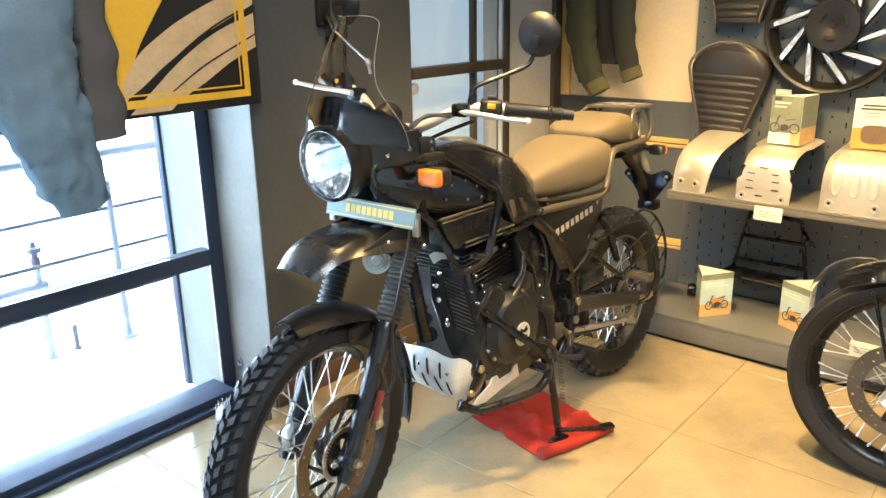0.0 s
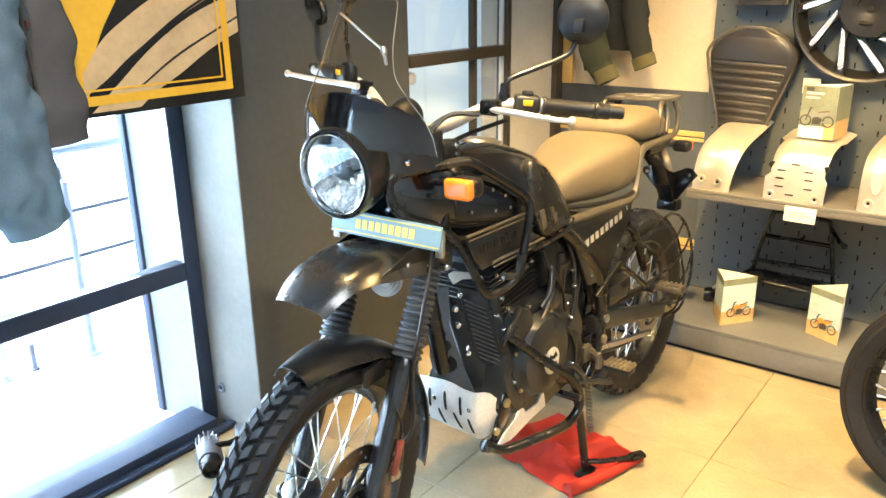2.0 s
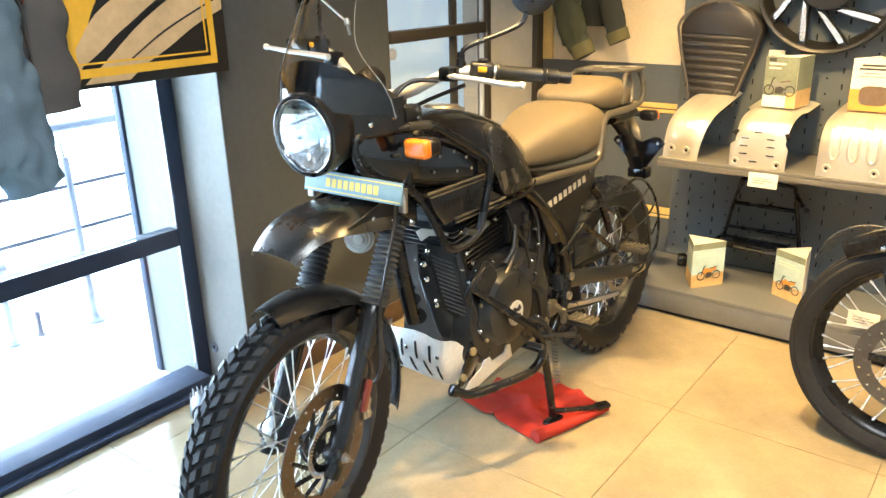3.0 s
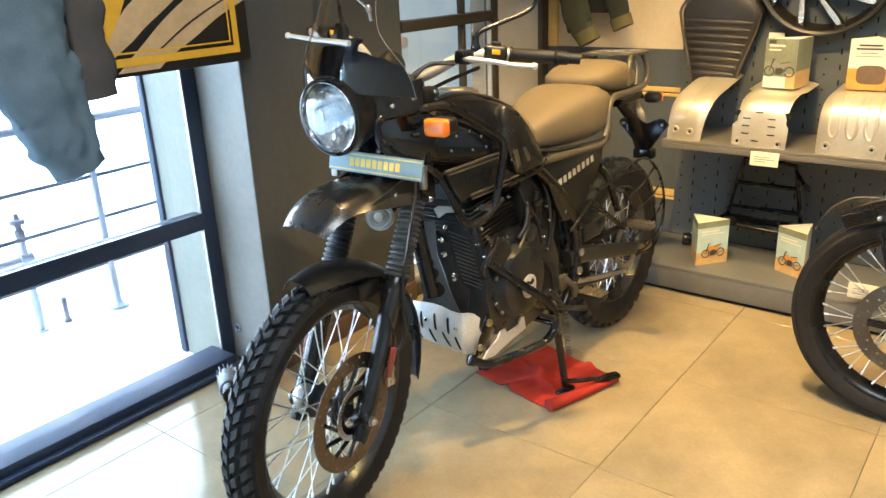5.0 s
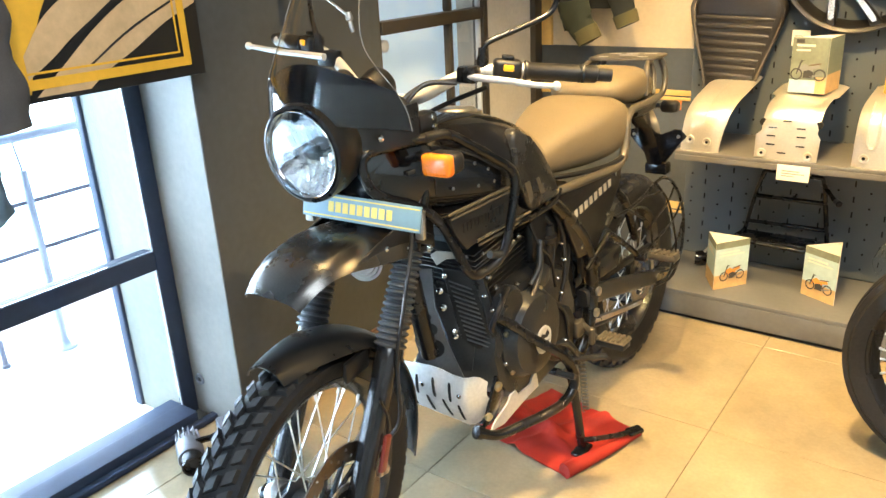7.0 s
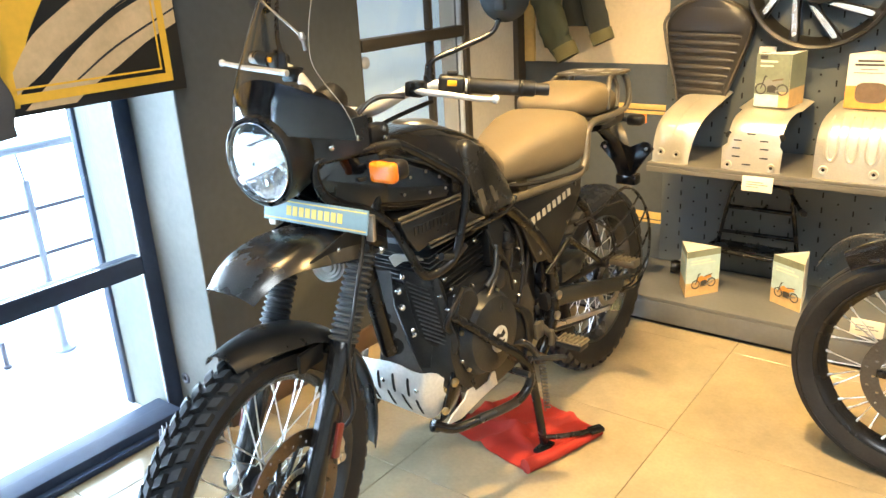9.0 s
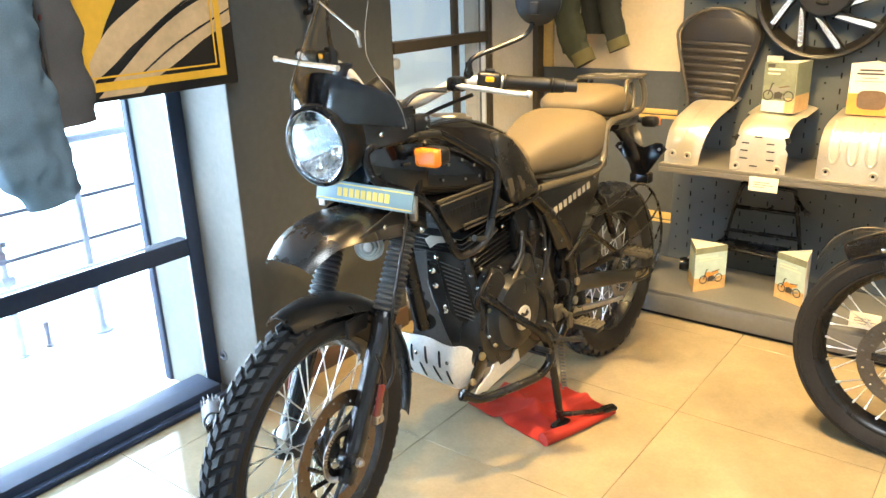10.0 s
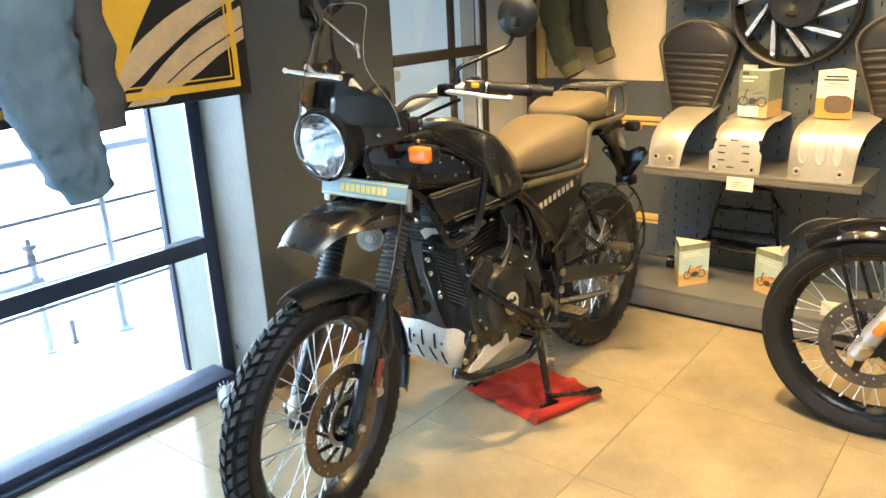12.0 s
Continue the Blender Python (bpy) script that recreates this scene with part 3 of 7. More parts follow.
# fork
A = Vector((-math.sin(radians(27.5)), 0, math.cos(radians(27.5))))
for s in (1, -1):
    base = Vector((1.434, 0.096 * s, 0.336)) - A * 0.035
    bm = bmesh.new()
    lathe(bm, base, A, [(0, 0.018), (0.006, 0.025), (0.06, 0.027), (0.12, 0.0235), (0.30, 0.0245), (0.335, 0.027), (0.375, 0.028), (0.38, 0.024)], 20)
    lathe(bm, base - A * 0.038, A, [(0, 0.010), (0.003, 0.019), (0.020, 0.0225), (0.05, 0.024)], 20)
    lathe(bm, (1.4465, 0.070 * s, 0.325), (0, s, 0), [(0, 0.020), (0.028, 0.024), (0.046, 0.024), (0.050, 0.020)], 20)
    fork = part("fork_leg", steered(bm), M_FORK, bike)
    bm = bmesh.new()
    prof = []
    n = 15
    for i in range(n):
        h = 0.372 + 0.2 * i / n
        r = 0.0335 - 0.0045 * i / n
        prof += [(h, r - 0.006), (h + 0.003, r), (h + 0.2 / n * 0.55, r), (h + 0.2 / n * 0.8, r - 0.006)]
    lathe(bm, base, A, prof, 20)
    part("fork_gaiter", steered(bm), M_BELLOWS, bike, "ribbed rubber fork gaiter")
    bm = bmesh.new()
    lathe(bm, base, A, [(0.57, 0.021), (0.79, 0.021), (0.795, 0.018)], 16)
    part("fork_tube", steered(bm), M_TUBE, bike)
    bm = bmesh.new()
    box(bm, (-0.010, -0.006, -0.038), (0.010, 0.004, 0.038), 0.003)
    bmesh.ops.transform(bm, matrix=Matrix.Translation(base + A * 0.16 + Vector((-0.012, 0.033 * s, 0))) @ Matrix.Rotation(radians(-22), 4, "Y"), verts=bm.verts)
    part("reflector", steered(bm), M_REDREF, bike, "red side reflector")
    bm = bmesh.new()
    lathe(bm, (1.4465, 0.118 * s, 0.325), (0, s, 0), [(0, 0.014), (0.003, 0.014), (0.003, 0.011), (0.011, 0.011), (0.013, 0.008), (0.017, 0.006)], 6)
    part("axle_nut", steered(bm), M_STEEL, bike)
for h, t in ((0.600, 0.026), (0.775, 0.025)):
    bm = bmesh.new()
    c = Vector((1.434, 0, 0.336)) + A * (h - 0.035)
    m = Matrix.Translation(c) @ Matrix.Rotation(radians(-26.5), 4, "Y")
    box(bm, (-0.05, -0.122, -t / 2), (0.020, 0.125, t / 2), 0.01, m)
    part("triple_clamp", steered(bm), M_TUBE, bike)
bm = bmesh.new()
c = Vector((1.443, 0.1, 0.347))
box(bm, (1.285, 0.055, 0.335), (1.318, 0.086, 0.400), 0.008)
for z in (0.350, 0.385):
    lathe(bm, (1.300, 0.085, z), (0, 1, 0), [(0, 0.010), (0.004, 0.010), (0.006, 0.007)], 14)
part("brake_caliper", steered(bm), M_STEEL, bike, "bronze two-piston brake caliper")
bm = bmesh.new()
tube(bm, [(1.29, 0.08, 0.41), (1.29, 0.12, 0.48), (1.30, 0.125, 0.62), (1.27, 0.13, 0.74), (1.20, 0.11, 0.86), (1.17, 0.06, 0.93)], 0.0045, 8)
part("brake_hose", steered(bm), M_PLASTIC, bike)
bm = bmesh.new()
tube(bm, [(1.39, 0.10, 0.42), (1.355, 0.115, 0.44), (1.335, 0.12, 0.50), (1.355, 0.118, 0.56)], 0.003, 6)
part("sensor_cable", steered(bm), M_PLASTIC, bike)

# speed sensor and axle clamp on the far side of the hub
bm = bmesh.new()
lathe(bm, (1.455, -0.062, 0.340), (0, -1, 0), [(0, 0.030), (0.012, 0.034), (0.026, 0.032), (0.030, 0.020), (0.040, 0.018)], 20)
box(bm, (1.43, -0.098, 0.295), (1.475, -0.066, 0.345), 0.008)
part("speed_sensor", steered(bm), M_STEEL, bike, "metal speed sensor housing")

# low mudguard hugging the tyre
bm = bmesh.new()
rows = []
for i in range(25):
    u = i / 24
    ang = radians(76 + u * 118)
    hw = 0.040 + 0.030 * min(1, u * 5) if u < 0.2 else 0.070 - 0.018 * max(0, (u - 0.55) / 0.45)
    r = 0.366 + 0.003 * u + 0.012 * (max(0, 0.22 - u) / 0.22) ** 2
    row = []
    for j in range(11):
        v = j / 5 - 1
        rr = r - 0.030 * abs(v) ** 2.6
        row.append((1.453 + rr * math.cos(ang), v * hw, 0.336 + rr * math.sin(ang)))
    rows.append(row)
sheet(bm, rows, 0.003)
part("front_mudguard", steered(bm), M_MATTE, bike, "satin blue-black low front mudguard")
for s in (1, -1):
    bm = bmesh.new()
    box(bm, (1.31, 0.062 * s - 0.006, 0.60), (1.39, 0.062 * s + 0.006, 0.645), 0.006)
    part("mudguard_stay", steered(bm), M_PLASTIC, bike)

# beak
bm = bmesh.new()
rows = []
spine = [(1.473, 0.800, 0.069, 0.006), (1.44, 0.826, 0.078, 0.012), (1.40, 0.848, 0.086, 0.018), (1.35, 0.861, 0.094, 0.028), (1.30, 0.866, 0.10, 0.040), (1.22, 0.862, 0.104, 0.046), (1.13, 0.850, 0.10, 0.046)]
pts = curve_points([(x, w, z) for x, z, w, d in spine], 4)
drops = [d for *_, d in spine]
for i, p in enumerate(pts):
    k = i / (len(pts) - 1) * (len(drops) - 1)
    d = drops[int(k)] + (drops[min(int(k) + 1, len(drops) - 1)] - drops[int(k)]) * (k % 1)
    row = []
    nose = max(0.0, 1 - i / 5)
    for k in range(17):
        v = k / 8 - 1
        side = math.copysign(abs(v) ** 0.85, v)
        row.append((p.x - 0.008 * nose * abs(v) ** 3 - 0.008 * v * v, side * p.y * 1.06, p.z - 0.008 * v * v - (d * 0.95 + 0.008) * abs(v) ** 4.5))
    rows.append(row)
sheet(bm, rows, 0.004)
part("beak", bm, M_SATIN, bike, "satin black upper mudguard beak with rounded edges", 60)
for s in (1, -1):
    bm = bmesh.new()
    prism(bm, [(1.33, 0.83), (1.10, 0.90), (1.10, 0.79), (1.24, 0.80)], (0, 0.098 * s, 0), (1, 0, 0), (0, 0, 1), 0.006, 0.002)
    part("beak_bracket", bm, M_PLASTIC, bike)
    for x, z in ((1.19, 0.815), (1.25, 0.835)):
        bolt(bike, (x, 0.101 * s, z), (0, s, 0), 0.006)

# name plate with a line of marks
bm = bmesh.new()
pm = Matrix.Translation((1.262, 0.034, 0.909)) @ Matrix.Rotation(radians(-12), 4, "Y")
box(bm, (-0.002, -0.134, -0.025), (0.002, 0.134, 0.025), 0.001, pm)
plate = part("front_plate", steered(bm), M_PLATE, bike, "teal-grey plate with yellow edge lines and marks")
for z in (-0.019, 0.019):
    bm = bmesh.new()
    box(bm, (0.002, -0.131, z - 0.0013), (0.0028, 0.131, z + 0.0013), 0, pm)
    part("edge_line", steered(bm), M_YELLOW, plate)
for i in range(9):
    bm = bmesh.new()
    y = 0.066 - i * 0.0165
    box(bm, (0.002, y - 0.0062, -0.010), (0.0028, y + 0.0062, 0.0105), 0, pm)
    part("mark", steered(bm), M_YELLOW, plate)
for s in (1, -1):
    bm = bmesh.new()
    box(bm, (1.196, 0.132 * s - 0.010, 0.845), (1.208, 0.132 * s + 0.010, 0.905), 0.003)
    part("plate_bracket", steered(bm), M_STEEL, bike)

# horn
bm = bmesh.new()
d = Vector((0.80, 0.55, 0.05)).normalized()
lathe(bm, Vector((1.075, -0.13, 0.708)), d, [(-0.05, 0.012), (-0.03, 0.02), (0, 0.024), (0.004, 0.036), (0.016, 0.041), (0.021, 0.040), (0.018, 0.034), (0.024, 0.031), (0.020, 0.025), (0.027, 0.022), (0.022, 0.015), (0.030, 0.012), (0.031, 0.004)], 28)
part("horn", bm, M_CARDSILVER, bike, "round ribbed silver horn")

# headlamp
hx = Vector((1.0, 0.08, -0.06)).normalized()
ho = Vector((1.222, -0.010, 1.037))
bm = bmesh.new()
lathe(bm, ho, hx, [(-0.02, 0.03), (0.0, 0.058), (0.03, 0.080), (0.07, 0.090), (0.105, 0.0935), (0.116, 0.092), (0.119, 0.087), (0.105, 0.083)], 40, cap=False)
head = part("headlamp", bm, M_MATTE, bike, "round headlamp in a matte black shell")
bm = bmesh.new()
ring_lathe(bm, ho, hx, [(0.112, 0.0805), (0.120, 0.0805), (0.1215, 0.0820), (0.119, 0.0835), (0.112, 0.0835)], 44)
part("bezel", bm, M_CHROME, head, "thin chrome rim")
bm = bmesh.new()
lathe(bm, ho, hx, [(0.112, 0.081), (0.119, 0.075), (0.125, 0.055), (0.129, 0.028), (0.130, 0.004), (0.126, 0.004), (0.125, 0.028), (0.121, 0.055), (0.115, 0.073), (0.109, 0.079)], 40)
lens = part("lens", bm, M_CLEAR, head, "clear domed lens")
lens.visible_shadow = False
a, c = axes(hx)
bm = bmesh.new()
lathe(bm, ho, hx, [(0.108, 0.0795), (0.088, 0.073), (0.066, 0.060), (0.052, 0.042), (0.046, 0.020), (0.045, 0.004)], 40, cap=False)
rnd = random.Random(11)
CELL = 0.0135
for i in range(-6, 7):
    for j in range(-6, 7):
        u, v = i * CELL, (j + 0.5 * (i % 2)) * CELL
        r = math.hypot(u, v)
        if r > 0.075 or r < 0.014:
            continue
        deep = 0.055 + 8.4 * r * r
        tu, tv = rnd.uniform(-0.5, 0.7), rnd.uniform(-0.6, 0.6)
        ring = []
        for du, dv in ((-1, -1), (0, -1.04), (1, -1), (1, 1), (0, 1.04), (-1, 1)):
            q, w = u + du * CELL * 0.48, v + dv * CELL * 0.48
            k = min(1.0, 0.0775 / max(1e-6, math.hypot(q, w)))
            ring.append((ho + a * q * k + c * w * k + hx * min(0.106, deep + 8 * r * (math.hypot(q * k, w * k) - r) + (tu * du + tv * dv) * CELL * 0.5 + 0.003 * (du == 0))))
        lo = [bm.verts.new(p - hx * 0.010) for p in ring]
        hi = [bm.verts.new(p) for p in ring]
        bm.faces.new(lo)
        bm.faces.new((hi[0], hi[1], hi[4], hi[5]))
        bm.faces.new((hi[1], hi[2], hi[3], hi[4]))
        for k in range(6):
            bm.faces.new((lo[k], lo[(k + 1) % 6], hi[(k + 1) % 6], hi[k]))
part("reflector", bm, M_FACET, head, "faceted mirror reflector", 0)
bm = bmesh.new()
lathe(bm, ho, hx, [(0.046, 0.012), (0.085, 0.012), (0.088, 0.017), (0.094, 0.017), (0.096, 0.008)], 16)
part("bulb_shield", bm, M_TUBE, head)
for k in range(7):
    bm = bmesh.new()
    m = Matrix.Translation(ho + hx * 0.094 + a * (0.012 * (k - 3)) + Vector((0, 0, 0.030 - 0.0012 * (k - 3) ** 2))) @ Matrix.Rotation(radians(24), 4, "X")
    box(bm, (-0.012, -0.0013, -0.011), (0.012, 0.0013, 0.011), 0.0006, m, 1)
    part("reflector_rib", bm, M_LAMPRIB, head)

# screen and cowl
bm = bmesh.new()
rows = []
levels = [(1.085, 1.335, 0.186, 0.095), (1.115, 1.330, 0.180, 0.085), (1.15, 1.322, 0.158, 0.066), (1.185, 1.310, 0.130, 0.048), (1.22, 1.297, 0.107, 0.036),
          (1.27, 1.275, 0.092, 0.030), (1.32, 1.250, 0.083, 0.028), (1.355, 1.232, 0.076, 0.024), (1.368, 1.226, 0.062, 0.016)]
bends = curve_points([(b, 0, z) for z, x, w, b in levels], 3)
for p, bend in zip(curve_points([(x, w, z) for z, x, w, b in levels], 3), bends):
    b = bend.x
    rows.append([(p.x - b * v * v, v * p.y, p.z - 0.006 * v ** 4 * min(1, max(0, (p.z - 1.33) / 0.03)) - 0.02 * v * v * min(1, max(0, (1.14 - p.z) / 0.05))) for v in [j / 7 - 1 for j in range(15)]])
sheet(bm, rows, 0.0025)
screen = part("windscreen", bm, M_SCREEN, bike, "tall lightly smoked clear windscreen")
screen.visible_shadow = False


def on_screen(z, v):
    """A point just behind the screen at height z, v from -1 to 1 across."""
    lo = max((q for q in levels if q[0] <= z), key=lambda q: q[0])
    hi = min((q for q in levels if q[0] > z), key=lambda q: q[0])
    f = (z - lo[0]) / (hi[0] - lo[0])
    x, w, b = (lo[k] + (hi[k] - lo[k]) * f for k in (1, 2, 3))
    return (x - b * v * v - 0.005, v * w * 0.985, z - 0.02 * v * v * min(1, max(0, (1.14 - z) / 0.05)))


low = [[on_screen(1.086 + (1.188 - 0.052 * abs(v) ** 2.2 - 1.086) * i / 8, v) for v in [j / 10 - 1 for j in range(21)]] for i in range(9)]
edge = [r[0] for r in rows] + rows[-1][1:-1] + [r[-1] for r in reversed(rows)]
bm = bmesh.new()
tube(bm, edge, 0.0010, 6, 1)
part("screen_edge", bm, M_EDGE, screen, "polished clear edge")
bm = bmesh.new()
tube(bm, [(1.205, -0.085, 1.335), (1.222, 0.045, 1.262)], 0.0024, 8)
lathe(bm, (1.222, 0.045, 1.262), (0, 0.2, -1), [(-0.008, 0.005), (0.0, 0.007), (0.006, 0.007), (0.008, 0.004), (0.028, 0.004)], 10)
part("screen_brace", bm, M_STEEL, bike, "thin bright brace rod behind the screen")
bm = bmesh.new()
sheet(bm, low, 0.002)
part("screen_panel", bm, M_GLOSS, bike, "smoked black lower screen panel")
bm = bmesh.new()
secs = []
for x, zc, hh, hw in ((1.245, 1.080, 0.020, 0.05), (1.235, 1.080, 0.034, 0.08), (1.215, 1.080, 0.044, 0.095), (1.18, 1.085, 0.055, 0.105), (1.14, 1.075, 0.05, 0.10), (1.10, 1.065, 0.04, 0.08)):
    secs.append(oval((x, 0, zc), (0, 1, 0), (0.25, 0, 1), hw, hh, 22, 2.6))
loft(bm, secs)
part("instrument_cowl", bm, M_PLASTIC, bike, "black inner fairing behind the screen")
for y, r in ((0.045, 0.034), (-0.05, 0.028)):
    bm = bmesh.new()
    lathe(bm, (1.20, y, 1.115), (-0.9, 0, 0.35), [(0, r * 0.6), (0.012, r), (0.05, r), (0.056, r * 0.9), (0.05, r * 0.85)], 24)
    part("instrument_pod", bm, M_PLASTIC, bike)
for s in (1, -1):
    bm = bmesh.new()
    rows = []
    for i in range(9):
        z = 1.014 + 0.072 * i / 8
        u = i / 8
        row = []
        for j in range(9):
            t = radians(30 + 52 * j / 8)
            w = 0.112
            row.append((1.110 + (0.195 - 0.02 * u) * math.cos(t), s * w * math.sin(t), z + 0.010 * j / 8))
        rows.append(row)
    sheet(bm, rows, 0.004)
    cheek = part("screen_base", bm, M_MATTE, bike, "gloss black lower screen wing", 60)
    for x, y, z in ((1.232, 0.100, 1.046), (1.168, 0.110, 1.054)):
        bolt(bike, (x, y * s, z), (0.3, s, 0), 0.0068, 0.006)

# tank
bm = bmesh.new()
secs = []
for x, top, low, hw in ((1.17, 0.985, 0.90, 0.045), (1.14, 1.012, 0.86, 0.080), (1.08, 1.030, 0.81, 0.105), (0.98, 1.038, 0.79, 0.132), (0.90, 1.034, 0.785, 0.148), (0.82, 1.015, 0.785, 0.146), (0.74, 0.985, 0.785, 0.128), (0.67, 0.950, 0.79, 0.105), (0.61, 0.912, 0.80, 0.08), (0.575, 0.885, 0.82, 0.06)):
    secs.append(oval((x, 0, (top + low) / 2), (0, 1, 0), (0, 0, 1), hw, (top - low) / 2, 28, 2.7))
loft(bm, secs)
part("fuel_tank", bm, M_GLOSS, bike, "gloss black fuel tank", 60)
bm = bmesh.new()
lathe(bm, (0.868, 0, 1.020), (-0.10, 0, 1), [(0, 0.062), (0.006, 0.062), (0.008, 0.056), (0.006, 0.052), (0.010, 0.049), (0.014, 0.044), (0.014, 0.004)], 32)
part("fuel_cap", bm, M_STEEL, bike, "round brushed metal fuel cap")
for s in (1, -1):
    bm = bmesh.new()
    secs = []
    for x, z0, z1, y in ((1.215, 0.925, 1.000, 0.074), (1.18, 0.905, 1.008, 0.088), (1.12, 0.88, 1.008, 0.104), (1.06, 0.865, 0.998, 0.120), (0.98, 0.86, 0.965, 0.142), (0.92, 0.86, 0.925, 0.154)):
        secs.append(oval((x, (y - 0.022) * s, (z0 + z1) / 2), (0, 1, 0), (0, 0, 1), 0.020, (z1 - z0) / 2, 16, 3.5))
    loft(bm, secs)
    part("tank_shroud", bm, M_GLOSS, bike, "gloss black tank side shroud", 60)
    # flat plate inside the front half of the guard
    bm = bmesh.new()
    way = Vector((-1, 0.3 * s, 0)).normalized()
    k = 1 / 0.958
    prism(bm, [((1.25 - x) * k, z) for x, z in ((1.246, 1.010), (1.183, 1.010), (1.112, 1.010), (1.092, 0.977), (1.099, 0.880), (1.121, 0.888), (1.177, 0.910), (1.229, 0.940), (1.246, 0.973))], (1.25, 0.066 * s, 0), way, (0, 0, 1), 0.006, 0.002)
    part("guard_plate", bm, M_GLOSS, bike, "flat satin black plate inside the tank guard")
    bm = bmesh.new()
    box(bm, (1.145, min(0.098 * s, 0.104 * s), 0.958), (1.168, max(0.098 * s, 0.104 * s), 0.966), 0.001)
    part("plate_slit", bm, M_HOLE, bike)
    # lower tank panel between two ridges, their pale highlight put into the colour
    bm = bmesh.new()
    prism(bm, [(1.105, 0.858), (0.880, 0.862), (0.856, 0.812), (0.800, 0.790), (1.005, 0.781), (1.050, 0.772), (1.082, 0.812)], (0, 0.138 * s, 0), (1, 0, 0), (0, 0, 1), 0.016, 0.004)
    lower = part("tank_panel", bm, M_MATTE, bike, "matte black lower tank panel with embossed marks")
    for x0, z0, x1, z1, t in ((1.112, 0.866, 0.885, 0.869, 0.0036), (1.104, 0.855, 0.885, 0.858, 0.003), (1.018, 0.783, 0.806, 0.788, 0.0036), (1.012, 0.772, 0.81, 0.777, 0.003)):
        bm = bmesh.new()
        tube(bm, [(x0, 0.149 * s, z0), (x1, 0.152 * s, z1)], t, 8)
        part("panel_ridge", bm, M_RACK, lower)
    bm = bmesh.new()
    for i in range(12):
        x = 1.055 - i * 0.0135
        z = 0.824
        box(bm, (x - 0.0042, min(0.1455 * s, 0.1475 * s), z - 0.010), (x + 0.0042, max(0.1455 * s, 0.1475 * s), z + 0.010))
    part("embossed_marks", bm, M_PLASTIC, lower)
    for x, z in ((1.055, 0.905), (1.035, 0.94), (0.985, 0.895), (0.955, 0.925), (0.94, 0.895), (0.992, 0.945)):
        bolt(bike, (x, (0.134 + 0.2 * (1.0 - x)) * s, z), (0, s, 0), 0.004, 0.003, M_STEEL)
    # matte knee panel with slots
    bm = bmesh.new()
    prism(bm, [(0.868, 0.972), (0.857, 0.987), (0.835, 0.988), (0.799, 0.963), (0.752, 0.918), (0.697, 0.86), (0.668, 0.808), (0.70, 0.790), (0.79, 0.782), (0.808, 0.795), (0.837, 0.846), (0.863, 0.902)], (0, 0.136 * s, 0), (1, 0, 0), (0, 0, 1), 0.036, 0.010, 3)
    knee = part("knee_panel", bm, M_SATIN, bike, "satin black knee panel with pale slots")
    for poly in ([(0.830, 0.862), (0.808, 0.862), (0.793, 0.818), (0.812, 0.806)], [(0.782, 0.862), (0.766, 0.858), (0.744, 0.820), (0.760, 0.814)]):
        bm = bmesh.new()
        prism(bm, poly, (0, 0.1545 * s, 0), (1, 0, 0), (0, 0, 1), 0.003, 0.001, 1)
        part("slot", bm, M_RACK, knee)
    bm = bmesh.new()
    tube(bm, [(0.86, 0.15 * s, 0.772), (0.79, 0.157 * s, 0.776), (0.70, 0.155 * s, 0.782), (0.660, 0.148 * s, 0.803)], 0.006, 8)
    part("knee_panel_rim", bm, M_TUBE, bike)
    bm = bmesh.new()
    box(bm, (1.055, min(0.06 * s, 0.102 * s), 1.018), (1.115, max(0.06 * s, 0.102 * s), 1.068), 0.012)
    part("cowl_mount", bm, M_PLASTIC, bike)
    for z in (1.036, 1.056):
        bolt(bike, (1.076, 0.101 * s, z), (0, s, 0), 0.0065, 0.004)
    # guard loop round the tank
    loop = [(1.256, 0.073, 1.012), (1.230, 0.081, 1.021), (1.187, 0.094, 1.022), (1.113, 0.116, 1.024), (1.075, 0.128, 1.023), (1.050, 0.135, 1.012), (1.004, 0.149, 0.982), (0.945, 0.166, 0.941), (0.916, 0.175, 0.918),
            (0.906, 0.178, 0.890), (0.914, 0.176, 0.836), (0.934, 0.170, 0.765), (0.945, 0.167, 0.738), (0.968, 0.160, 0.718), (0.999, 0.150, 0.707), (1.024, 0.142, 0.705), (1.044, 0.137, 0.724),
            (1.078, 0.127, 0.800), (1.108, 0.118, 0.853), (1.154, 0.104, 0.892), (1.214, 0.086, 0.921), (1.244, 0.077, 0.945), (1.258, 0.072, 0.983)]
    bm = bmesh.new()
    tube(bm, [(x, y * s, z) for x, y, z in loop], 0.0104, 12, 4, closed=True)
    part("tank_guard", bm, M_TUBE, bike, "black tubular tank guard")
    bm = bmesh.new()
    tube(bm, [(1.14, 0.03 * s, 1.0), (1.20, 0.05 * s, 1.01), (1.256, 0.072 * s, 1.010)], 0.011, 10)
    part("guard_mount", bm, M_TUBE, bike)
    # indicator
    bm = bmesh.new()
    box(bm, (1.128, min(0.150 * s, 0.218 * s), 0.968), (1.172, max(0.150 * s, 0.218 * s), 1.010), 0.014, seg=3)
    tube(bm, [(1.13, 0.09 * s, 0.99), (1.145, 0.155 * s, 0.99)], 0.010, 10)
    ind = part("indicator", bm, M_PLASTIC, bike)
    bm = bmesh.new()
    box(bm, (1.166, min(0.154 * s, 0.221 * s), 0.968), (1.192, max(0.154 * s, 0.221 * s), 1.011), 0.010, seg=3)
    part("lens", bm, M_AMBER, ind, "amber indicator lens")

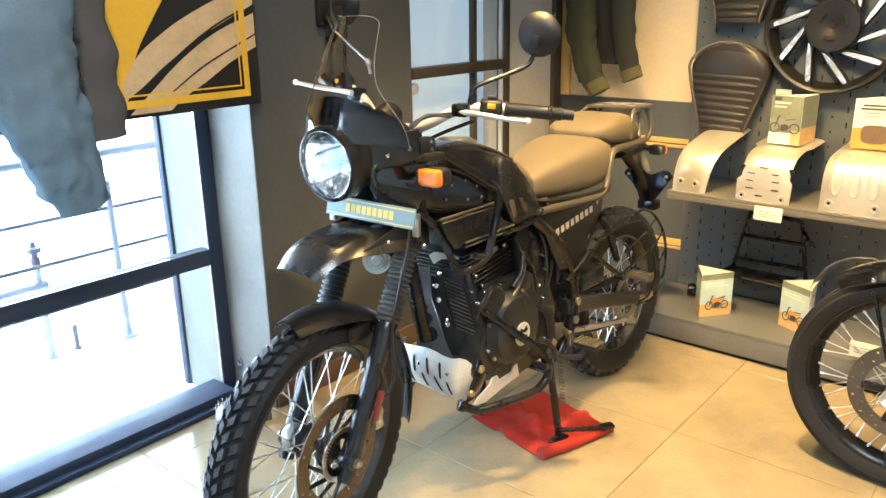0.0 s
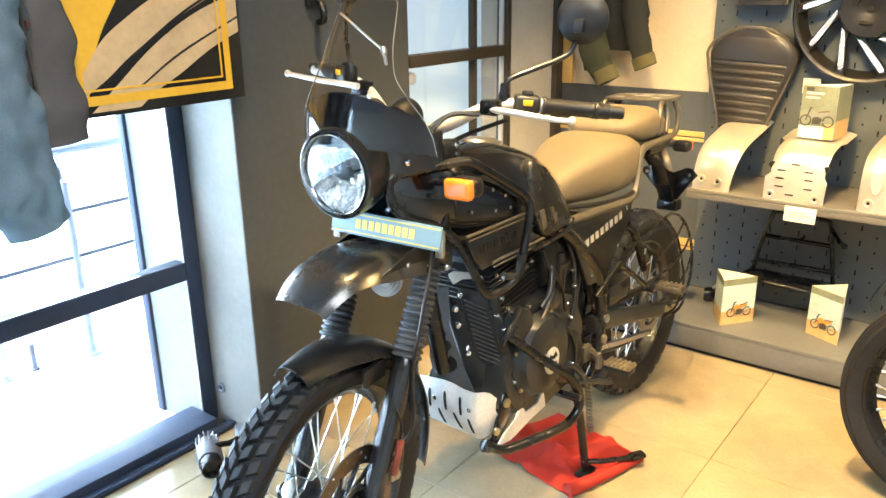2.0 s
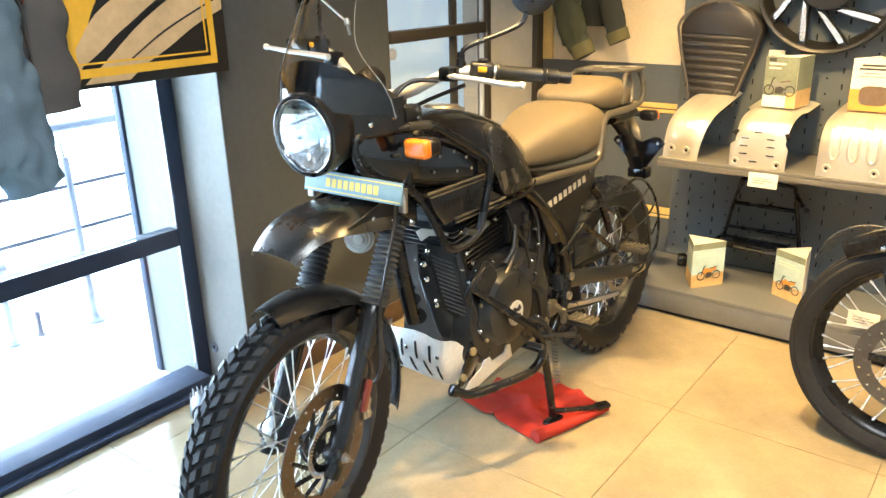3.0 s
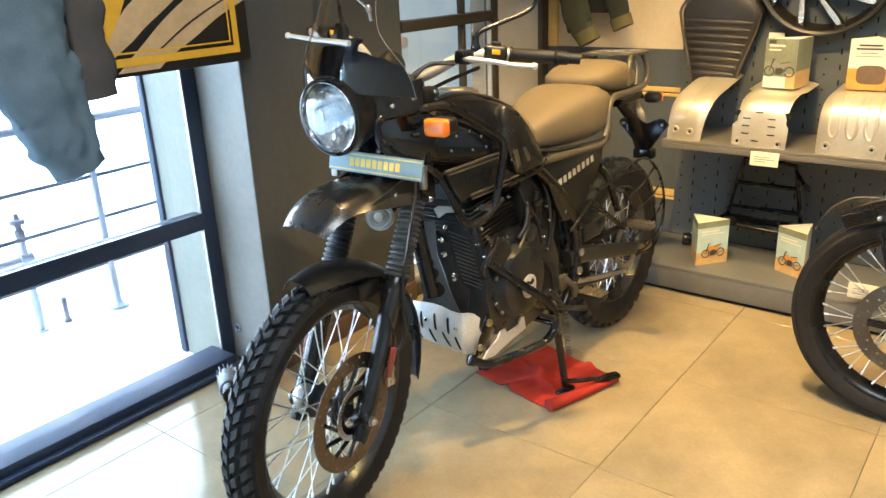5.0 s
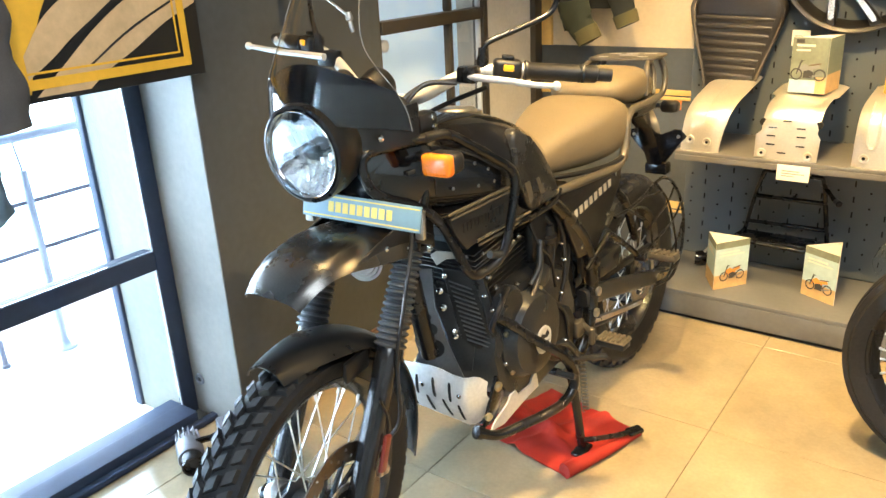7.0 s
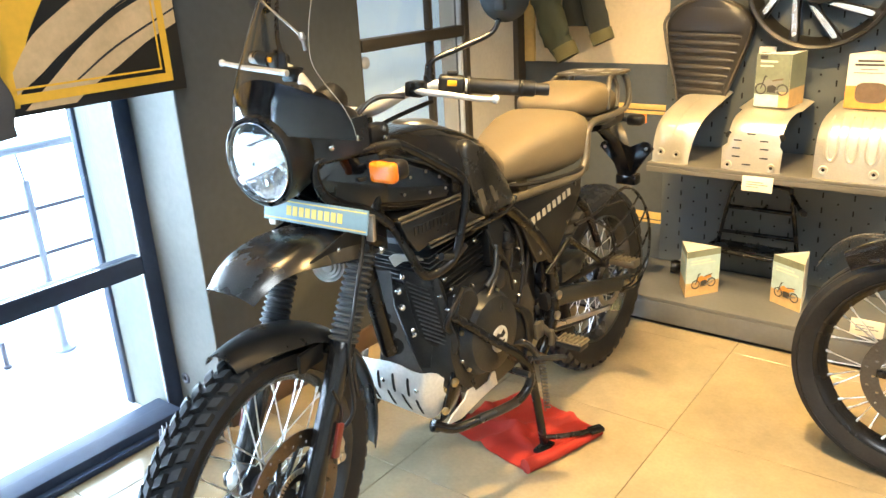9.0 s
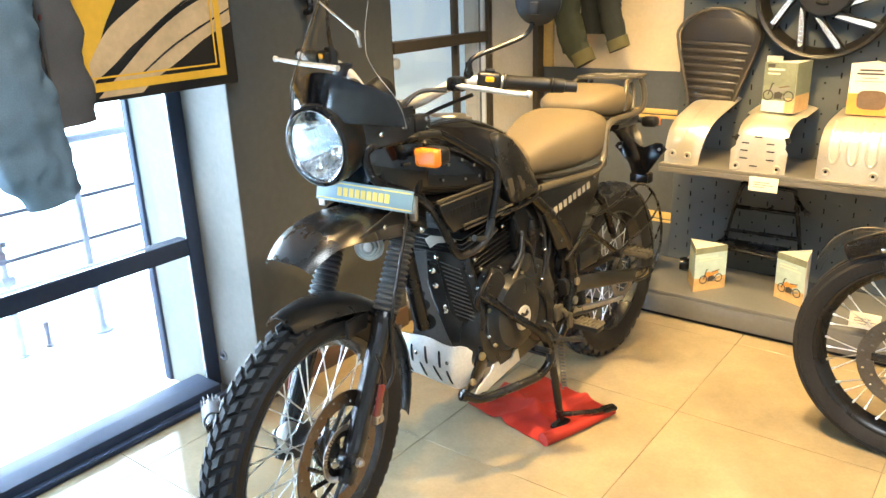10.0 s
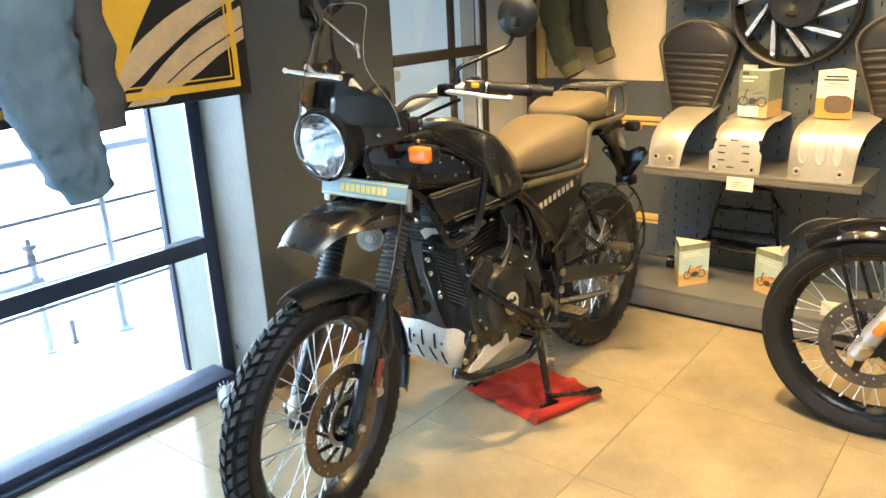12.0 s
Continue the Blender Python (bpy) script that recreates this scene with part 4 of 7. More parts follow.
# seat, subframe, rack
bm = bmesh.new()
secs = []
for x, top, low, hw in ((0.600, 0.865, 0.822, 0.045), (0.585, 0.882, 0.808, 0.066), (0.55, 0.902, 0.800, 0.082), (0.50, 0.922, 0.795, 0.098), (0.43, 0.945, 0.790, 0.120), (0.36, 0.962, 0.790, 0.138), (0.30, 0.967, 0.793, 0.143), (0.26, 0.963, 0.80, 0.140), (0.225, 0.950, 0.82, 0.130), (0.21, 0.93, 0.85, 0.118)):
    secs.append(oval((x, 0, (top + low) / 2), (0, 1, 0), (0, 0, 1), hw, (top - low) / 2, 32, 3.4))
loft(bm, secs)
part("rider_seat", bm, M_SEAT, bike, "grey-brown textured rider seat", 60)
bm = bmesh.new()
secs = []
for x, top, low, hw in ((0.290, 0.982, 0.962, 0.055), (0.275, 0.993, 0.950, 0.085), (0.25, 1.004, 0.936, 0.108), (0.20, 1.018, 0.918, 0.122), (0.13, 1.028, 0.905, 0.122), (0.04, 1.015, 0.905, 0.112), (-0.01, 0.99, 0.91, 0.098), (-0.025, 0.965, 0.925, 0.08)):
    secs.append(oval((x, 0, (top + low) / 2), (0, 1, 0), (0, 0, 1), hw, (top - low) / 2, 28, 3.0))
loft(bm, secs)
part("pillion_seat", bm, M_SEAT, bike, "grey-brown pillion seat pad", 60)
bm = bmesh.new()
secs = []
for x, top, low, hw in ((0.285, 0.966, 0.940, 0.075), (0.25, 0.950, 0.915, 0.110), (0.20, 0.932, 0.895, 0.126), (0.10, 0.918, 0.885, 0.126), (0.02, 0.918, 0.885, 0.114), (-0.03, 0.925, 0.90, 0.09)):
    secs.append(oval((x, 0, (top + low) / 2), (0, 1, 0), (0, 0, 1), hw, (top - low) / 2, 24, 4.0))
loft(bm, secs)
part("seat_base", bm, M_PLASTIC, bike, "black moulded seat base")
bm = bmesh.new()
tube(bm, [(0.60, 0.058, 0.812), (0.55, 0.083, 0.800), (0.45, 0.116, 0.793), (0.36, 0.138, 0.793), (0.28, 0.143, 0.800)], 0.007, 8)
part("seat_trim", bm, M_PLASTIC, bike, "black lower seat edge")
for s in (1, -1):
    bm = bmesh.new()
    tube(bm, [(0.80, 0.115 * s, 0.80), (0.67, 0.142 * s, 0.797), (0.50, 0.145 * s, 0.788), (0.33, 0.142 * s, 0.780), (0.283, 0.140 * s, 0.805), (0.262, 0.138 * s, 0.85), (0.243, 0.132 * s, 0.895), (0.19, 0.126 * s, 0.914), (0.09, 0.118 * s, 0.912), (-0.02, 0.11 * s, 0.912)], 0.0115, 12)
    part("subframe_rail", bm, M_RACK, bike, "bronze-grey tubular seat rail")
    bm = bmesh.new()
    tube(bm, [(0.02, 0.112 * s, 0.912), (-0.055, 0.108 * s, 0.915), (-0.085, 0.106 * s, 0.945), (-0.082, 0.104 * s, 0.99), (-0.075, 0.095 * s, 1.020)], 0.0095, 12)
    part("rack_strut", bm, M_RACK, bike)
    bm = bmesh.new()
    tube(bm, [(-0.02, 0.085 * s, 1.022), (-0.025, 0.095 * s, 0.98), (0.0, 0.105 * s, 0.925)], 0.007, 10)
    part("rack_strut", bm, M_RACK, bike)
    bm = bmesh.new()
    tube(bm, [(-0.015, 0.09 * s, 1.022), (0.035, 0.10 * s, 1.018), (0.06, 0.108 * s, 0.985), (0.075, 0.112 * s, 0.93)], 0.008, 10)
    part("rack_hoop", bm, M_RACK, bike)
    # grab plate behind the rail
    bm = bmesh.new()
    prism(bm, [(0.245, 0.885), (0.215, 0.885), (0.235, 0.775), (0.262, 0.775)], (0, 0.128 * s, 0), (1, 0, 0), (0, 0, 1), 0.006, 0.002)
    part("rail_plate", bm, M_RACK, bike)
    for z in (0.80, 0.825, 0.85):
        bolt(bike, (0.245, 0.131 * s, z), (0, s, 0), 0.004, 0.003, M_HOLE)
    # side panel
    bm = bmesh.new()
    prism(bm, [(0.674, 0.783), (0.30, 0.772), (0.315, 0.72), (0.462, 0.572), (0.56, 0.585), (0.655, 0.755)], (0, 0.136 * s, 0), (1, 0, 0), (0, 0, 1), 0.014, 0.004)
    panel = part("side_panel", bm, M_PLASTIC, bike, "matte black side panel with silver marks")
    for x, z in ((0.640, 0.752), (0.345, 0.762), (0.545, 0.612), (0.395, 0.66)):
        bolt(bike, (x, 0.143 * s, z), (0, s, 0), 0.006, 0.004)
    for i in range(9):
        bm = bmesh.new()
        m = Matrix.Translation((0.600 - i * 0.0275, 0.1437 * s, 0.708 + i * 0.0046)) @ Matrix.Rotation(radians(8), 4, "Y")
        box(bm, (-0.0085, -0.0006, -0.0105), (0.0085, 0.0006, 0.0105), 0, m)
        part("mark", bm, M_SILVERPRINT, panel)
    # main frame spar
    bm = bmesh.new()
    tube(bm, [(0.76, 0.11 * s, 0.83), (0.69, 0.128 * s, 0.785), (0.59, 0.132 * s, 0.70), (0.515, 0.132 * s, 0.62), (0.475, 0.130 * s, 0.54), (0.462, 0.128 * s, 0.45), (0.485, 0.125 * s, 0.35), (0.53, 0.12 * s, 0.29)], 0.020, 12)
    part("frame_spar", bm, M_TUBE, bike)
    for x, z in ((0.468, 0.545), (0.462, 0.455), (0.475, 0.395)):
        bolt(bike, (x, 0.146 * s, z), (0, s, 0), 0.013, 0.010, M_STEEL if z < 0.5 else M_TUBE, 12)
    bm = bmesh.new()
    tube(bm, [(0.33, 0.125 * s, 0.775), (0.40, 0.128 * s, 0.66), (0.46, 0.125 * s, 0.52)], 0.009, 10)
    part("frame_stay", bm, M_TUBE, bike)
    # swing arm
    bm = bmesh.new()
    secs = []
    for x, z, hh in ((0.50, 0.440, 0.028), (0.40, 0.424, 0.030), (0.22, 0.380, 0.028), (0.02, 0.330, 0.026), (-0.075, 0.312, 0.022)):
        secs.append(oval((x, 0.118 * s, z), (0, 1, 0), (0.2, 0, 1), 0.016, hh, 14, 4))
    loft(bm, secs)
    part("swing_arm", bm, M_ENGINE, bike)
    bm = bmesh.new()
    box(bm, (-0.085, min(0.12 * s, 0.138 * s), 0.296), (-0.045, max(0.12 * s, 0.138 * s), 0.332), 0.004)
    part("chain_adjuster", bm, M_GOLDBOLT, bike)
    bm = bmesh.new()
    lathe(bm, (0.0, 0.132 * s, 0.325), (0, s, 0), [(0, 0.016), (0.010, 0.016), (0.013, 0.010), (0.02, 0.010)], 6)
    part("axle_nut", bm, M_GOLDBOLT, bike)
    # pillion peg and bracket
    bm = bmesh.new()
    tube(bm, [(0.397, 0.150 * s, 0.607), (0.46, 0.148 * s, 0.574), (0.524, 0.145 * s, 0.541)], 0.0075, 10, 3)
    tube(bm, [(0.397, 0.150 * s, 0.607), (0.31, 0.158 * s, 0.545), (0.225, 0.165 * s, 0.480)], 0.0085, 10, 3)
    lathe(bm, (0.225, 0.155 * s, 0.480), (0, s, 0), [(0, 0.014), (0.03, 0.014), (0.034, 0.010)], 14)
    part("pillion_bracket", bm, M_TUBE, bike)
    bm = bmesh.new()
    box(bm, (0.180, min(0.185 * s, 0.275 * s), 0.474), (0.225, max(0.185 * s, 0.275 * s), 0.496), 0.008)
    for i in range(6):
        box(bm, (0.183, s * (0.197 + 0.0145 * i) - 0.0035, 0.495), (0.222, s * (0.197 + 0.0145 * i) + 0.0035, 0.4995))
    part("pillion_peg", bm, M_RACK, bike)
    bolt(bike, (0.225, 0.188 * s, 0.480), (0, s, 0), 0.008, 0.005)
    bm = bmesh.new()
    tube(bm, [(0.30, 0.125 * s, 0.70), (0.265, 0.132 * s, 0.665), (0.234, 0.134 * s, 0.612), (0.190, 0.134 * s, 0.525)], 0.0125, 12)
    part("rear_stay", bm, M_TUBE, bike)
    # rider peg
    bm = bmesh.new()
    box(bm, (0.493, min(0.178 * s, 0.262 * s), 0.328), (0.541, max(0.178 * s, 0.262 * s), 0.348), 0.006)
    peg = part("rider_peg", bm, M_ENGINE, bike, "serrated metal foot peg")
    bm = bmesh.new()
    box(bm, (0.491, min(0.182 * s, 0.264 * s), 0.3465), (0.543, max(0.182 * s, 0.264 * s), 0.3515), 0.002)
    for i in range(6):
        for x in (0.493, 0.5185):
            box(bm, (x, s * (0.1885 + 0.0138 * i) - 0.004, 0.351), (x + 0.0225, s * (0.1885 + 0.0138 * i) + 0.004, 0.357), 0.001)
    part("tread_plate", bm, M_PEGTOP, peg, "worn serrated metal top, warm light put into its gold tint")
    bm = bmesh.new()
    tube(bm, [(0.575, 0.135 * s, 0.405), (0.560, 0.155 * s, 0.390), (0.530, 0.170 * s, 0.348), (0.517, 0.186 * s, 0.338)], 0.010, 10)
    lathe(bm, (0.545, 0.170 * s, 0.335), (0, 0, 1), [(0, 0.009), (0.045, 0.009), (0.048, 0.006)], 10)
    box(bm, (0.556, min(0.140 * s, 0.158 * s), 0.365), (0.600, max(0.140 * s, 0.158 * s), 0.415), 0.008)
    part("peg_mount", bm, M_RACK, bike)

bm = bmesh.new()
n = 28
outline = [(p.x, p.y) for p in oval((-0.045, 0, 0), (1, 0, 0), (0, 1, 0), 0.075, 0.112, n, 5)]
prism(bm, outline, (0, 0, 1.030), (1, 0, 0), (0, 1, 0), 0.007, 0.002)
rack = part("rack_plate", bm, M_RACK, bike, "bronze-grey luggage rack plate with slots")
for x, y, l in ((-0.085, 0.06, 0.02), (-0.085, -0.06, 0.02), (-0.01, 0.065, 0.015), (-0.01, -0.065, 0.015), (-0.05, 0.0, 0.03), (-0.085, 0.0, 0.02)):
    bm = bmesh.new()
    box(bm, (x - 0.006, y - l, 1.0337), (x + 0.006, y + l, 1.0345))
    part("rack_slot", bm, M_ALU, rack)

# tail, number holder, lamps
bm = bmesh.new()
secs = []
for x, z, hw, hh in ((0.05, 0.88, 0.08, 0.03), (-0.05, 0.875, 0.075, 0.03), (-0.13, 0.87, 0.06, 0.025), (-0.18, 0.865, 0.045, 0.018)):
    secs.append(oval((x, 0, z), (0, 1, 0), (0, 0, 1), hw, hh, 16, 3))
loft(bm, secs)
part("tail_cowl", bm, M_PLASTIC, bike)
bm = bmesh.new()
box(bm, (-0.195, -0.03, 0.850), (-0.172, 0.03, 0.880), 0.006)
part("tail_lamp", bm, M_REDREF, bike)
for s in (1, -1):
    bm = bmesh.new()
    tube(bm, [(-0.14, 0.03 * s, 0.862), (-0.16, 0.075 * s, 0.858)], 0.008, 8)
    box(bm, (-0.185, min(0.065 * s, 0.125 * s), 0.838), (-0.140, max(0.065 * s, 0.125 * s), 0.876), 0.014, seg=3)
    ind = part("rear_indicator", bm, M_PLASTIC, bike)
    bm = bmesh.new()
    box(bm, (-0.192, min(0.068 * s, 0.122 * s), 0.841), (-0.182, max(0.068 * s, 0.122 * s), 0.873), 0.004)
    part("lens", bm, M_AMBER, ind)
bm = bmesh.new()
prism(bm, [(-0.08, 0.88), (-0.165, 0.865), (-0.235, 0.80), (-0.285, 0.70), (-0.298, 0.625), (-0.262, 0.625), (-0.235, 0.71), (-0.19, 0.775), (-0.12, 0.83), (-0.06, 0.85)], (0, 0, 0), (1, 0, 0), (0, 0, 1), 0.055, 0.010)
part("plate_hanger", bm, M_GLOSSPLAST, bike)
bm = bmesh.new()
prism(bm, [(-0.100, 0.735), (-0.088, 0.752), (-0.046, 0.758), (-0.015, 0.735), (0.018, 0.733), (0.070, 0.760), (0.090, 0.758), (0.112, 0.735), (0.085, 0.705), (0.040, 0.640), (-0.015, 0.640), (-0.060, 0.700)], (-0.272, 0, 0), (0, 1, 0), (0, 0, 1), 0.010, 0.003)
part("plate_carrier", bm, M_GLOSSPLAST, bike, "black empty number plate carrier")
for y, z in ((-0.075, 0.735), (0.085, 0.735), (0.01, 0.70), (0.01, 0.66)):
    bolt(bike, (-0.2665, y, z), (1, 0, 0), 0.006, 0.006, M_STEEL)
bm = bmesh.new()
box(bm, (-0.31, -0.035, 0.596), (-0.262, 0.045, 0.636), 0.007)
part("rear_reflector", bm, M_GLOSSPLAST, bike)
# wire guard beside the rear wheel
guard = [[(0.36, 0.15, 0.640), (0.304, 0.16, 0.645), (0.223, 0.17, 0.662), (0.117, 0.17, 0.684), (0.052, 0.17, 0.680), (-0.025, 0.17, 0.636), (-0.087, 0.17, 0.562), (-0.111, 0.17, 0.476), (-0.091, 0.17, 0.389), (-0.023, 0.168, 0.328), (0.08, 0.155, 0.329)],
         [(0.130, 0.172, 0.684), (0.155, 0.2, 0.672), (0.098, 0.2, 0.618), (0.054, 0.2, 0.532), (0.027, 0.2, 0.448), (0.055, 0.19, 0.367), (0.09, 0.16, 0.34)],
         [(0.318, 0.17, 0.653), (0.251, 0.2, 0.602), (0.219, 0.2, 0.553), (0.187, 0.19, 0.50)],
         [(0.252, 0.2, 0.578), (0.107, 0.2, 0.618), (-0.025, 0.17, 0.633)],
         [(0.262, 0.19, 0.500), (0.063, 0.2, 0.550), (-0.082, 0.17, 0.570)],
         [(0.19, 0.195, 0.430), (0.036, 0.2, 0.463), (-0.106, 0.17, 0.496)],
         [(0.10, 0.18, 0.385), (0.040, 0.2, 0.388), (-0.091, 0.17, 0.396)],
         [(0.223, 0.17, 0.662), (0.16, 0.2, 0.668)]]
wires = None
for i, g in enumerate(guard):
    bm = bmesh.new()
    tube(bm, g, 0.0050 if i == 0 else 0.0036, 8)
    if i == 0:
        wires = part("wheel_guard", bm, M_TUBE, bike, "black wire guard beside the rear wheel")
    else:
        part("guard_wire", bm, M_TUBE, wires)

# engine
bm = bmesh.new()
secs = []
for y, k in ((-0.125, 0.86), (-0.11, 1.0), (0.10, 1.0), (0.125, 0.94)):
    secs.append([(0.79 + (x - 0.79) * k, y, 0.44 + (z - 0.44) * k) for x, z in
                 ((0.56, 0.36), (0.60, 0.31), (0.78, 0.29), (0.88, 0.32), (0.935, 0.38), (0.955, 0.46), (0.94, 0.56), (0.88, 0.62), (0.70, 0.62), (0.59, 0.57), (0.545, 0.47))])
loft(bm, secs)
part("crankcase", bm, M_ENGINE, bike, "black cast engine case", 50)
bm = bmesh.new()
lathe(bm, (0.80, 0.118, 0.472), (0, 1, 0), [(0, 0.114), (0.012, 0.116), (0.016, 0.110), (0.030, 0.105), (0.042, 0.100), (0.049, 0.075), (0.051, 0.042), (0.050, 0.005)], 36)
cover = part("engine_cover", bm, M_ENGINE, bike, "round brown-black generator cover")
bm = bmesh.new()
lathe(bm, (0.795, 0.166, 0.457), (0, 1, 0), [(0, 0.036), (0.004, 0.036), (0.005, 0.031), (0.004, 0.031)], 28)
medal = part("medallion", bm, M_ALU, cover, "round silver and black emblem disc")
bm = bmesh.new()
lathe(bm, (0.795, 0.1695, 0.457), (0, 1, 0), [(0, 0.0305), (0.0012, 0.0305)], 24)
part("medallion_centre", bm, M_CARDSILVER, medal)
for poly in ([(-0.022, 0.006), (-0.010, 0.020), (0.004, 0.012), (0.016, 0.022), (0.024, 0.008), (0.012, 0.002), (-0.006, 0.006)],
             [(-0.024, -0.003), (-0.016, -0.014), (-0.004, -0.004)], [(0.0, -0.006), (0.012, -0.020), (0.022, -0.008)], [(-0.012, -0.022), (-0.002, -0.016), (0.004, -0.025)]):
    bm = bmesh.new()
    prism(bm, poly, (0.795, 0.1712, 0.457), (-1, 0, 0), (0, 0, 1), 0.0012)
    part("emblem_shape", bm, M_HOLE, medal)
for a in (20, 65, 120, 170, 220, 265, 320):
    bolt(bike, (0.80 + 0.111 * math.cos(radians(a)), 0.130, 0.472 + 0.111 * math.sin(radians(a))), (0, 1, 0), 0.0075, 0.008, M_GOLDBOLT)
bm = bmesh.new()
lathe(bm, (0.655, 0.118, 0.405), (0, 1, 0), [(0, 0.075), (0.018, 0.075), (0.026, 0.066), (0.03, 0.03)], 28)
part("sprocket_cover", bm, M_PLASTIC, bike)
bm = bmesh.new()
lathe(bm, (0.885, 0.116, 0.575), (0, 1, 0), [(0, 0.05), (0.02, 0.05), (0.028, 0.042), (0.03, 0.01)], 24)
part("timing_cover", bm, M_ENGINE, bike)
bm = bmesh.new()
lathe(bm, (0.725, 0.10, 0.595), (0, 1, 0), [(0, 0.03), (0.035, 0.028), (0.04, 0.02)], 20)
part("starter_cap", bm, M_ENGINE, bike)
# cylinder with fins
tilt = Matrix.Translation((0.845, 0, 0.60)) @ Matrix.Rotation(radians(8), 4, "Y")
bm = bmesh.new()
box(bm, (-0.075, -0.075, -0.02), (0.075, 0.075, 0.19), 0.012, tilt)
cyl = part("cylinder", bm, M_FIN, bike, "black finned air-cooled cylinder")
fin = None
for i in range(11):
    z = 0.006 + i * 0.0135
    w = 0.105 + (0.006 if i > 7 else 0)
    bm = bmesh.new()
    box(bm, (-w, -w + 0.005, z), (w, w - 0.005, z + 0.0035), 0.0015, tilt, seg=1)
    part("fin", bm, M_FIN, cyl)
bm = bmesh.new()
box(bm, (-0.10, -0.095, 0.16), (0.09, 0.095, 0.215), 0.02, tilt)
part("rocker_cover", bm, M_ENGINE, bike)
for x, y, z in ((0.93, 0.108, 0.66), (0.905, 0.11, 0.625), (0.94, 0.10, 0.72), (0.80, 0.108, 0.72)):
    bolt(bike, (x, y, z), (0, 1, 0), 0.007, 0.008)
bm = bmesh.new()
tube(bm, [(0.80, 0.14, 0.60), (0.765, 0.145, 0.635), (0.735, 0.13, 0.69)], 0.008, 10)
part("breather_pipe", bm, M_ENGINE, bike)
bm = bmesh.new()
tube(bm, [(0.93, 0.12, 0.52), (0.97, 0.14, 0.56), (0.95, 0.15, 0.60), (0.90, 0.14, 0.63)], 0.007, 8)
part("hose", bm, M_PLASTIC, bike)
bm = bmesh.new()
tube(bm, [(0.62, 0.12, 0.75), (0.58, 0.125, 0.68), (0.575, 0.12, 0.60), (0.60, 0.12, 0.53)], 0.007, 8)
part("hose", bm, M_PLASTIC, bike)
bm = bmesh.new()
tube(bm, [(0.70, 0.10, 0.77), (0.66, 0.12, 0.70), (0.65, 0.12, 0.63), (0.67, 0.12, 0.58)], 0.005, 8)
part("hose", bm, M_PLASTIC, bike)
bm = bmesh.new()
box(bm, (0.60, 0.02, 0.62), (0.74, 0.115, 0.76), 0.02)
part("throttle_body", bm, M_PLASTIC, bike)
bm = bmesh.new()
lathe(bm, (0.60, 0.085, 0.64), (0, 0.3, 1), [(0, 0.025), (0.05, 0.025), (0.055, 0.02), (0.075, 0.018)], 18)
part("starter_relay", bm, M_PLASTIC, bike)
bm = bmesh.new()
box(bm, (0.50, -0.10, 0.42), (0.62, 0.10, 0.78), 0.02)
part("air_box", bm, M_PLASTIC, bike)
bm = bmesh.new()
prism(bm, [(0.52, 0.60), (0.44, 0.63), (0.44, 0.53), (0.50, 0.50)], (0, 0.12, 0), (1, 0, 0), (0, 0, 1), 0.01, 0.003)
part("louvre_panel", bm, M_PLASTIC, bike)
# front frame tube and bracket plates
bm = bmesh.new()
tube(bm, [(1.11, 0, 0.98), (1.09, 0, 0.80), (1.06, 0, 0.62), (1.03, 0, 0.48)], 0.022, 12)
part("down_tube", bm, M_TUBE, bike)
FACE_N, FACE_U = Vector((0.867, 0.4983, 0)), Vector((-0.4983, 0.867, 0))


def on_face(a, z, c):
    """A point of the slanting plane that faces forward and to the side, c metres out along its normal."""
    return FACE_N * c + FACE_U * (a - 0.5) + Vector((0, 0, z))


def face_plate(name, poly, c, material, label="", depth=0.005, bevel=0.0015, parent=bike):
    bm = bmesh.new()
    prism(bm, [(a - 0.5, z) for a, z in poly], FACE_N * c, FACE_U, (0, 0, 1), depth, bevel)
    return part(name, bm, material, parent, label)


hang = face_plate("engine_bracket", [(-0.035, 0.690), (-0.021, 0.584), (-0.042, 0.486), (-0.050, 0.430), (0.020, 0.415), (0.062, 0.405), (0.047, 0.445), (0.027, 0.503), (0.002, 0.592), (0.006, 0.690)], 0.872, M_COATED, "black drilled engine bracket, greyed for the daylight on it")
for a, z, r in ((-0.014, 0.569, 0.0065), (-0.009, 0.537, 0.0135), (-0.004, 0.487, 0.0215)):
    bm = bmesh.new()
    lathe(bm, on_face(a, z, 0.8748), FACE_N, [(0, r), (0.0006, r)], 22)
    ring_lathe(bm, on_face(a, z, 0.8748), FACE_N, [(0, r), (0.0014, r), (0.0014, r + 0.002), (0, r + 0.002)], 22)
    part("lightening_hole", bm, M_HOLE, hang)
face_plate("engine_bracket", [(0.002, 0.66), (0.050, 0.645), (0.062, 0.56), (0.090, 0.48), (0.080, 0.42), (0.055, 0.42), (0.030, 0.503), (0.004, 0.592)], 0.862, M_ENGINE, "black bracket behind the cooler")
for a, z, r in ((0.019, 0.635, 0.0085), (0.024, 0.593, 0.009), (0.048, 0.519, 0.0075), (0.046, 0.532, 0.006), (-0.039, 0.648, 0.007), (-0.036, 0.622, 0.0065), (0.033, 0.672, 0.006)):
    bm = bmesh.new()
    lathe(bm, on_face(a, z, 0.862), FACE_N, [(0, r), (0.014, r), (0.016, r * 0.6), (0.022, r * 0.6), (0.023, r * 0.4)], 8)
    part("bolt", bm, M_CHROME, bike)
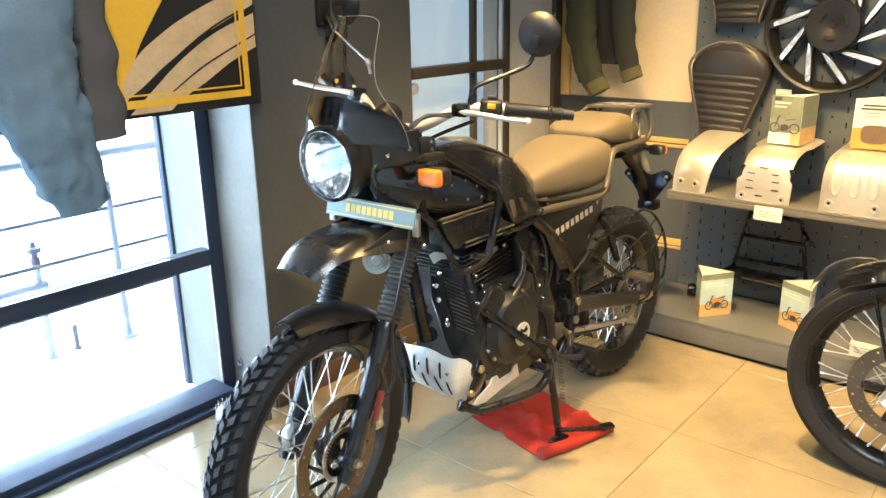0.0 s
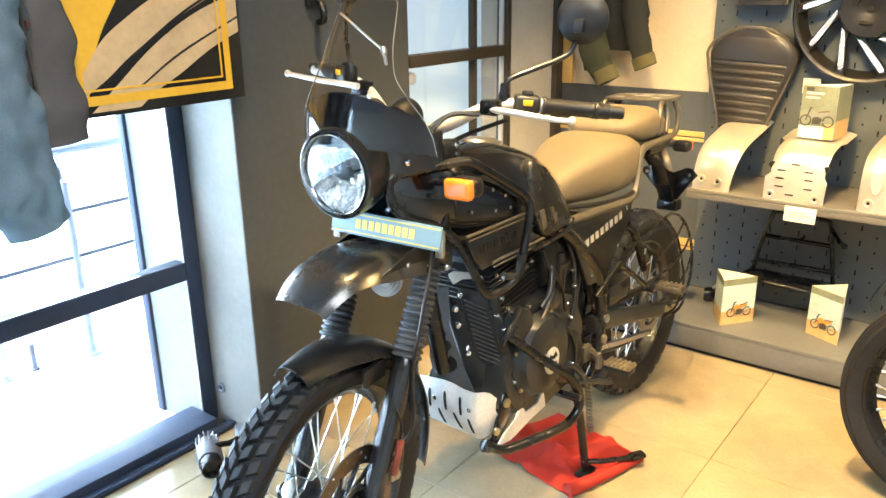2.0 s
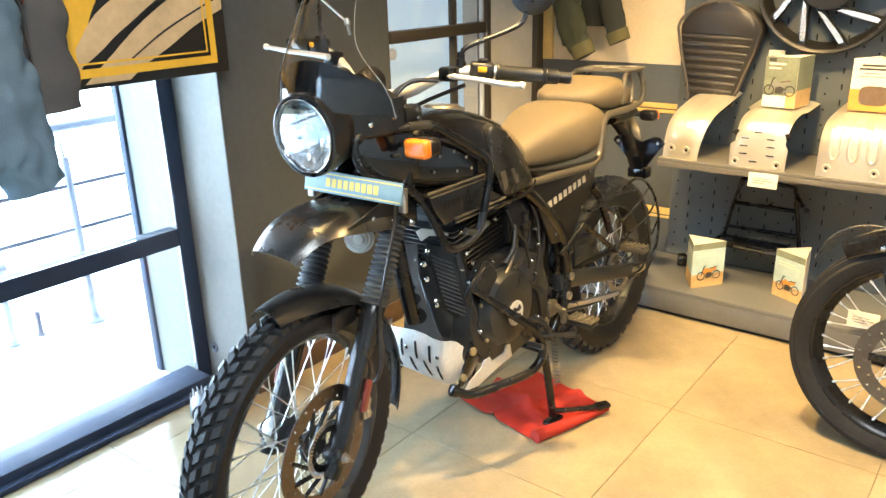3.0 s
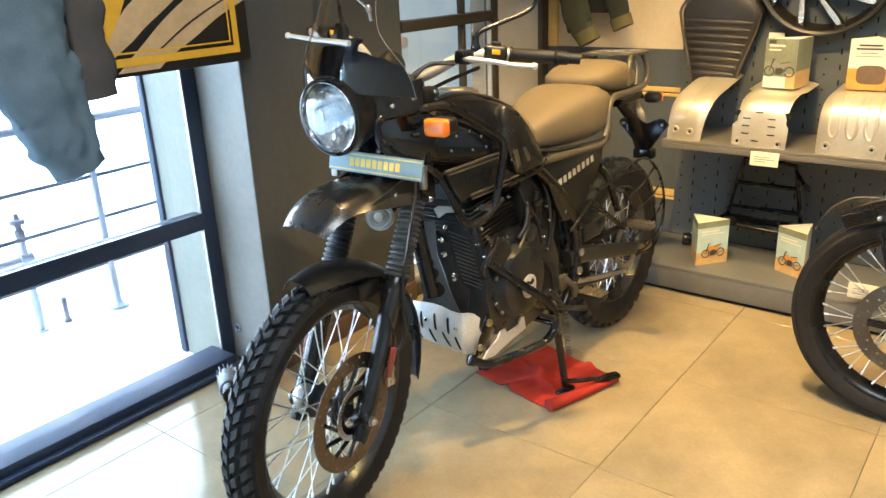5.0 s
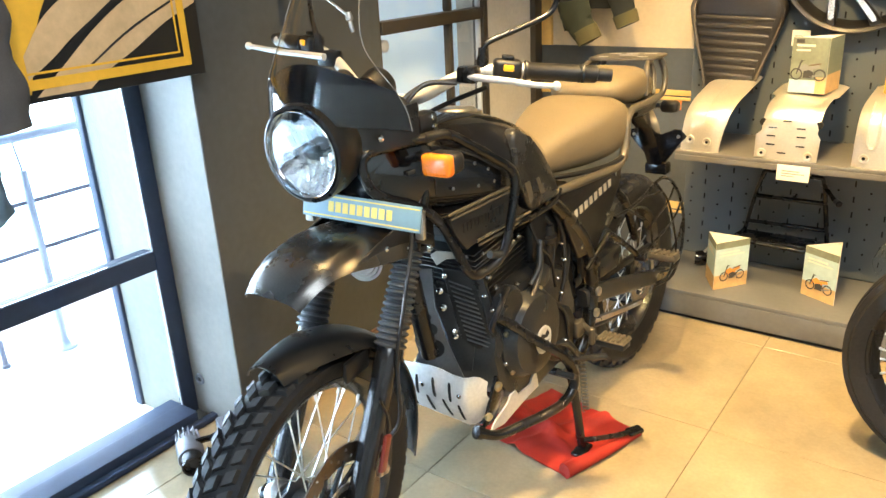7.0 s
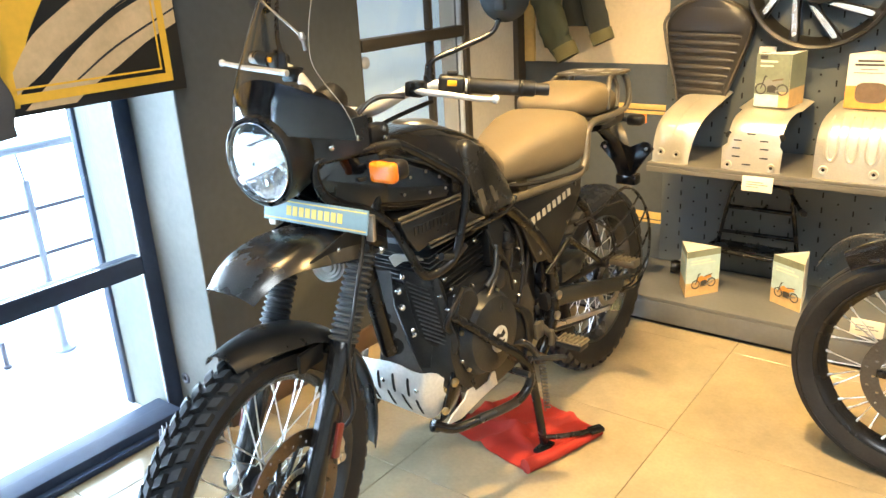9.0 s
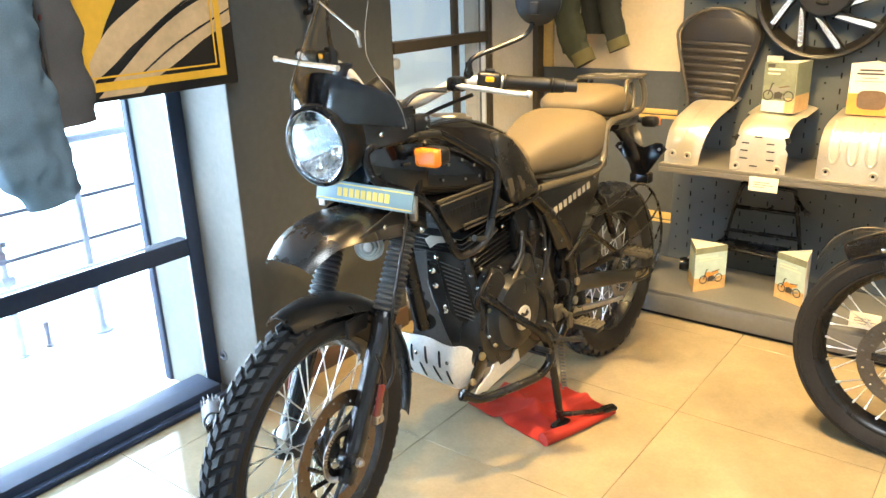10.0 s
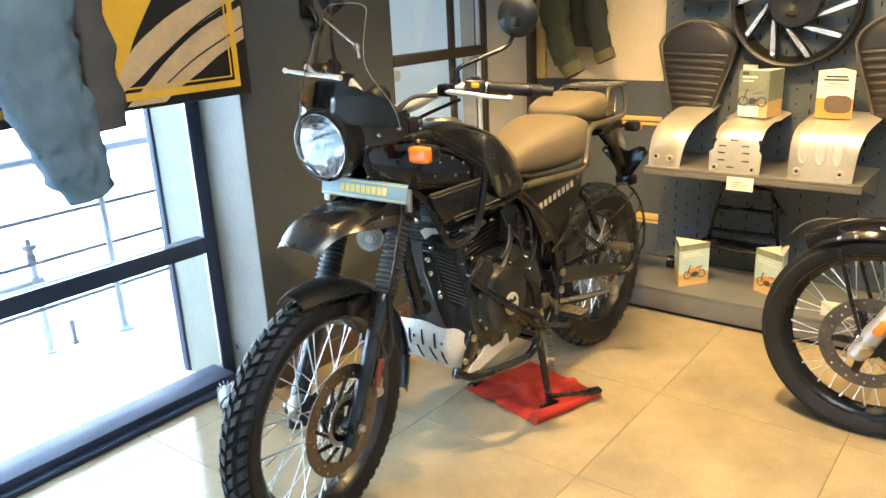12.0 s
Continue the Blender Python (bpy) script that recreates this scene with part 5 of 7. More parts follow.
# louvred oil cooler guard
cool = face_plate("cooler_guard", [(0.026, 0.692), (0.100, 0.676), (0.143, 0.492), (0.133, 0.468), (0.088, 0.486), (0.060, 0.512)], 0.867, M_PLASTIC, "black louvred oil cooler guard", 0.008, 0.003)
for i in range(13):
    t = i / 12
    lo = 0.041 + 0.034 * t
    w = 0.052 + 0.004 * t
    z = 0.652 - 0.150 * t
    face_plate("louvre_slot", [(lo, z), (lo + w, z - 0.022), (lo + w + 0.001, z - 0.0170), (lo + 0.001, z + 0.0050)], 0.8715, M_HOLE, "", 0.0014, 0, cool)
    face_plate("louvre", [(lo, z + 0.0055), (lo + w, z - 0.0165), (lo + w, z - 0.0140), (lo, z + 0.0080)], 0.8735, M_COATED, "", 0.004, 0, cool)
face_plate("cooler_frame", [(0.094, 0.682), (0.118, 0.676), (0.160, 0.487), (0.150, 0.458), (0.137, 0.458), (0.142, 0.487)], 0.857, M_MATTE, "", 0.034, 0.006)
face_plate("cooler_bracket", [(0.005, 0.726), (0.020, 0.735), (0.085, 0.728), (0.092, 0.716), (0.040, 0.716), (0.018, 0.700)], 0.880, M_CARDSILVER, "pale bent cooler bracket", 0.004, 0.001)
# bash plate
bm = bmesh.new()
PLAN = [(0.985, -0.128, 0.440, 0.350), (1.015, -0.118, 0.446, 0.335), (1.045, -0.090, 0.452, 0.332), (1.0435, -0.055, 0.453, 0.330), (1.039, -0.028, 0.454, 0.326), (1.035, 0.0, 0.454, 0.320), (1.0305, 0.030, 0.450, 0.315), (1.0265, 0.057, 0.441, 0.311),
        (1.022, 0.085, 0.437, 0.305), (1.013, 0.096, 0.436, 0.305), (0.999, 0.103, 0.434, 0.309), (0.983, 0.110, 0.426, 0.330), (0.967, 0.117, 0.408, 0.352)]
rows = []
for k in range(13):
    u = k / 12
    rows.append([(x + 0.009 * math.sin(math.pi * u) - 0.014 * u ** 3, y, top + (low - top) * u) for x, y, top, low in PLAN])
sheet(bm, rows, 0.004)
bash = part("bash_plate", bm, M_ALU, bike, "pale slotted aluminium bash plate")


def on_plate(y, z, lift):
    """A point of the bash plate's front face, a little proud."""
    p, q = next((p, q) for p, q in zip(PLAN[2:], PLAN[3:]) if q[1] >= y)
    f = (y - p[1]) / (q[1] - p[1])
    x, top, low = (p[i] + (q[i] - p[i]) * f for i in (0, 2, 3))
    u = (top - z) / (top - low)
    return (x + 0.009 * math.sin(math.pi * u) - 0.014 * u ** 3 + lift, y, z)


for y0, z0, y1, z1 in ((0.009, 0.427, 0.012, 0.376), (0.052, 0.421, 0.054, 0.372), (-0.010, 0.376, -0.002, 0.330), (0.033, 0.374, 0.047, 0.326), (0.074, 0.366, 0.081, 0.322), (-0.034, 0.427, -0.034, 0.376), (-0.053, 0.376, -0.050, 0.335)):
    bm = bmesh.new()
    rows = []
    for k in range(7):
        w = 0.0036 * (0.6 if k in (0, 6) else 1)
        yy, z = y0 + (y1 - y0) * k / 6, z0 + (z1 - z0) * k / 6
        rows.append([on_plate(yy - w, z, 0.0012), on_plate(yy, z, 0.0012), on_plate(yy + w, z, 0.0012)])
    sheet(bm, rows, 0.001)
    part("slot", bm, M_HOLE, bash)
for y, z in ((-0.018, 0.405), (0.078, 0.392)):
    bolt(bike, on_plate(y, z, 0.0), (1, 0, 0), 0.0062, 0.005)
for s in (1, -1):
    bm = bmesh.new()
    prism(bm, [(0.985, 0.286), (0.960, 0.305), (0.905, 0.322), (0.893, 0.340), (0.868, 0.340), (0.858, 0.322), (0.800, 0.325), (0.788, 0.345), (0.770, 0.342), (0.762, 0.300), (0.84, 0.292), (0.925, 0.276)], (0, 0.127 * s, 0), (1, 0, 0), (0, 0, 1), 0.005, 0.001)
    part("bash_plate_bracket", bm, M_ALU, bike)
    # crash bar
    bm = bmesh.new()
    bar_pts = [(0.937, 0.130 * s, 0.570), (0.900, 0.150 * s, 0.535), (0.860, 0.170 * s, 0.494), (0.813, 0.200 * s, 0.448), (0.774, 0.215 * s, 0.409), (0.743, 0.222 * s, 0.349), (0.750, 0.222 * s, 0.314), (0.790, 0.215 * s, 0.289), (0.851, 0.200 * s, 0.285), (0.890, 0.180 * s, 0.280), (0.966, 0.140 * s, 0.272), (1.017, 0.115 * s, 0.299)]
    tube(bm, bar_pts, 0.0125, 14)
    lathe(bm, bar_pts[-1], Vector(bar_pts[-1]) - Vector(bar_pts[-2]), [(-0.012, 0.0125), (-0.010, 0.017), (0.006, 0.017), (0.008, 0.012)], 16)
    part("crash_bar", bm, M_TUBE, bike, "black tubular engine crash bar")
    bolt(bike, (0.986, 0.124 * s, 0.328), (0.2, s, 0), 0.010, 0.010, M_GOLDBOLT)
    bolt(bike, (0.938, 0.122 * s, 0.385), (0.2, s, 0), 0.012, 0.010, M_GOLDBOLT)
    bm = bmesh.new()
    prism(bm, [(1.0, 0.30), (0.975, 0.345), (0.94, 0.41), (0.90, 0.42), (0.90, 0.36), (0.95, 0.30)], (0, 0.118 * s, 0), (1, 0, 0), (0, 0, 1), 0.008, 0.003)
    part("bash_plate_mount", bm, M_TUBE, bike)
# chain
bm = bmesh.new()
tube(bm, [(0.0, 0.078, 0.418), (0.3, 0.08, 0.425), (0.60, 0.082, 0.43)], 0.006, 6)
tube(bm, [(0.0, 0.078, 0.232), (0.3, 0.08, 0.275), (0.60, 0.082, 0.36)], 0.006, 6)
chain = part("chain", bm, M_ENGINE, bike, "drive chain")
for i in range(44):
    t = i / 43
    bm = bmesh.new()
    box(bm, (-0.0055, -0.007, -0.008), (0.0055, 0.007, 0.008), 0.001, Matrix.Translation((0.02 + 0.56 * t, 0.079, 0.235 + 0.10 * t + 0.03 * t * t)), seg=1)
    part("link", bm, M_STEEL, chain)
bm = bmesh.new()
prism(bm, [(0.42, 0.455), (-0.02, 0.435), (-0.06, 0.42), (-0.02, 0.42), (0.42, 0.435)], (0, 0.098, 0), (1, 0, 0), (0, 0, 1), 0.02, 0.004)
part("chain_guard", bm, M_PLASTIC, bike)
bm = bmesh.new()
lathe(bm, (0.42, 0, 0.45), (0.12, 0, 1), [(0, 0.02), (0.06, 0.02), (0.061, 0.036)] + [(0.07 + 0.018 * i + d, r) for i in range(10) for d, r in ((0, 0.03), (0.009, 0.038))] + [(0.26, 0.02), (0.32, 0.02)], 20)
part("shock_absorber", bm, M_PLASTIC, bike)
bm = bmesh.new()
box(bm, (0.245, 0.04, 0.455), (0.395, 0.125, 0.525), 0.018)
part("chain_case", bm, M_ENGINE, bike)
# gear lever and side stand bracket
bm = bmesh.new()
tube(bm, [(0.64, 0.16, 0.33), (0.70, 0.185, 0.34), (0.77, 0.20, 0.36)], 0.006, 8)
lathe(bm, (0.77, 0.19, 0.36), (0, 1, 0), [(0, 0.008), (0.05, 0.008)], 12)
part("gear_lever", bm, M_ENGINE, bike)
bm = bmesh.new()
tube(bm, [(0.66, 0.13, 0.33), (0.60, 0.17, 0.315), (0.55, 0.19, 0.30)], 0.008, 8)
lathe(bm, (0.56, 0.18, 0.302), (-0.6, 0.5, -0.1), [(0, 0.009), (0.04, 0.009)], 12)
part("heel_lever", bm, M_ENGINE, bike)
bm = bmesh.new()
tube(bm, [(0.72, 0.13, 0.40), (0.66, 0.15, 0.385), (0.62, 0.16, 0.34), (0.60, 0.155, 0.30)], 0.010, 8)
part("stand_bracket", bm, M_ENGINE, bike)
# centre stand with its lever, spring
for s in (1, -1):
    bm = bmesh.new()
    tube(bm, [(0.63, 0.145 * s, 0.31), (0.607, 0.150 * s, 0.18), (0.59, 0.158 * s, 0.03)], 0.0125, 12)
    box(bm, (0.555, 0.158 * s - 0.018, 0.008), (0.625, 0.158 * s + 0.018, 0.020), 0.004)
    part("stand_leg", bm, M_TUBE, bike)
bm = bmesh.new()
tube(bm, [(0.63, -0.145, 0.27), (0.63, 0.145, 0.27)], 0.011, 10)
part("stand_crossbar", bm, M_TUBE, bike)
bm = bmesh.new()
tube(bm, [(0.592, 0.165, 0.05), (0.555, 0.195, 0.045), (0.495, 0.232, 0.036), (0.465, 0.245, 0.032)], 0.008, 10)
box(bm, (-0.024, -0.016, -0.007), (0.024, 0.016, 0.007), 0.005, Matrix.Translation((0.448, 0.254, 0.030)) @ Matrix.Rotation(radians(-30), 4, "Z"))
part("stand_lever", bm, M_TUBE, bike)
bm = bmesh.new()
pts = []
for i in range(14 * 8 + 1):
    a = 2 * math.pi * i / 8
    h = i / (14 * 8)
    pts.append((0.585 - 0.02 * h + 0.009 * math.cos(a), 0.16 + 0.009 * math.sin(a), 0.30 - 0.17 * h))
tube(bm, pts, 0.0022, 5, 1)
part("stand_spring", bm, M_RACK, bike)

# handlebar
bm = bmesh.new()
bar_half = [(1.080, 0.0, 1.088), (1.079, 0.05, 1.091), (1.072, 0.085, 1.104), (1.050, 0.135, 1.134), (1.034, 0.18, 1.148), (1.000, 0.25, 1.150), (0.945, 0.37, 1.140)]
far_half = [(x, -y * 1.04, z + 0.09 * y) for x, y, z in bar_half[1:]]
tube(bm, list(reversed(far_half)) + bar_half, 0.0125, 14)
hb = part("handlebar", steered(bm), M_ALU, bike, "silver tubular handlebar")
for s in (1, -1):
    up = 0.0 if s > 0 else 0.028
    e0, e1 = Vector((1.005, 0.262 * s, 1.150 + up)), Vector((0.935, 0.385 * s, 1.139 + up * 1.3))
    d = (e1 - e0).normalized()
    bm = bmesh.new()
    L = (e1 - e0).length
    lathe(bm, e0, d, [(0, 0.019), (0.004, 0.020), (0.01, 0.0165), (L * 0.75, 0.0165), (L * 0.76, 0.0185), (L * 0.79, 0.0165), (L * 0.82, 0.0185), (L * 0.85, 0.0165), (L, 0.0165), (L + 0.002, 0.013), (L + 0.03, 0.013), (L + 0.031, 0.009)], 18)
    part("grip", steered(bm), M_PLASTIC, hb, "black rubber grip")
    bm = bmesh.new()
    c = Vector((1.018, 0.232 * s, 1.156 + up))
    m = Matrix.Translation(c) @ d.to_track_quat("X", "Z").to_matrix().to_4x4()
    box(bm, (-0.028, -0.020, -0.022), (0.028, 0.020, 0.016), 0.009, m, 3)
    sw = part("switch_box", steered(bm), M_PLASTIC, hb, "black handlebar switch box")
    bm = bmesh.new()
    off = -0.024 if s > 0 else 0.024
    box(bm, (-0.010, off - 0.003, -0.004), (0.010, off + 0.003, 0.008), 0.002, m)
    part("yellow_switch", steered(bm), M_YBUTTON, sw)
    bm = bmesh.new()
    box(bm, (-0.012, -0.012, 0.015), (0.012, 0.010, 0.024), 0.004, m)
    part("switch_knob", steered(bm), M_PLASTIC, sw)
    # lever and perch
    bm = bmesh.new()
    box(bm, (-0.02, -0.02, -0.018), (0.02, 0.022, 0.014), 0.006, Matrix.Translation((1.050, 0.165 * s, 1.146 if s > 0 else 1.160)))
    part("lever_perch", steered(bm), M_TUBE, hb)
    bm = bmesh.new()
    pts = [(1.062, 0.168 * s, 1.142), (1.068, 0.20 * s, 1.141), (1.062, 0.25 * s, 1.138), (1.046, 0.302 * s, 1.131), (1.026, 0.332 * s, 1.128)]
    if s < 0:
        pts = [(1.090, -0.150, 1.166), (1.082, -0.21, 1.168), (1.066, -0.29, 1.169), (1.044, -0.36, 1.170), (1.028, -0.402, 1.170)]
    tube(bm, pts, 0.0076, 10, taper=0.0050)
    bmesh.ops.create_uvsphere(bm, u_segments=12, v_segments=8, radius=0.0088, matrix=Matrix.Translation(Vector(pts[-1]) + Vector((-0.003, 0.004 * s, 0))))
    part("lever", steered(bm), M_ALU, hb, "bare aluminium lever with a ball end")
    # mirror
    bm = bmesh.new()
    if s > 0:
        stem = [(1.030, 0.184, 1.160), (1.031, 0.186, 1.185), (1.022, 0.194, 1.203), (0.985, 0.232, 1.222), (0.935, 0.280, 1.248), (0.922, 0.295, 1.275), (0.920, 0.300, 1.305)]
    else:
        stem = [(1.065, -0.182, 1.175), (1.06, -0.19, 1.21), (1.035, -0.215, 1.235), (0.98, -0.26, 1.272), (0.92, -0.305, 1.31), (0.90, -0.322, 1.34), (0.898, -0.326, 1.362)]
    tube(bm, stem, 0.0058, 10)
    lathe(bm, Vector(stem[0]) - Vector((0, 0, 0.012)), (0, 0, 1), [(0, 0.012), (0.02, 0.012), (0.03, 0.009), (0.045, 0.008)], 14)
    mir = part("mirror", steered(bm), M_TUBE, hb, "round black rear-view mirror on a bent stem")
    c = Vector((0.918, 0.306, 1.326)) if s > 0 else Vector((0.885, -0.332, 1.382))
    d = Vector((1.0, 0.12 * s, -0.05)).normalized()
    bm = bmesh.new()
    lathe(bm, c - d * 0.012, d, [(0, 0.048), (0.003, 0.054), (0.012, 0.055), (0.022, 0.046), (0.030, 0.030), (0.033, 0.010)], 32)
    box(bm, (-0.011, -0.011, -0.022), (0.018, 0.011, 0.006), 0.004, Matrix.Translation(c + d * 0.012 - Vector((0, 0, 0.006))))
    part("mirror_shell", steered(bm), M_PLASTIC, mir)
    bm = bmesh.new()
    lathe(bm, c - d * 0.013, d, [(0, 0.047), (0.001, 0.047)], 32)
    part("mirror_glass", steered(bm), M_REFLECT, mir)
cables = [[(1.075, 0.15, 1.135), (1.10, 0.09, 1.125), (1.14, 0.06, 1.095), (1.15, 0.05, 1.05), (1.14, 0.03, 0.98)],
          [(1.075, 0.15, 1.13), (1.105, 0.10, 1.130), (1.14, 0.08, 1.105), (1.16, 0.06, 1.06)],
          [(1.04, 0.20, 1.12), (1.05, 0.11, 1.08), (1.08, 0.07, 1.055), (1.14, 0.05, 1.03)],
          [(1.075, -0.15, 1.135), (1.12, -0.09, 1.135), (1.18, -0.06, 1.09), (1.18, -0.08, 1.0)]]
for c in cables:
    bm = bmesh.new()
    tube(bm, c, 0.0048, 8)
    part("cable", steered(bm), M_PLASTIC, bike)
bm = bmesh.new()
tube(bm, [(1.10, 0, 0.90), (1.06, 0, 1.05)], 0.03, 14)
box(bm, (1.05, -0.05, 1.055), (1.115, 0.05, 1.095), 0.008)
part("steering_head", bm, M_TUBE, bike)

# small hardware on the engine side
for x, y, z, r in ((0.902, 0.125, 0.478, 0.015), (0.896, 0.125, 0.515, 0.009), (0.904, 0.125, 0.432, 0.010), (0.936, 0.118, 0.584, 0.008), (0.945, 0.105, 0.62, 0.007),
                   (0.846, 0.13, 0.617, 0.007), (0.914, 0.13, 0.613, 0.006), (0.729, 0.13, 0.602, 0.010), (0.659, 0.13, 0.563, 0.009), (0.792, 0.14, 0.570, 0.010), (0.656, 0.14, 0.524, 0.008),
                   (0.647, 0.145, 0.613, 0.007), (0.659, 0.145, 0.660, 0.006), (0.632, 0.15, 0.353, 0.008), (0.663, 0.15, 0.394, 0.008), (0.70, 0.15, 0.37, 0.006), (1.128, 0.105, 0.797, 0.012)):
    bolt(bike, (x, y - 0.004, z), (0, 1, 0), r * 0.75, 0.012, M_CHROME, 10)
for pts, r, m in (([(0.857, 0.138, 0.555), (0.806, 0.146, 0.572), (0.757, 0.142, 0.620), (0.717, 0.125, 0.655)], 0.006, M_RACK),
                                    ([(1.155, 0.05, 0.76), (1.185, 0.045, 0.62), (1.185, 0.03, 0.50), (1.15, 0.0, 0.40)], 0.006, M_PLASTIC),
                  ([(0.99, 0.16, 0.745), (0.95, 0.165, 0.735), (0.91, 0.168, 0.75)], 0.009, M_ENGINE),
                  ([(0.70, 0.14, 0.52), (0.655, 0.15, 0.47), (0.64, 0.15, 0.40), (0.655, 0.15, 0.34)], 0.0045, M_PLASTIC),
                  ([(0.66, 0.12, 0.76), (0.625, 0.13, 0.68), (0.63, 0.14, 0.58), (0.66, 0.14, 0.50)], 0.006, M_PLASTIC),
                  ([(0.76, 0.12, 0.74), (0.745, 0.135, 0.68), (0.70, 0.14, 0.63), (0.68, 0.14, 0.55)], 0.0045, M_PLASTIC)):
    bm = bmesh.new()
    tube(bm, pts, r, 10)
    part("pipe", bm, m, bike)
bm = bmesh.new()
lathe(bm, (0.655, 0.10, 0.60), (0.1, 0.15, 1), [(0, 0.018), (0.06, 0.018), (0.066, 0.024), (0.08, 0.024), (0.084, 0.016), (0.11, 0.012)], 16)
part("sensor", bm, M_PLASTIC, bike)

# ---- accessory wall ----
M_LEATHER = mat("black_brown_leather", (0.020, 0.017, 0.014), 0.40, grain=0.15, scale=260, blotch=0.15, blotch_scale=14, bump=0.35)
M_STITCH = mat("seat_piping", (0.09, 0.078, 0.062), 0.5, grain=0.1)
M_BRUSHED = mat("brushed_aluminium_sheet", (0.74, 0.68, 0.56), 0.36, 0.7, grain=0.05, scale=160, blotch=0.08, blotch_scale=5)
M_CARD = mat("printed_card_white", (0.72, 0.66, 0.54), 0.6, grain=0.03, blotch=0.05)
M_CARDBLUE = mat("printed_card_sky", (0.42, 0.55, 0.55), 0.45, grain=0.04, blotch=0.10, blotch_scale=18)
M_CARDGREEN = mat("printed_card_olive", (0.19, 0.21, 0.15), 0.45, grain=0.06, blotch=0.18, blotch_scale=22)
M_CARDTAN = mat("printed_card_sand", (0.55, 0.36, 0.16), 0.5, grain=0.06, blotch=0.15, blotch_scale=25)
M_CARDORANGE = mat("printed_card_orange", (0.62, 0.26, 0.05), 0.5, grain=0.06, blotch=0.1)
M_CARDBROWN = mat("printed_card_brown", (0.13, 0.085, 0.05), 0.5, grain=0.08, blotch=0.15, blotch_scale=20)
M_PRINT = mat("printed_dark_ink", (0.05, 0.045, 0.04), 0.5)
M_PRINTGREY = mat("printed_grey_ink", (0.22, 0.22, 0.20), 0.5)
M_ALLOY = mat("black_alloy", (0.016, 0.015, 0.014), 0.36, 0.4, grain=0.08, blotch=0.12)
M_MACHINED = mat("machined_alloy_face", (0.82, 0.80, 0.76), 0.22, 0.85, grain=0.02, scale=60)

peg = solid("wall_pegboard", (-1.235, 3.925, 0.117), (1.4, 3.9555, TOP), M_PEG, "slate-grey perforated steel accessory wall panel", "wall panel", 0.002)
bm = bmesh.new()
cols = 22
for i in range(cols):
    x = -1.205 + i * 0.055
    for j in range(24):
        z = 0.16 + j * 0.06 + (0.03 if i % 2 else 0)
        if i % 2:
            box(bm, (x - 0.0028, 3.9235, z - 0.011), (x + 0.0028, 3.9249, z + 0.011))
        else:
            lathe(bm, (x, 3.9249, z), (0, -1, 0), [(0, 0.0042), (0.0013, 0.0042)], 8)
tagged(finish("slots", bm, M_HOLE, peg), kind="stuff")

plinth = thing("plinth", "low dark grey display plinth along the wall", "plinth")
# The set-back base is near-black to paint the shade of the toe gap.
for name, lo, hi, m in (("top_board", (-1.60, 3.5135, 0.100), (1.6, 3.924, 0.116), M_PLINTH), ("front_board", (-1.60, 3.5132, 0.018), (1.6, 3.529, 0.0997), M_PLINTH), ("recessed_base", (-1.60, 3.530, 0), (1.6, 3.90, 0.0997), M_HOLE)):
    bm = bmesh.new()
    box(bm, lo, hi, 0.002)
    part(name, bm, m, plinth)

shelf = thing("wall_shelf", "grey folded steel shelf on the perforated panel", "shelf")
bm = bmesh.new()
box(bm, (-1.165, 3.575, 0.626), (-0.315, 3.924, 0.640), 0.002)
part("board", bm, M_SHELF, shelf)
bm = bmesh.new()
box(bm, (-1.165, 3.574, 0.606), (-0.315, 3.5795, 0.6255), 0.001)
part("front_lip", bm, M_SHELF, shelf)
for x in (-1.160, -0.322):
    bm = bmesh.new()
    prism(bm, [(3.585, 0.6255), (3.924, 0.6255), (3.924, 0.53), (3.90, 0.53)], (x, 0, 0), (0, 1, 0), (0, 0, 1), 0.004)
    part("bracket", bm, M_SHELF, shelf)


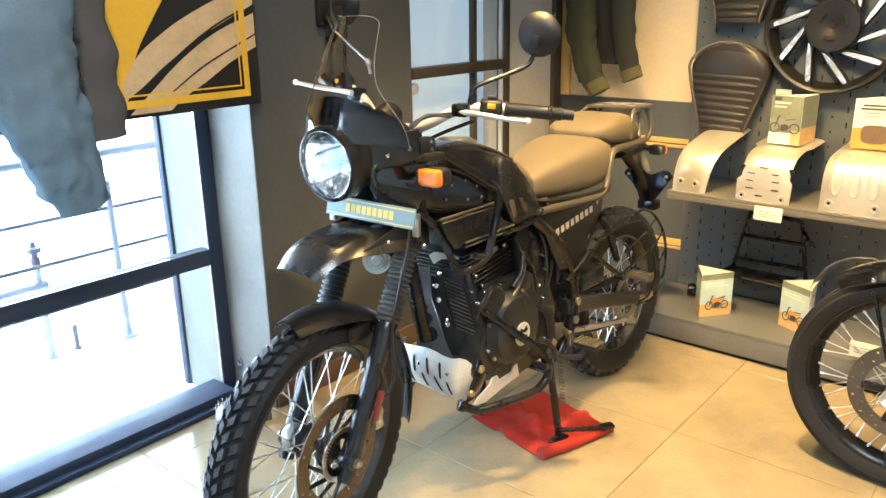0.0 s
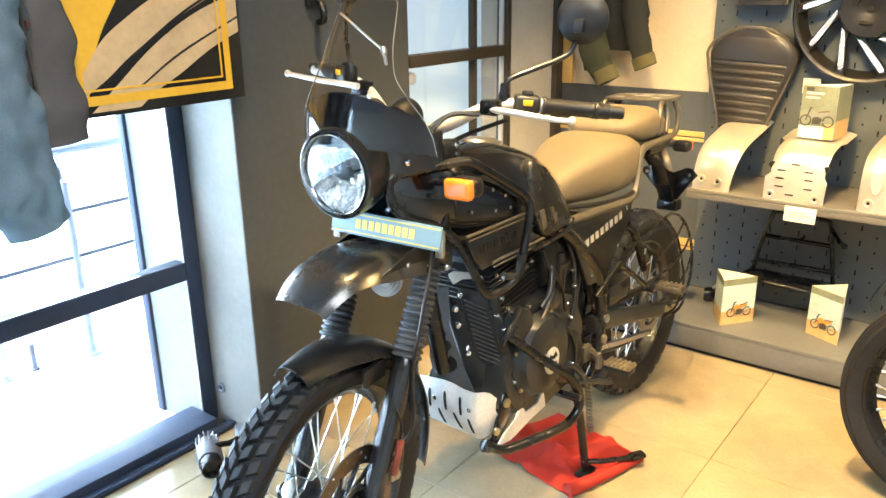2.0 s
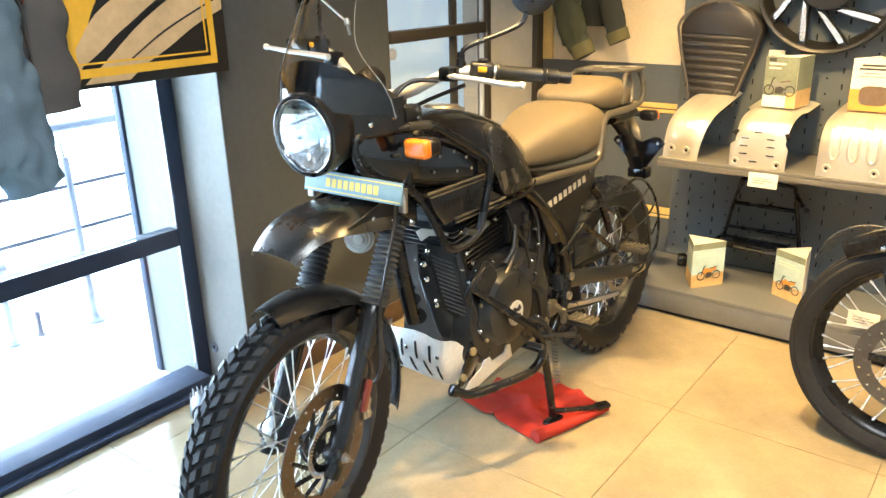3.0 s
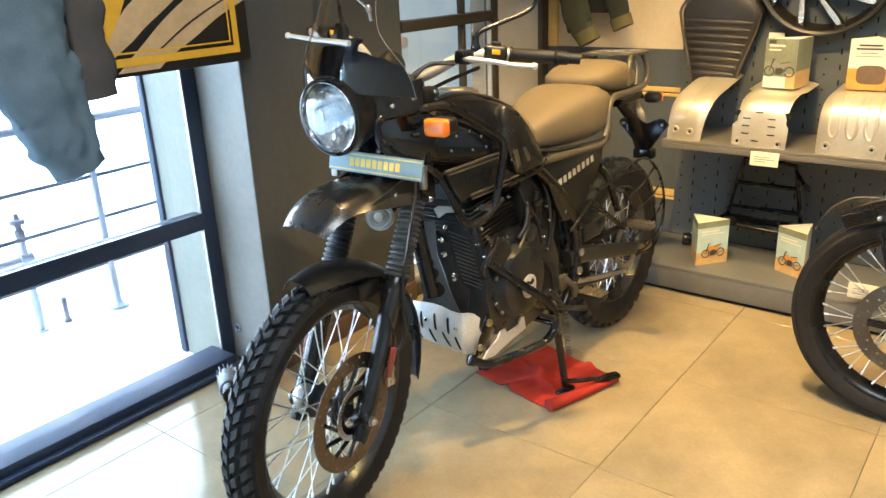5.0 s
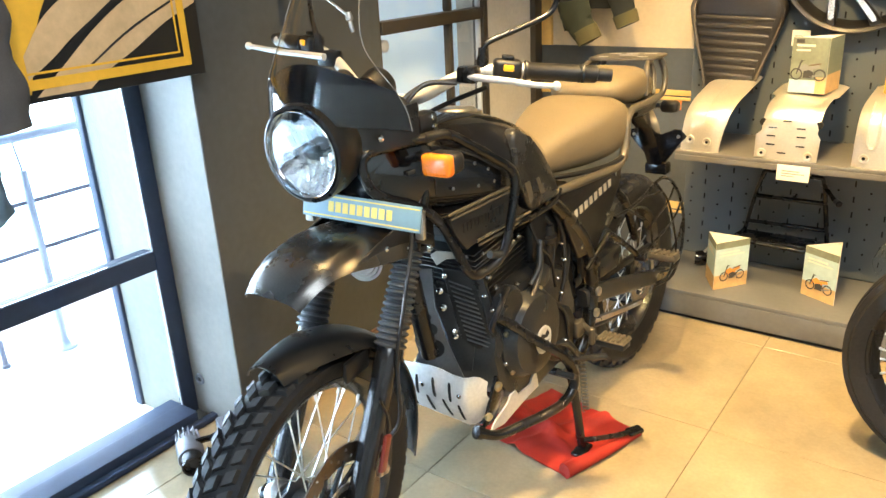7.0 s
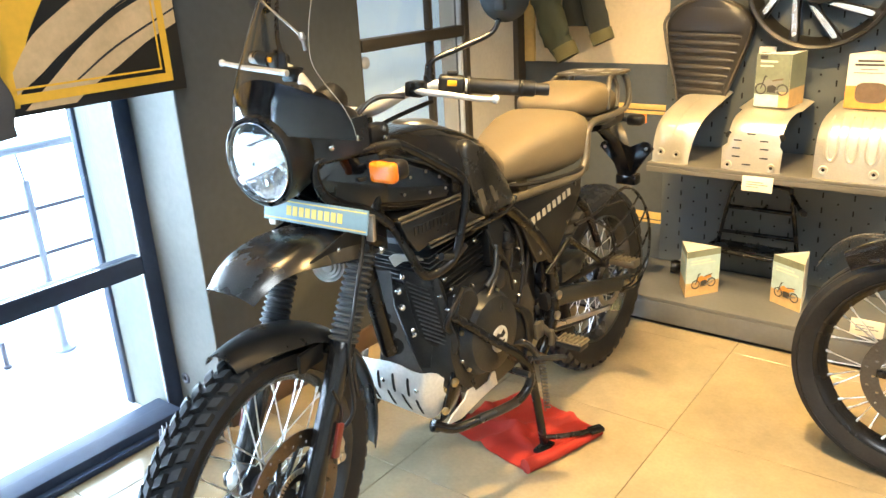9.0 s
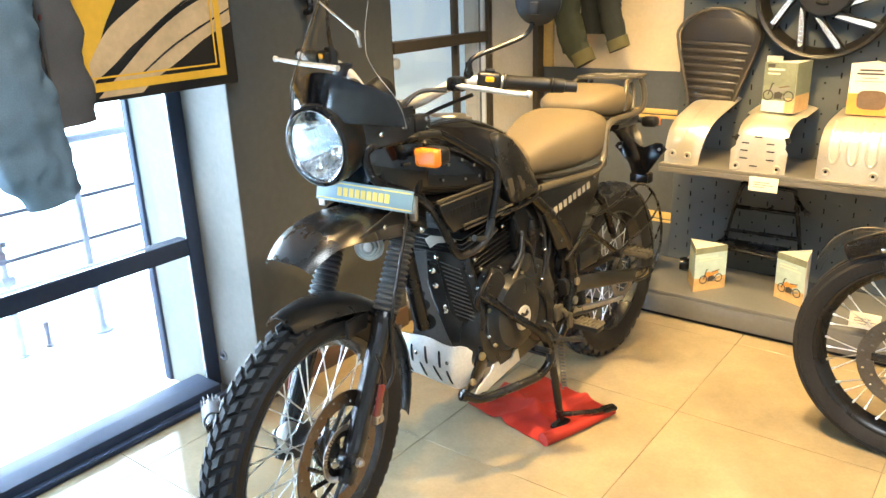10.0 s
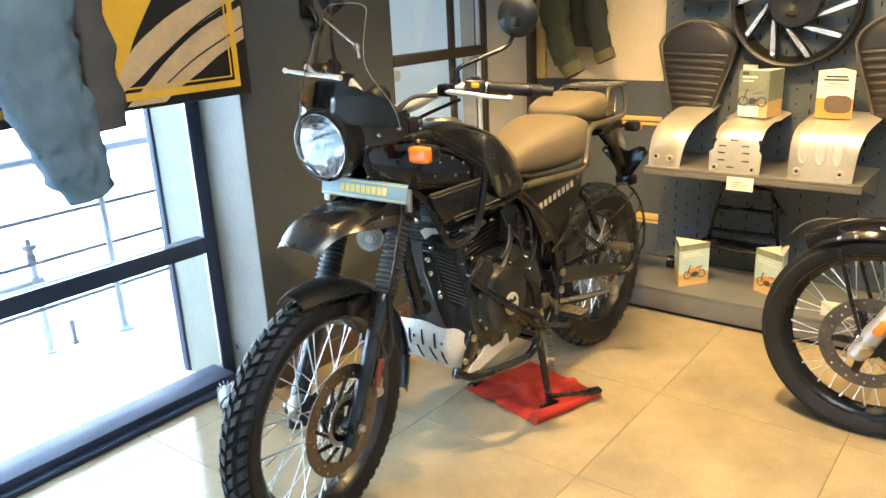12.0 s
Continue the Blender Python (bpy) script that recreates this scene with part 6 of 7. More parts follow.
def guard_plate(label, x0, x1, x0b, x1b, tall, deep, extras, bend=True, notched=False):
    t = thing("skid_plate", label, "skid plate", group="skid plates on the shelf")
    if bend:
        prof = curve_points([(0, 3.592, 0.6405), (0, 3.589, 0.70), (0, 3.590, 0.76), (0, 3.600, tall - 0.045), (0, 3.628, tall - 0.016), (0, 3.68, tall), (0, 3.78, tall + 0.010), (0, deep, tall + 0.018)], 4)
    else:
        prof = curve_points([(0, 3.592, 0.6405), (0, 3.590, 0.70), (0, 3.596, 0.745), (0, 3.616, 0.785), (0, 3.668, 0.818), (0, 3.76, 0.842), (0, deep, 0.872)], 4)
    bm = bmesh.new()
    rows = []
    k = len(prof) - 1
    for i, p in enumerate(prof):
        u = i / k
        a, b = x0 + (x0b - x0) * u, x1 + (x1b - x1) * u
        if notched and 0.22 < u < 0.8:
            a, b = a + 0.018, b - 0.012
        rows.append([(a + (b - a) * v, p.y + 0.010 * abs(2 * v - 1) ** 5, p.z - 0.012 * abs(2 * v - 1) ** 5) for v in [j / 12 for j in range(13)]])
    sheet(bm, rows, 0.0035)
    body = part("sheet", bm, M_BRUSHED, t)
    if not bend:
        bm = bmesh.new()
        tube(bm, [(r[6][0], r[6][1] - 0.001, r[6][2] + 0.001) for r in rows[8:-1]], 0.0045, 8, 1)
        part("pressed_ridge", bm, M_BRUSHED, body)
    if notched:
        for r, j in ((rows[10], 0), (rows[10], 12)):
            bm = bmesh.new()
            lathe(bm, Vector(r[j]) + Vector((0, -0.006, 0)), (0, 1, 0), [(0, 0.012), (0.010, 0.012)], 16)
            part("edge_notch", bm, M_HOLE, body)
    for kind, x, z in extras:
        y = 3.5848 if z < 0.74 else 3.5862
        bm = bmesh.new()
        if kind == "hole":
            ring_lathe(bm, (x, y + 0.002, z), (0, -1, 0), [(0, 0.0155), (0.005, 0.0135), (0.003, 0.007), (0, 0.007)], 20)
            part("dimple", bm, M_BRUSHED, body)
            bm = bmesh.new()
            lathe(bm, (x, y - 0.0005, z), (0, -1, 0), [(0, 0.0055), (0.0012, 0.0055)], 12)
            part("screw_hole", bm, M_HOLE, body)
        elif kind == "slot":
            box(bm, (x - 0.014, y - 0.0012, z - 0.0022), (x + 0.014, y + 0.002, z + 0.0022), 0.001)
            part("slot", bm, M_HOLE, body)
        else:
            pts = [(x - 0.017, 3.660, tall - 0.001), (x - 0.017, 3.613, tall - 0.027), (x - 0.017, 3.592, tall - 0.065), (x - 0.017, 3.5855, 0.735), (x - 0.010, 3.5855, 0.712), (x, 3.5855, 0.705), (x + 0.010, 3.5855, 0.712), (x + 0.017, 3.5855, 0.735), (x + 0.017, 3.592, tall - 0.065), (x + 0.017, 3.613, tall - 0.027), (x + 0.017, 3.660, tall - 0.001)]
            tube(bm, pts, 0.0060, 8)
            part("pressed_ridge", bm, M_BRUSHED, body)
    return t


guard_plate("silver curved skid plate with two bolt dimples on the shelf", -1.152, -1.018, -1.135, -0.965, 0.845, 3.915, [("hole", -1.115, 0.683), ("hole", -1.055, 0.678)], False)
guard_plate("slotted silver skid plate with a price tag below", -0.890, -0.690, -0.885, -0.665, 0.835, 3.90,
            [("hole", -0.865, 0.66), ("hole", -0.715, 0.66), ("slot", -0.79, 0.775), ("slot", -0.835, 0.75), ("slot", -0.745, 0.752), ("slot", -0.838, 0.722), ("slot", -0.742, 0.724), ("slot", -0.838, 0.692), ("slot", -0.742, 0.692), ("slot", -0.80, 0.665)], notched=True)
guard_plate("silver skid plate with three pressed ridges", -0.582, -0.356, -0.575, -0.315, 0.842, 3.90, [("hole", -0.548, 0.672), ("hole", -0.396, 0.672), ("ridge", -0.530, 0), ("ridge", -0.469, 0), ("ridge", -0.408, 0)])


def price_tag(at, w, h, turn=0):
    t = thing("price_tag", "small white printed price tag", "tag", at, "price tags")
    bm = bmesh.new()
    box(bm, (-w / 2, -0.001, -h / 2), (w / 2, 0.001, h / 2), 0.0005)
    part("card", bm, M_CARD, t)
    for i, (a, b) in enumerate(((-0.35, 0.2), (-0.35, 0.35), (-0.35, 0.05))):
        bm = bmesh.new()
        z = h * (0.12 - 0.16 * i)
        box(bm, (w * a, -0.0016, z - 0.0018), (w * b, -0.0011, z + 0.0018))
        part("text_bar", bm, M_PRINTGREY, t)
    return t


price_tag(pose(-0.752, 3.570, 0.602, -6), 0.105, 0.054)
price_tag(pose(-0.842, 3.90, 1.012, 0, 0, 4), 0.06, 0.055)
price_tag(pose(-0.34, 3.49, 0.175, 0, 0, 0), 0.10, 0.06)


def tri_card(label, a, b, c, z0, h, scheme):
    """A three-sided folded display card; the face a-b looks out."""
    t = thing("display_card", label, "display card", group="folded display cards")
    a, b, c = (Vector((*p, 0)) for p in (a, b, c))
    bm = bmesh.new()
    for p, q in ((a, b), (b, c), (c, a)):
        d = (q - p).normalized()
        n = Vector((d.y, -d.x, 0))
        vs = [bm.verts.new(p + Vector((0, 0, z0))), bm.verts.new(q + Vector((0, 0, z0))), bm.verts.new(q + Vector((0, 0, z0 + h))), bm.verts.new(p + Vector((0, 0, z0 + h)))]
        ws = [bm.verts.new(v.co - n * 0.002) for v in vs]
        bm.faces.new(vs)
        bm.faces.new(ws)
        for i in range(4):
            bm.faces.new((vs[i], vs[(i + 1) % 4], ws[(i + 1) % 4], ws[i]))
    part("folded_card", bm, M_CARD, t, "", 0)
    bm = bmesh.new()
    k = (a + b + c) / 3
    inner = [k + (p - k) * 0.93 + Vector((0, 0, z0 + h - 0.012)) for p in (a, b, c)]
    lo = [bm.verts.new(p) for p in inner]
    hi = [bm.verts.new(p + Vector((0, 0, 0.002))) for p in inner]
    bm.faces.new(lo)
    bm.faces.new(hi)
    for i in range(3):
        bm.faces.new((lo[i], lo[(i + 1) % 3], hi[(i + 1) % 3], hi[i]))
    part("inner_flap", bm, M_CARD, t, "", 0)

    def print_on(p, q, rects):
        d = (q - p).normalized()
        n = Vector((d.y, -d.x, 0))
        L = (q - p).length
        for name, u0, u1, v0, v1, m, lift in rects:
            bm = bmesh.new()
            prism(bm, [(u0 * L, z0 + v0 * h), (u1 * L, z0 + v0 * h), (u1 * L, z0 + v1 * h), (u0 * L, z0 + v1 * h)], p + n * (0.001 + lift), d, (0, 0, 1), 0.0006)
            part(name, bm, m, t, "", 0)

    def little_bike(p, q, u, v, size, body):
        d = (q - p).normalized()
        n = Vector((d.y, -d.x, 0))
        o = p + d * (u * (q - p).length) + Vector((0, 0, z0 + v * h)) + n * 0.0030
        for s in (-1, 1):
            bm = bmesh.new()
            ring_lathe(bm, o + d * (s * size * 0.34), n, [(0, size * 0.14), (0.0006, size * 0.14), (0.0006, size * 0.18), (0, size * 0.18)], 18)
            part("printed_wheel", bm, M_PRINT, t)
        bm = bmesh.new()
        pts = [(-0.36, 0.02), (-0.22, 0.26), (-0.10, 0.32), (0.02, 0.24), (0.30, 0.30), (0.34, 0.22), (0.14, 0.16), (0.14, -0.06), (-0.10, -0.08), (-0.16, 0.10)]
        prism(bm, [(x * size, y * size) for x, y in pts], o, d, (0, 0, 1), 0.0008)
        part("printed_shape", bm, body, t, "", 0)
        for name, pts, m in (("printed_engine", [(-0.14, -0.10), (0.12, -0.10), (0.16, 0.08), (0.02, 0.14), (-0.13, 0.10)], M_PRINT),
                             ("printed_seat", [(0.00, 0.25), (0.32, 0.31), (0.38, 0.35), (0.30, 0.35), (0.04, 0.30)], M_CARDBROWN),
                             ("printed_fork", [(-0.36, 0.00), (-0.33, 0.00), (-0.20, 0.38), (-0.12, 0.42), (-0.24, 0.42)], M_PRINT),
                             ("printed_exhaust", [(0.05, -0.10), (0.42, 0.02), (0.42, 0.06), (0.05, -0.05)], M_PRINTGREY)):
            bm = bmesh.new()
            prism(bm, [(x * size, y * size) for x, y in pts], o + n * 0.0009, d, (0, 0, 1), 0.0006)
            part(name, bm, m, t, "", 0)

    if scheme == "blue":
        for p, q in ((a, b), (c, a)):
            print_on(p, q, [("printed_sky", 0.0, 1.0, 0.30, 0.86, M_CARDBLUE, 0), ("printed_ground", 0.0, 1.0, 0.0, 0.30, M_CARDTAN, 0), ("printed_band", 0.0, 1.0, 0.86, 1.0, M_CARDGREEN, 0),
                            ("text_bar", 0.12, 0.7, 0.76, 0.79, M_CARD, 0.0008), ("text_bar", 0.12, 0.85, 0.70, 0.725, M_CARD, 0.0008)])
        little_bike(a, b, 0.52, 0.26, 0.105, M_CARDORANGE)
    elif scheme == "green":
        print_on(a, b, [("printed_field", 0.0, 1.0, 0.0, 1.0, M_CARDGREEN, 0), ("printed_mist", 0.0, 1.0, 0.0, 0.24, M_CARDBLUE, 0.0008), ("printed_corner", 0.72, 1.0, 0.0, 0.3, M_CARDTAN, 0.0014),
                        ("text_bar", 0.12, 0.62, 0.84, 0.88, M_CARD, 0.0008), ("text_bar", 0.12, 0.5, 0.76, 0.79, M_CARD, 0.0008), ("printed_badge", 0.1, 0.32, 0.90, 0.97, M_PRINT, 0.0008)])
        print_on(b, c, [("printed_corner", 0.0, 1.0, 0.0, 0.35, M_CARDTAN, 0), ("printed_field", 0.0, 1.0, 0.35, 1.0, M_CARDGREEN, 0)])
        little_bike(a, b, 0.5, 0.34, 0.112, M_PRINTGREY)
    else:
        print_on(a, b, [("printed_sunset", 0.0, 1.0, 0.0, 0.42, M_CARDORANGE, 0), ("text_bar", 0.22, 0.8, 0.86, 0.895, M_PRINT, 0.0008), ("text_bar", 0.16, 0.84, 0.79, 0.825, M_PRINT, 0.0008),
                        ("text_bar", 0.3, 0.7, 0.715, 0.735, M_PRINTGREY, 0.0008), ("text_bar", 0.15, 0.85, 0.655, 0.67, M_PRINTGREY, 0.0008)])
        bm = bmesh.new()
        roll = [(q.x, q.z) for q in oval(((b - a).length * 0.60, 0, z0 + 0.30 * h), (1, 0, 0), (0, 0, 1), 0.048, 0.034, 24, 3.6)]
        way = (b - a).normalized()
        prism(bm, roll, a + Vector((way.y, -way.x, 0)) * 0.0022, way, (0, 0, 1), 0.0006)
        part("printed_bag", bm, M_CARDBROWN, t, "", 0)
    return t


tri_card("folded card with a blue sky and orange motorcycle picture", (-0.985, 3.572), (-0.897, 3.690), (-1.050, 3.690), 0.116, 0.188, "blue")
tri_card("folded card with a blue sky and orange motorcycle picture", (-0.702, 3.700), (-0.580, 3.640), (-0.598, 3.790), 0.116, 0.190, "blue")
tri_card("folded olive-green card with a grey motorcycle picture", (-0.828, 3.72), (-0.708, 3.705), (-0.690, 3.84), 0.850, 0.185, "green")
tri_card("folded cream card with an orange luggage picture", (-0.535, 3.73), (-0.405, 3.73), (-0.47, 3.84), 0.858, 0.180, "bag")


def wall_seat(label, cx, z0, turn=0.0):
    """A pleated touring seat hung upright: wide rounded top, narrow foot."""
    t = thing("pleated_saddle", label, "saddle", pose(cx, 3.9245, z0, 0, turn, 0) @ Matrix.Diagonal((1.09, 1.0, 1.09, 1)), "seats on the panel")
    def half(z):
        u = min(1, max(0, z / 0.37))
        w = 0.082 + 0.075 * (u ** 1.6 * (3 - 2 * u) if u < 1 else 1)
        if z > 0.28:
            w *= math.sqrt(max(0.02, 1 - ((z - 0.28) / 0.095) ** 2)) * 0.75 + 0.25 * (1 - (z - 0.28) / 0.1)
        return max(0.02, w)
    bm = bmesh.new()
    secs = []
    for i in range(19):
        z = 0.37 * i / 18
        secs.append(oval((0.012 * (z / 0.37), -0.042, z), (1, 0, 0), (0, 1, 0), half(z), 0.041, 22, 4))
    loft(bm, secs)
    part("seat_base", bm, M_LEATHER, t)
    for i in range(9):
        z = 0.012 + i * 0.0275
        w = half(z + 0.013) * 0.88
        bm = bmesh.new()
        secs = []
        for k in range(9):
            u = -1 + k / 4
            secs.append(oval((u * w, -0.073 + 0.010 * u ** 4, z + 0.0135), (0, 1, 0), (0, 0, 1), 0.016, 0.0132 * (1 - 0.25 * abs(u) ** 6), 12, 2.2))
        loft(bm, secs)
        part("pleat", bm, M_LEATHER, t)
    bm = bmesh.new()
    secs = []
    for i in range(9):
        z = 0.262 + 0.098 * i / 8
        u = i / 8
        secs.append(oval((0.006, -0.068, z), (1, 0, 0), (0, 1, 0), half(z) * 0.93, 0.022 * math.sqrt(max(0.05, 1 - u ** 3)), 20, 2.6))
    loft(bm, secs)
    part("back_pad", bm, M_LEATHER, t, "", 60)
    bm = bmesh.new()
    edge = []
    for i in range(17):
        z = 0.37 * i / 16
        edge.append((half(z) * 0.99, -0.062, z))
    edge = edge + [(-x, y, z) for x, y, z in reversed(edge)]
    tube(bm, edge, 0.006, 8, 2)
    part("piping", bm, M_STITCH, t)
    return t


wall_seat("black pleated leather touring seat hung upright on the panel", -1.076, 0.815, 2)
wall_seat("black pleated leather seat hung high on the panel", -1.045, 1.302)
wall_seat("brown-black pleated leather seat hung beside the alloy wheel", -0.262, 0.835, -3)

# alloy wheel
aw = thing("alloy_wheel", "black alloy wheel with machined silver spoke faces", "wheel", pose(-0.672, 3.885, 1.29))
bm = bmesh.new()
ring_lathe(bm, (0, 0.03, 0), (0, -1, 0), [(0, 0.225), (0.004, 0.248), (0.03, 0.252), (0.07, 0.255), (0.078, 0.250), (0.074, 0.240), (0.066, 0.236), (0.05, 0.226), (0.02, 0.215)], 64)
part("rim", bm, M_ALLOY, aw)
bm = bmesh.new()
ring_lathe(bm, (0, 0.03, 0), (0, -1, 0), [(0.066, 0.2375), (0.0705, 0.2375), (0.0705, 0.2395), (0.066, 0.2395)], 64)
part("pinstripe", bm, M_STITCH, aw)
bm = bmesh.new()
lathe(bm, (0, 0.035, 0), (0, -1, 0), [(0, 0.09), (0.06, 0.096), (0.085, 0.098), (0.092, 0.094), (0.093, 0.02), (0.088, 0.012)], 40)
part("hub", bm, M_ALLOY, aw)
for k in range(3):
    bm = bmesh.new()
    a0 = 2 * math.pi * k / 3 + 0.4
    tube(bm, [(0.05 * math.cos(a0 + d), -0.0585, 0.05 * math.sin(a0 + d)) for d in (-0.42, -0.2, 0, 0.2, 0.42)], 0.0075, 8)
    part("hub_slot", bm, M_HOLE, aw)
bm = bmesh.new()
lathe(bm, (0, -0.0575, 0), (0, -1, 0), [(0, 0.010), (0.002, 0.010)], 16)
part("axle_hole", bm, M_HOLE, aw)
for k in range(10):
    a0 = 2 * math.pi * k / 10 + 0.15
    def at(r, d, y):
        return Vector((r * math.cos(a0 + d), y, r * math.sin(a0 + d)))
    bm = bmesh.new()
    secs = []
    for r, d, w in ((0.088, -0.14, 0.024), (0.13, 0.16, 0.018), (0.175, 0.36, 0.016), (0.215, 0.445, 0.018), (0.238, 0.475, 0.022)):
        c = at(r, d, -0.018)
        tdir = Vector((-math.sin(a0 + d), 0, math.cos(a0 + d)))
        secs.append(oval(c, tdir, (0, 1, 0), w, 0.020, 12, 4))
    loft(bm, secs)
    sp = part("spoke", bm, M_ALLOY, aw)
    bm = bmesh.new()
    rows = []
    for r, d, w in ((0.106, -0.06, 0.007), (0.118, 0.08, 0.0095), (0.138, 0.21, 0.0105), (0.163, 0.32, 0.0108), (0.188, 0.395, 0.0108), (0.21, 0.44, 0.010), (0.222, 0.455, 0.007)):
        c = at(r, d, -0.0395)
        tdir = Vector((-math.sin(a0 + d), 0, math.cos(a0 + d)))
        rows.append([c - tdir * w, c, c + tdir * w])
    sheet(bm, rows, 0.0025)
    part("machined_face", bm, M_MACHINED, sp)

# luggage rack frame leaning on the panel
rk = thing("luggage_rack", "black tubular luggage rack leaning on the panel", "luggage rack")
for name, pts in (("rack_loop", [(-0.965, 3.88, 0.27), (-0.935, 3.86, 0.42), (-0.905, 3.84, 0.515), (-0.885, 3.84, 0.530), (-0.72, 3.84, 0.522), (-0.695, 3.84, 0.505), (-0.680, 3.86, 0.40), (-0.665, 3.89, 0.26)]),
                  ("side_arm", [(-0.695, 3.84, 0.50), (-0.655, 3.78, 0.475), (-0.63, 3.74, 0.47)]),
                  ("cross_bar", [(-0.935, 3.86, 0.42), (-0.684, 3.86, 0.42)]),
                  ("cross_bar", [(-0.955, 3.87, 0.31), (-0.672, 3.88, 0.31)]),
                  ("foot", [(-0.965, 3.88, 0.27), (-0.97, 3.80, 0.255), (-0.80, 3.78, 0.25), (-0.70, 3.80, 0.248), (-0.665, 3.89, 0.26)])):
    bm = bmesh.new()
    tube(bm, pts, 0.0085, 10)
    part(name, bm, M_TUBE, rk)
bm = bmesh.new()
lathe(bm, (-0.63, 3.74, 0.47), (0.5, -1, 0), [(0, 0.012), (0.03, 0.012), (0.034, 0.008)], 14)
part("end_cap", bm, M_PLASTIC, rk)
bm = bmesh.new()
box(bm, (-0.97, 3.80, 0.255), (-0.66, 3.90, 0.262), 0.002)
part("rack_plate", bm, M_TUBE, rk)
wf = thing("wall_bracket", "black wall bracket holding the luggage rack", "bracket")
bm = bmesh.new()
tube(bm, [(-0.80, 3.924, 0.42), (-0.80, 3.872, 0.415)], 0.007, 8)
part("arm", bm, M_TUBE, wf)

# small dark clamp lying on the plinth
cl = thing("handlebar_clamp", "small dark metal clamp lying on the plinth", "clamp", pose(-1.10, 3.80, 0.116))
bm = bmesh.new()
lathe(bm, (0, 0, 0.03), (1, 0.3, 0), [(-0.03, 0.028), (0.0, 0.030), (0.02, 0.020), (0.05, 0.018)], 16)
part("body", bm, M_TUBE, cl)
bm = bmesh.new()
tube(bm, [(0.0, 0, 0.05), (0.02, 0.01, 0.075), (0.05, 0.0, 0.08)], 0.006, 8)
part("lever", bm, M_STEEL, cl)


# ---- hanging clothes ----
def cloth(name, color, **k):
    return mat(name, color, 0.85, grain=0.14, scale=500, blotch=0.14, blotch_scale=9, bump=0.3, **k)


# Sleeve cloth made lighter and bluer to carry the window's veiling glare.
M_DENIM = cloth("slate_blue_cloth_with_glare", (0.112, 0.174, 0.232))
M_DARKCLOTH = cloth("black_brown_jacket_cloth", (0.085, 0.082, 0.085))
M_GREENCLOTH = cloth("olive_green_cloth", (0.026, 0.031, 0.017))
M_BLACKCLOTH = cloth("black_green_cloth", (0.014, 0.016, 0.013))
M_OLIVECUFF = cloth("mustard_olive_cuff", (0.085, 0.075, 0.030))


def folds(bm, amount, scale, seed):
    for v in bm.verts:
        n = noise.noise_vector(v.co * scale + Vector((seed, seed * 2, 0)))
        stretch = noise.noise(Vector((v.co.x * scale * 2.3, v.co.y * scale * 2.3, v.co.z * scale * 0.5)) + Vector((seed, 0, 0)))
        crease = math.sin((v.co.z * 1.7 + v.co.y * 2.4 + v.co.x + 0.25 * n.z) * scale * 2.1 + seed)
        v.co += Vector((1, 0.35, 0)) * (0.22 * amount * crease)
        v.co += n * amount * 0.5 + Vector((n.x, n.y, 0)) * amount * stretch


def sleeve(name, pts, r0, r1, material, parent, flat=0.7, seed=1, amount=0.012, side=(0, 1, 0), label=""):
    p = curve_points(pts, 14)
    bm = bmesh.new()
    secs = []
    for i, c in enumerate(p):
        d = (p[min(i + 1, len(p) - 1)] - p[max(i - 1, 0)]).normalized()
        a = Vector(side)
        a = (a - d * a.dot(d)).normalized()
        b = d.cross(a)
        u = i / (len(p) - 1)
        r = r0 + (r1 - r0) * u
        r *= 1 + 0.05 * math.sin(u * 23 + seed)
        secs.append(oval(c, a, b, r, r * flat, 40, 2.2))
    loft(bm, secs)
    folds(bm, amount, 16, seed)
    return part(name, bm, material, parent, label, 70)


jk = thing("riding_jacket", "dark slate-blue riding jacket hanging before the window", "jacket")
sleeve("sleeve", [(-1.66, 1.335, 1.75), (-1.655, 1.315, 1.45), (-1.65, 1.318, 1.22), (-1.65, 1.350, 1.08), (-1.65, 1.374, 1.00), (-1.65, 1.390, 0.945)], 0.122, 0.062, M_DENIM, jk, 0.6, 3, 0.020, label="slate-blue sleeve lit by the window")
sleeve("storm_cuff", [(-1.63, 1.25, 1.26), (-1.63, 1.258, 1.17), (-1.63, 1.272, 1.10), (-1.63, 1.28, 1.062)], 0.036, 0.012, M_DENIM, jk, 0.5, 5, 0.010)
sleeve("body", [(-1.74, 1.40, 1.80), (-1.74, 1.425, 1.45), (-1.74, 1.435, 1.25), (-1.74, 1.44, 1.085)], 0.13, 0.125, M_DARKCLOTH, jk, 0.32, 7, 0.007, label="black-brown jacket body")
bm = bmesh.new()
tube(bm, [(-1.70, 1.435, 1.50), (-1.695, 1.445, 1.35), (-1.695, 1.45, 1.20), (-1.70, 1.445, 1.09)], 0.004, 8)
part("zip", bm, M_PRINT, jk)
bm = bmesh.new()
box(bm, (-1.695, 1.449, 1.318), (-1.688, 1.456, 1.330), 0.002)
part("zip_pull", bm, M_REDREF, jk, "small red zip tag")

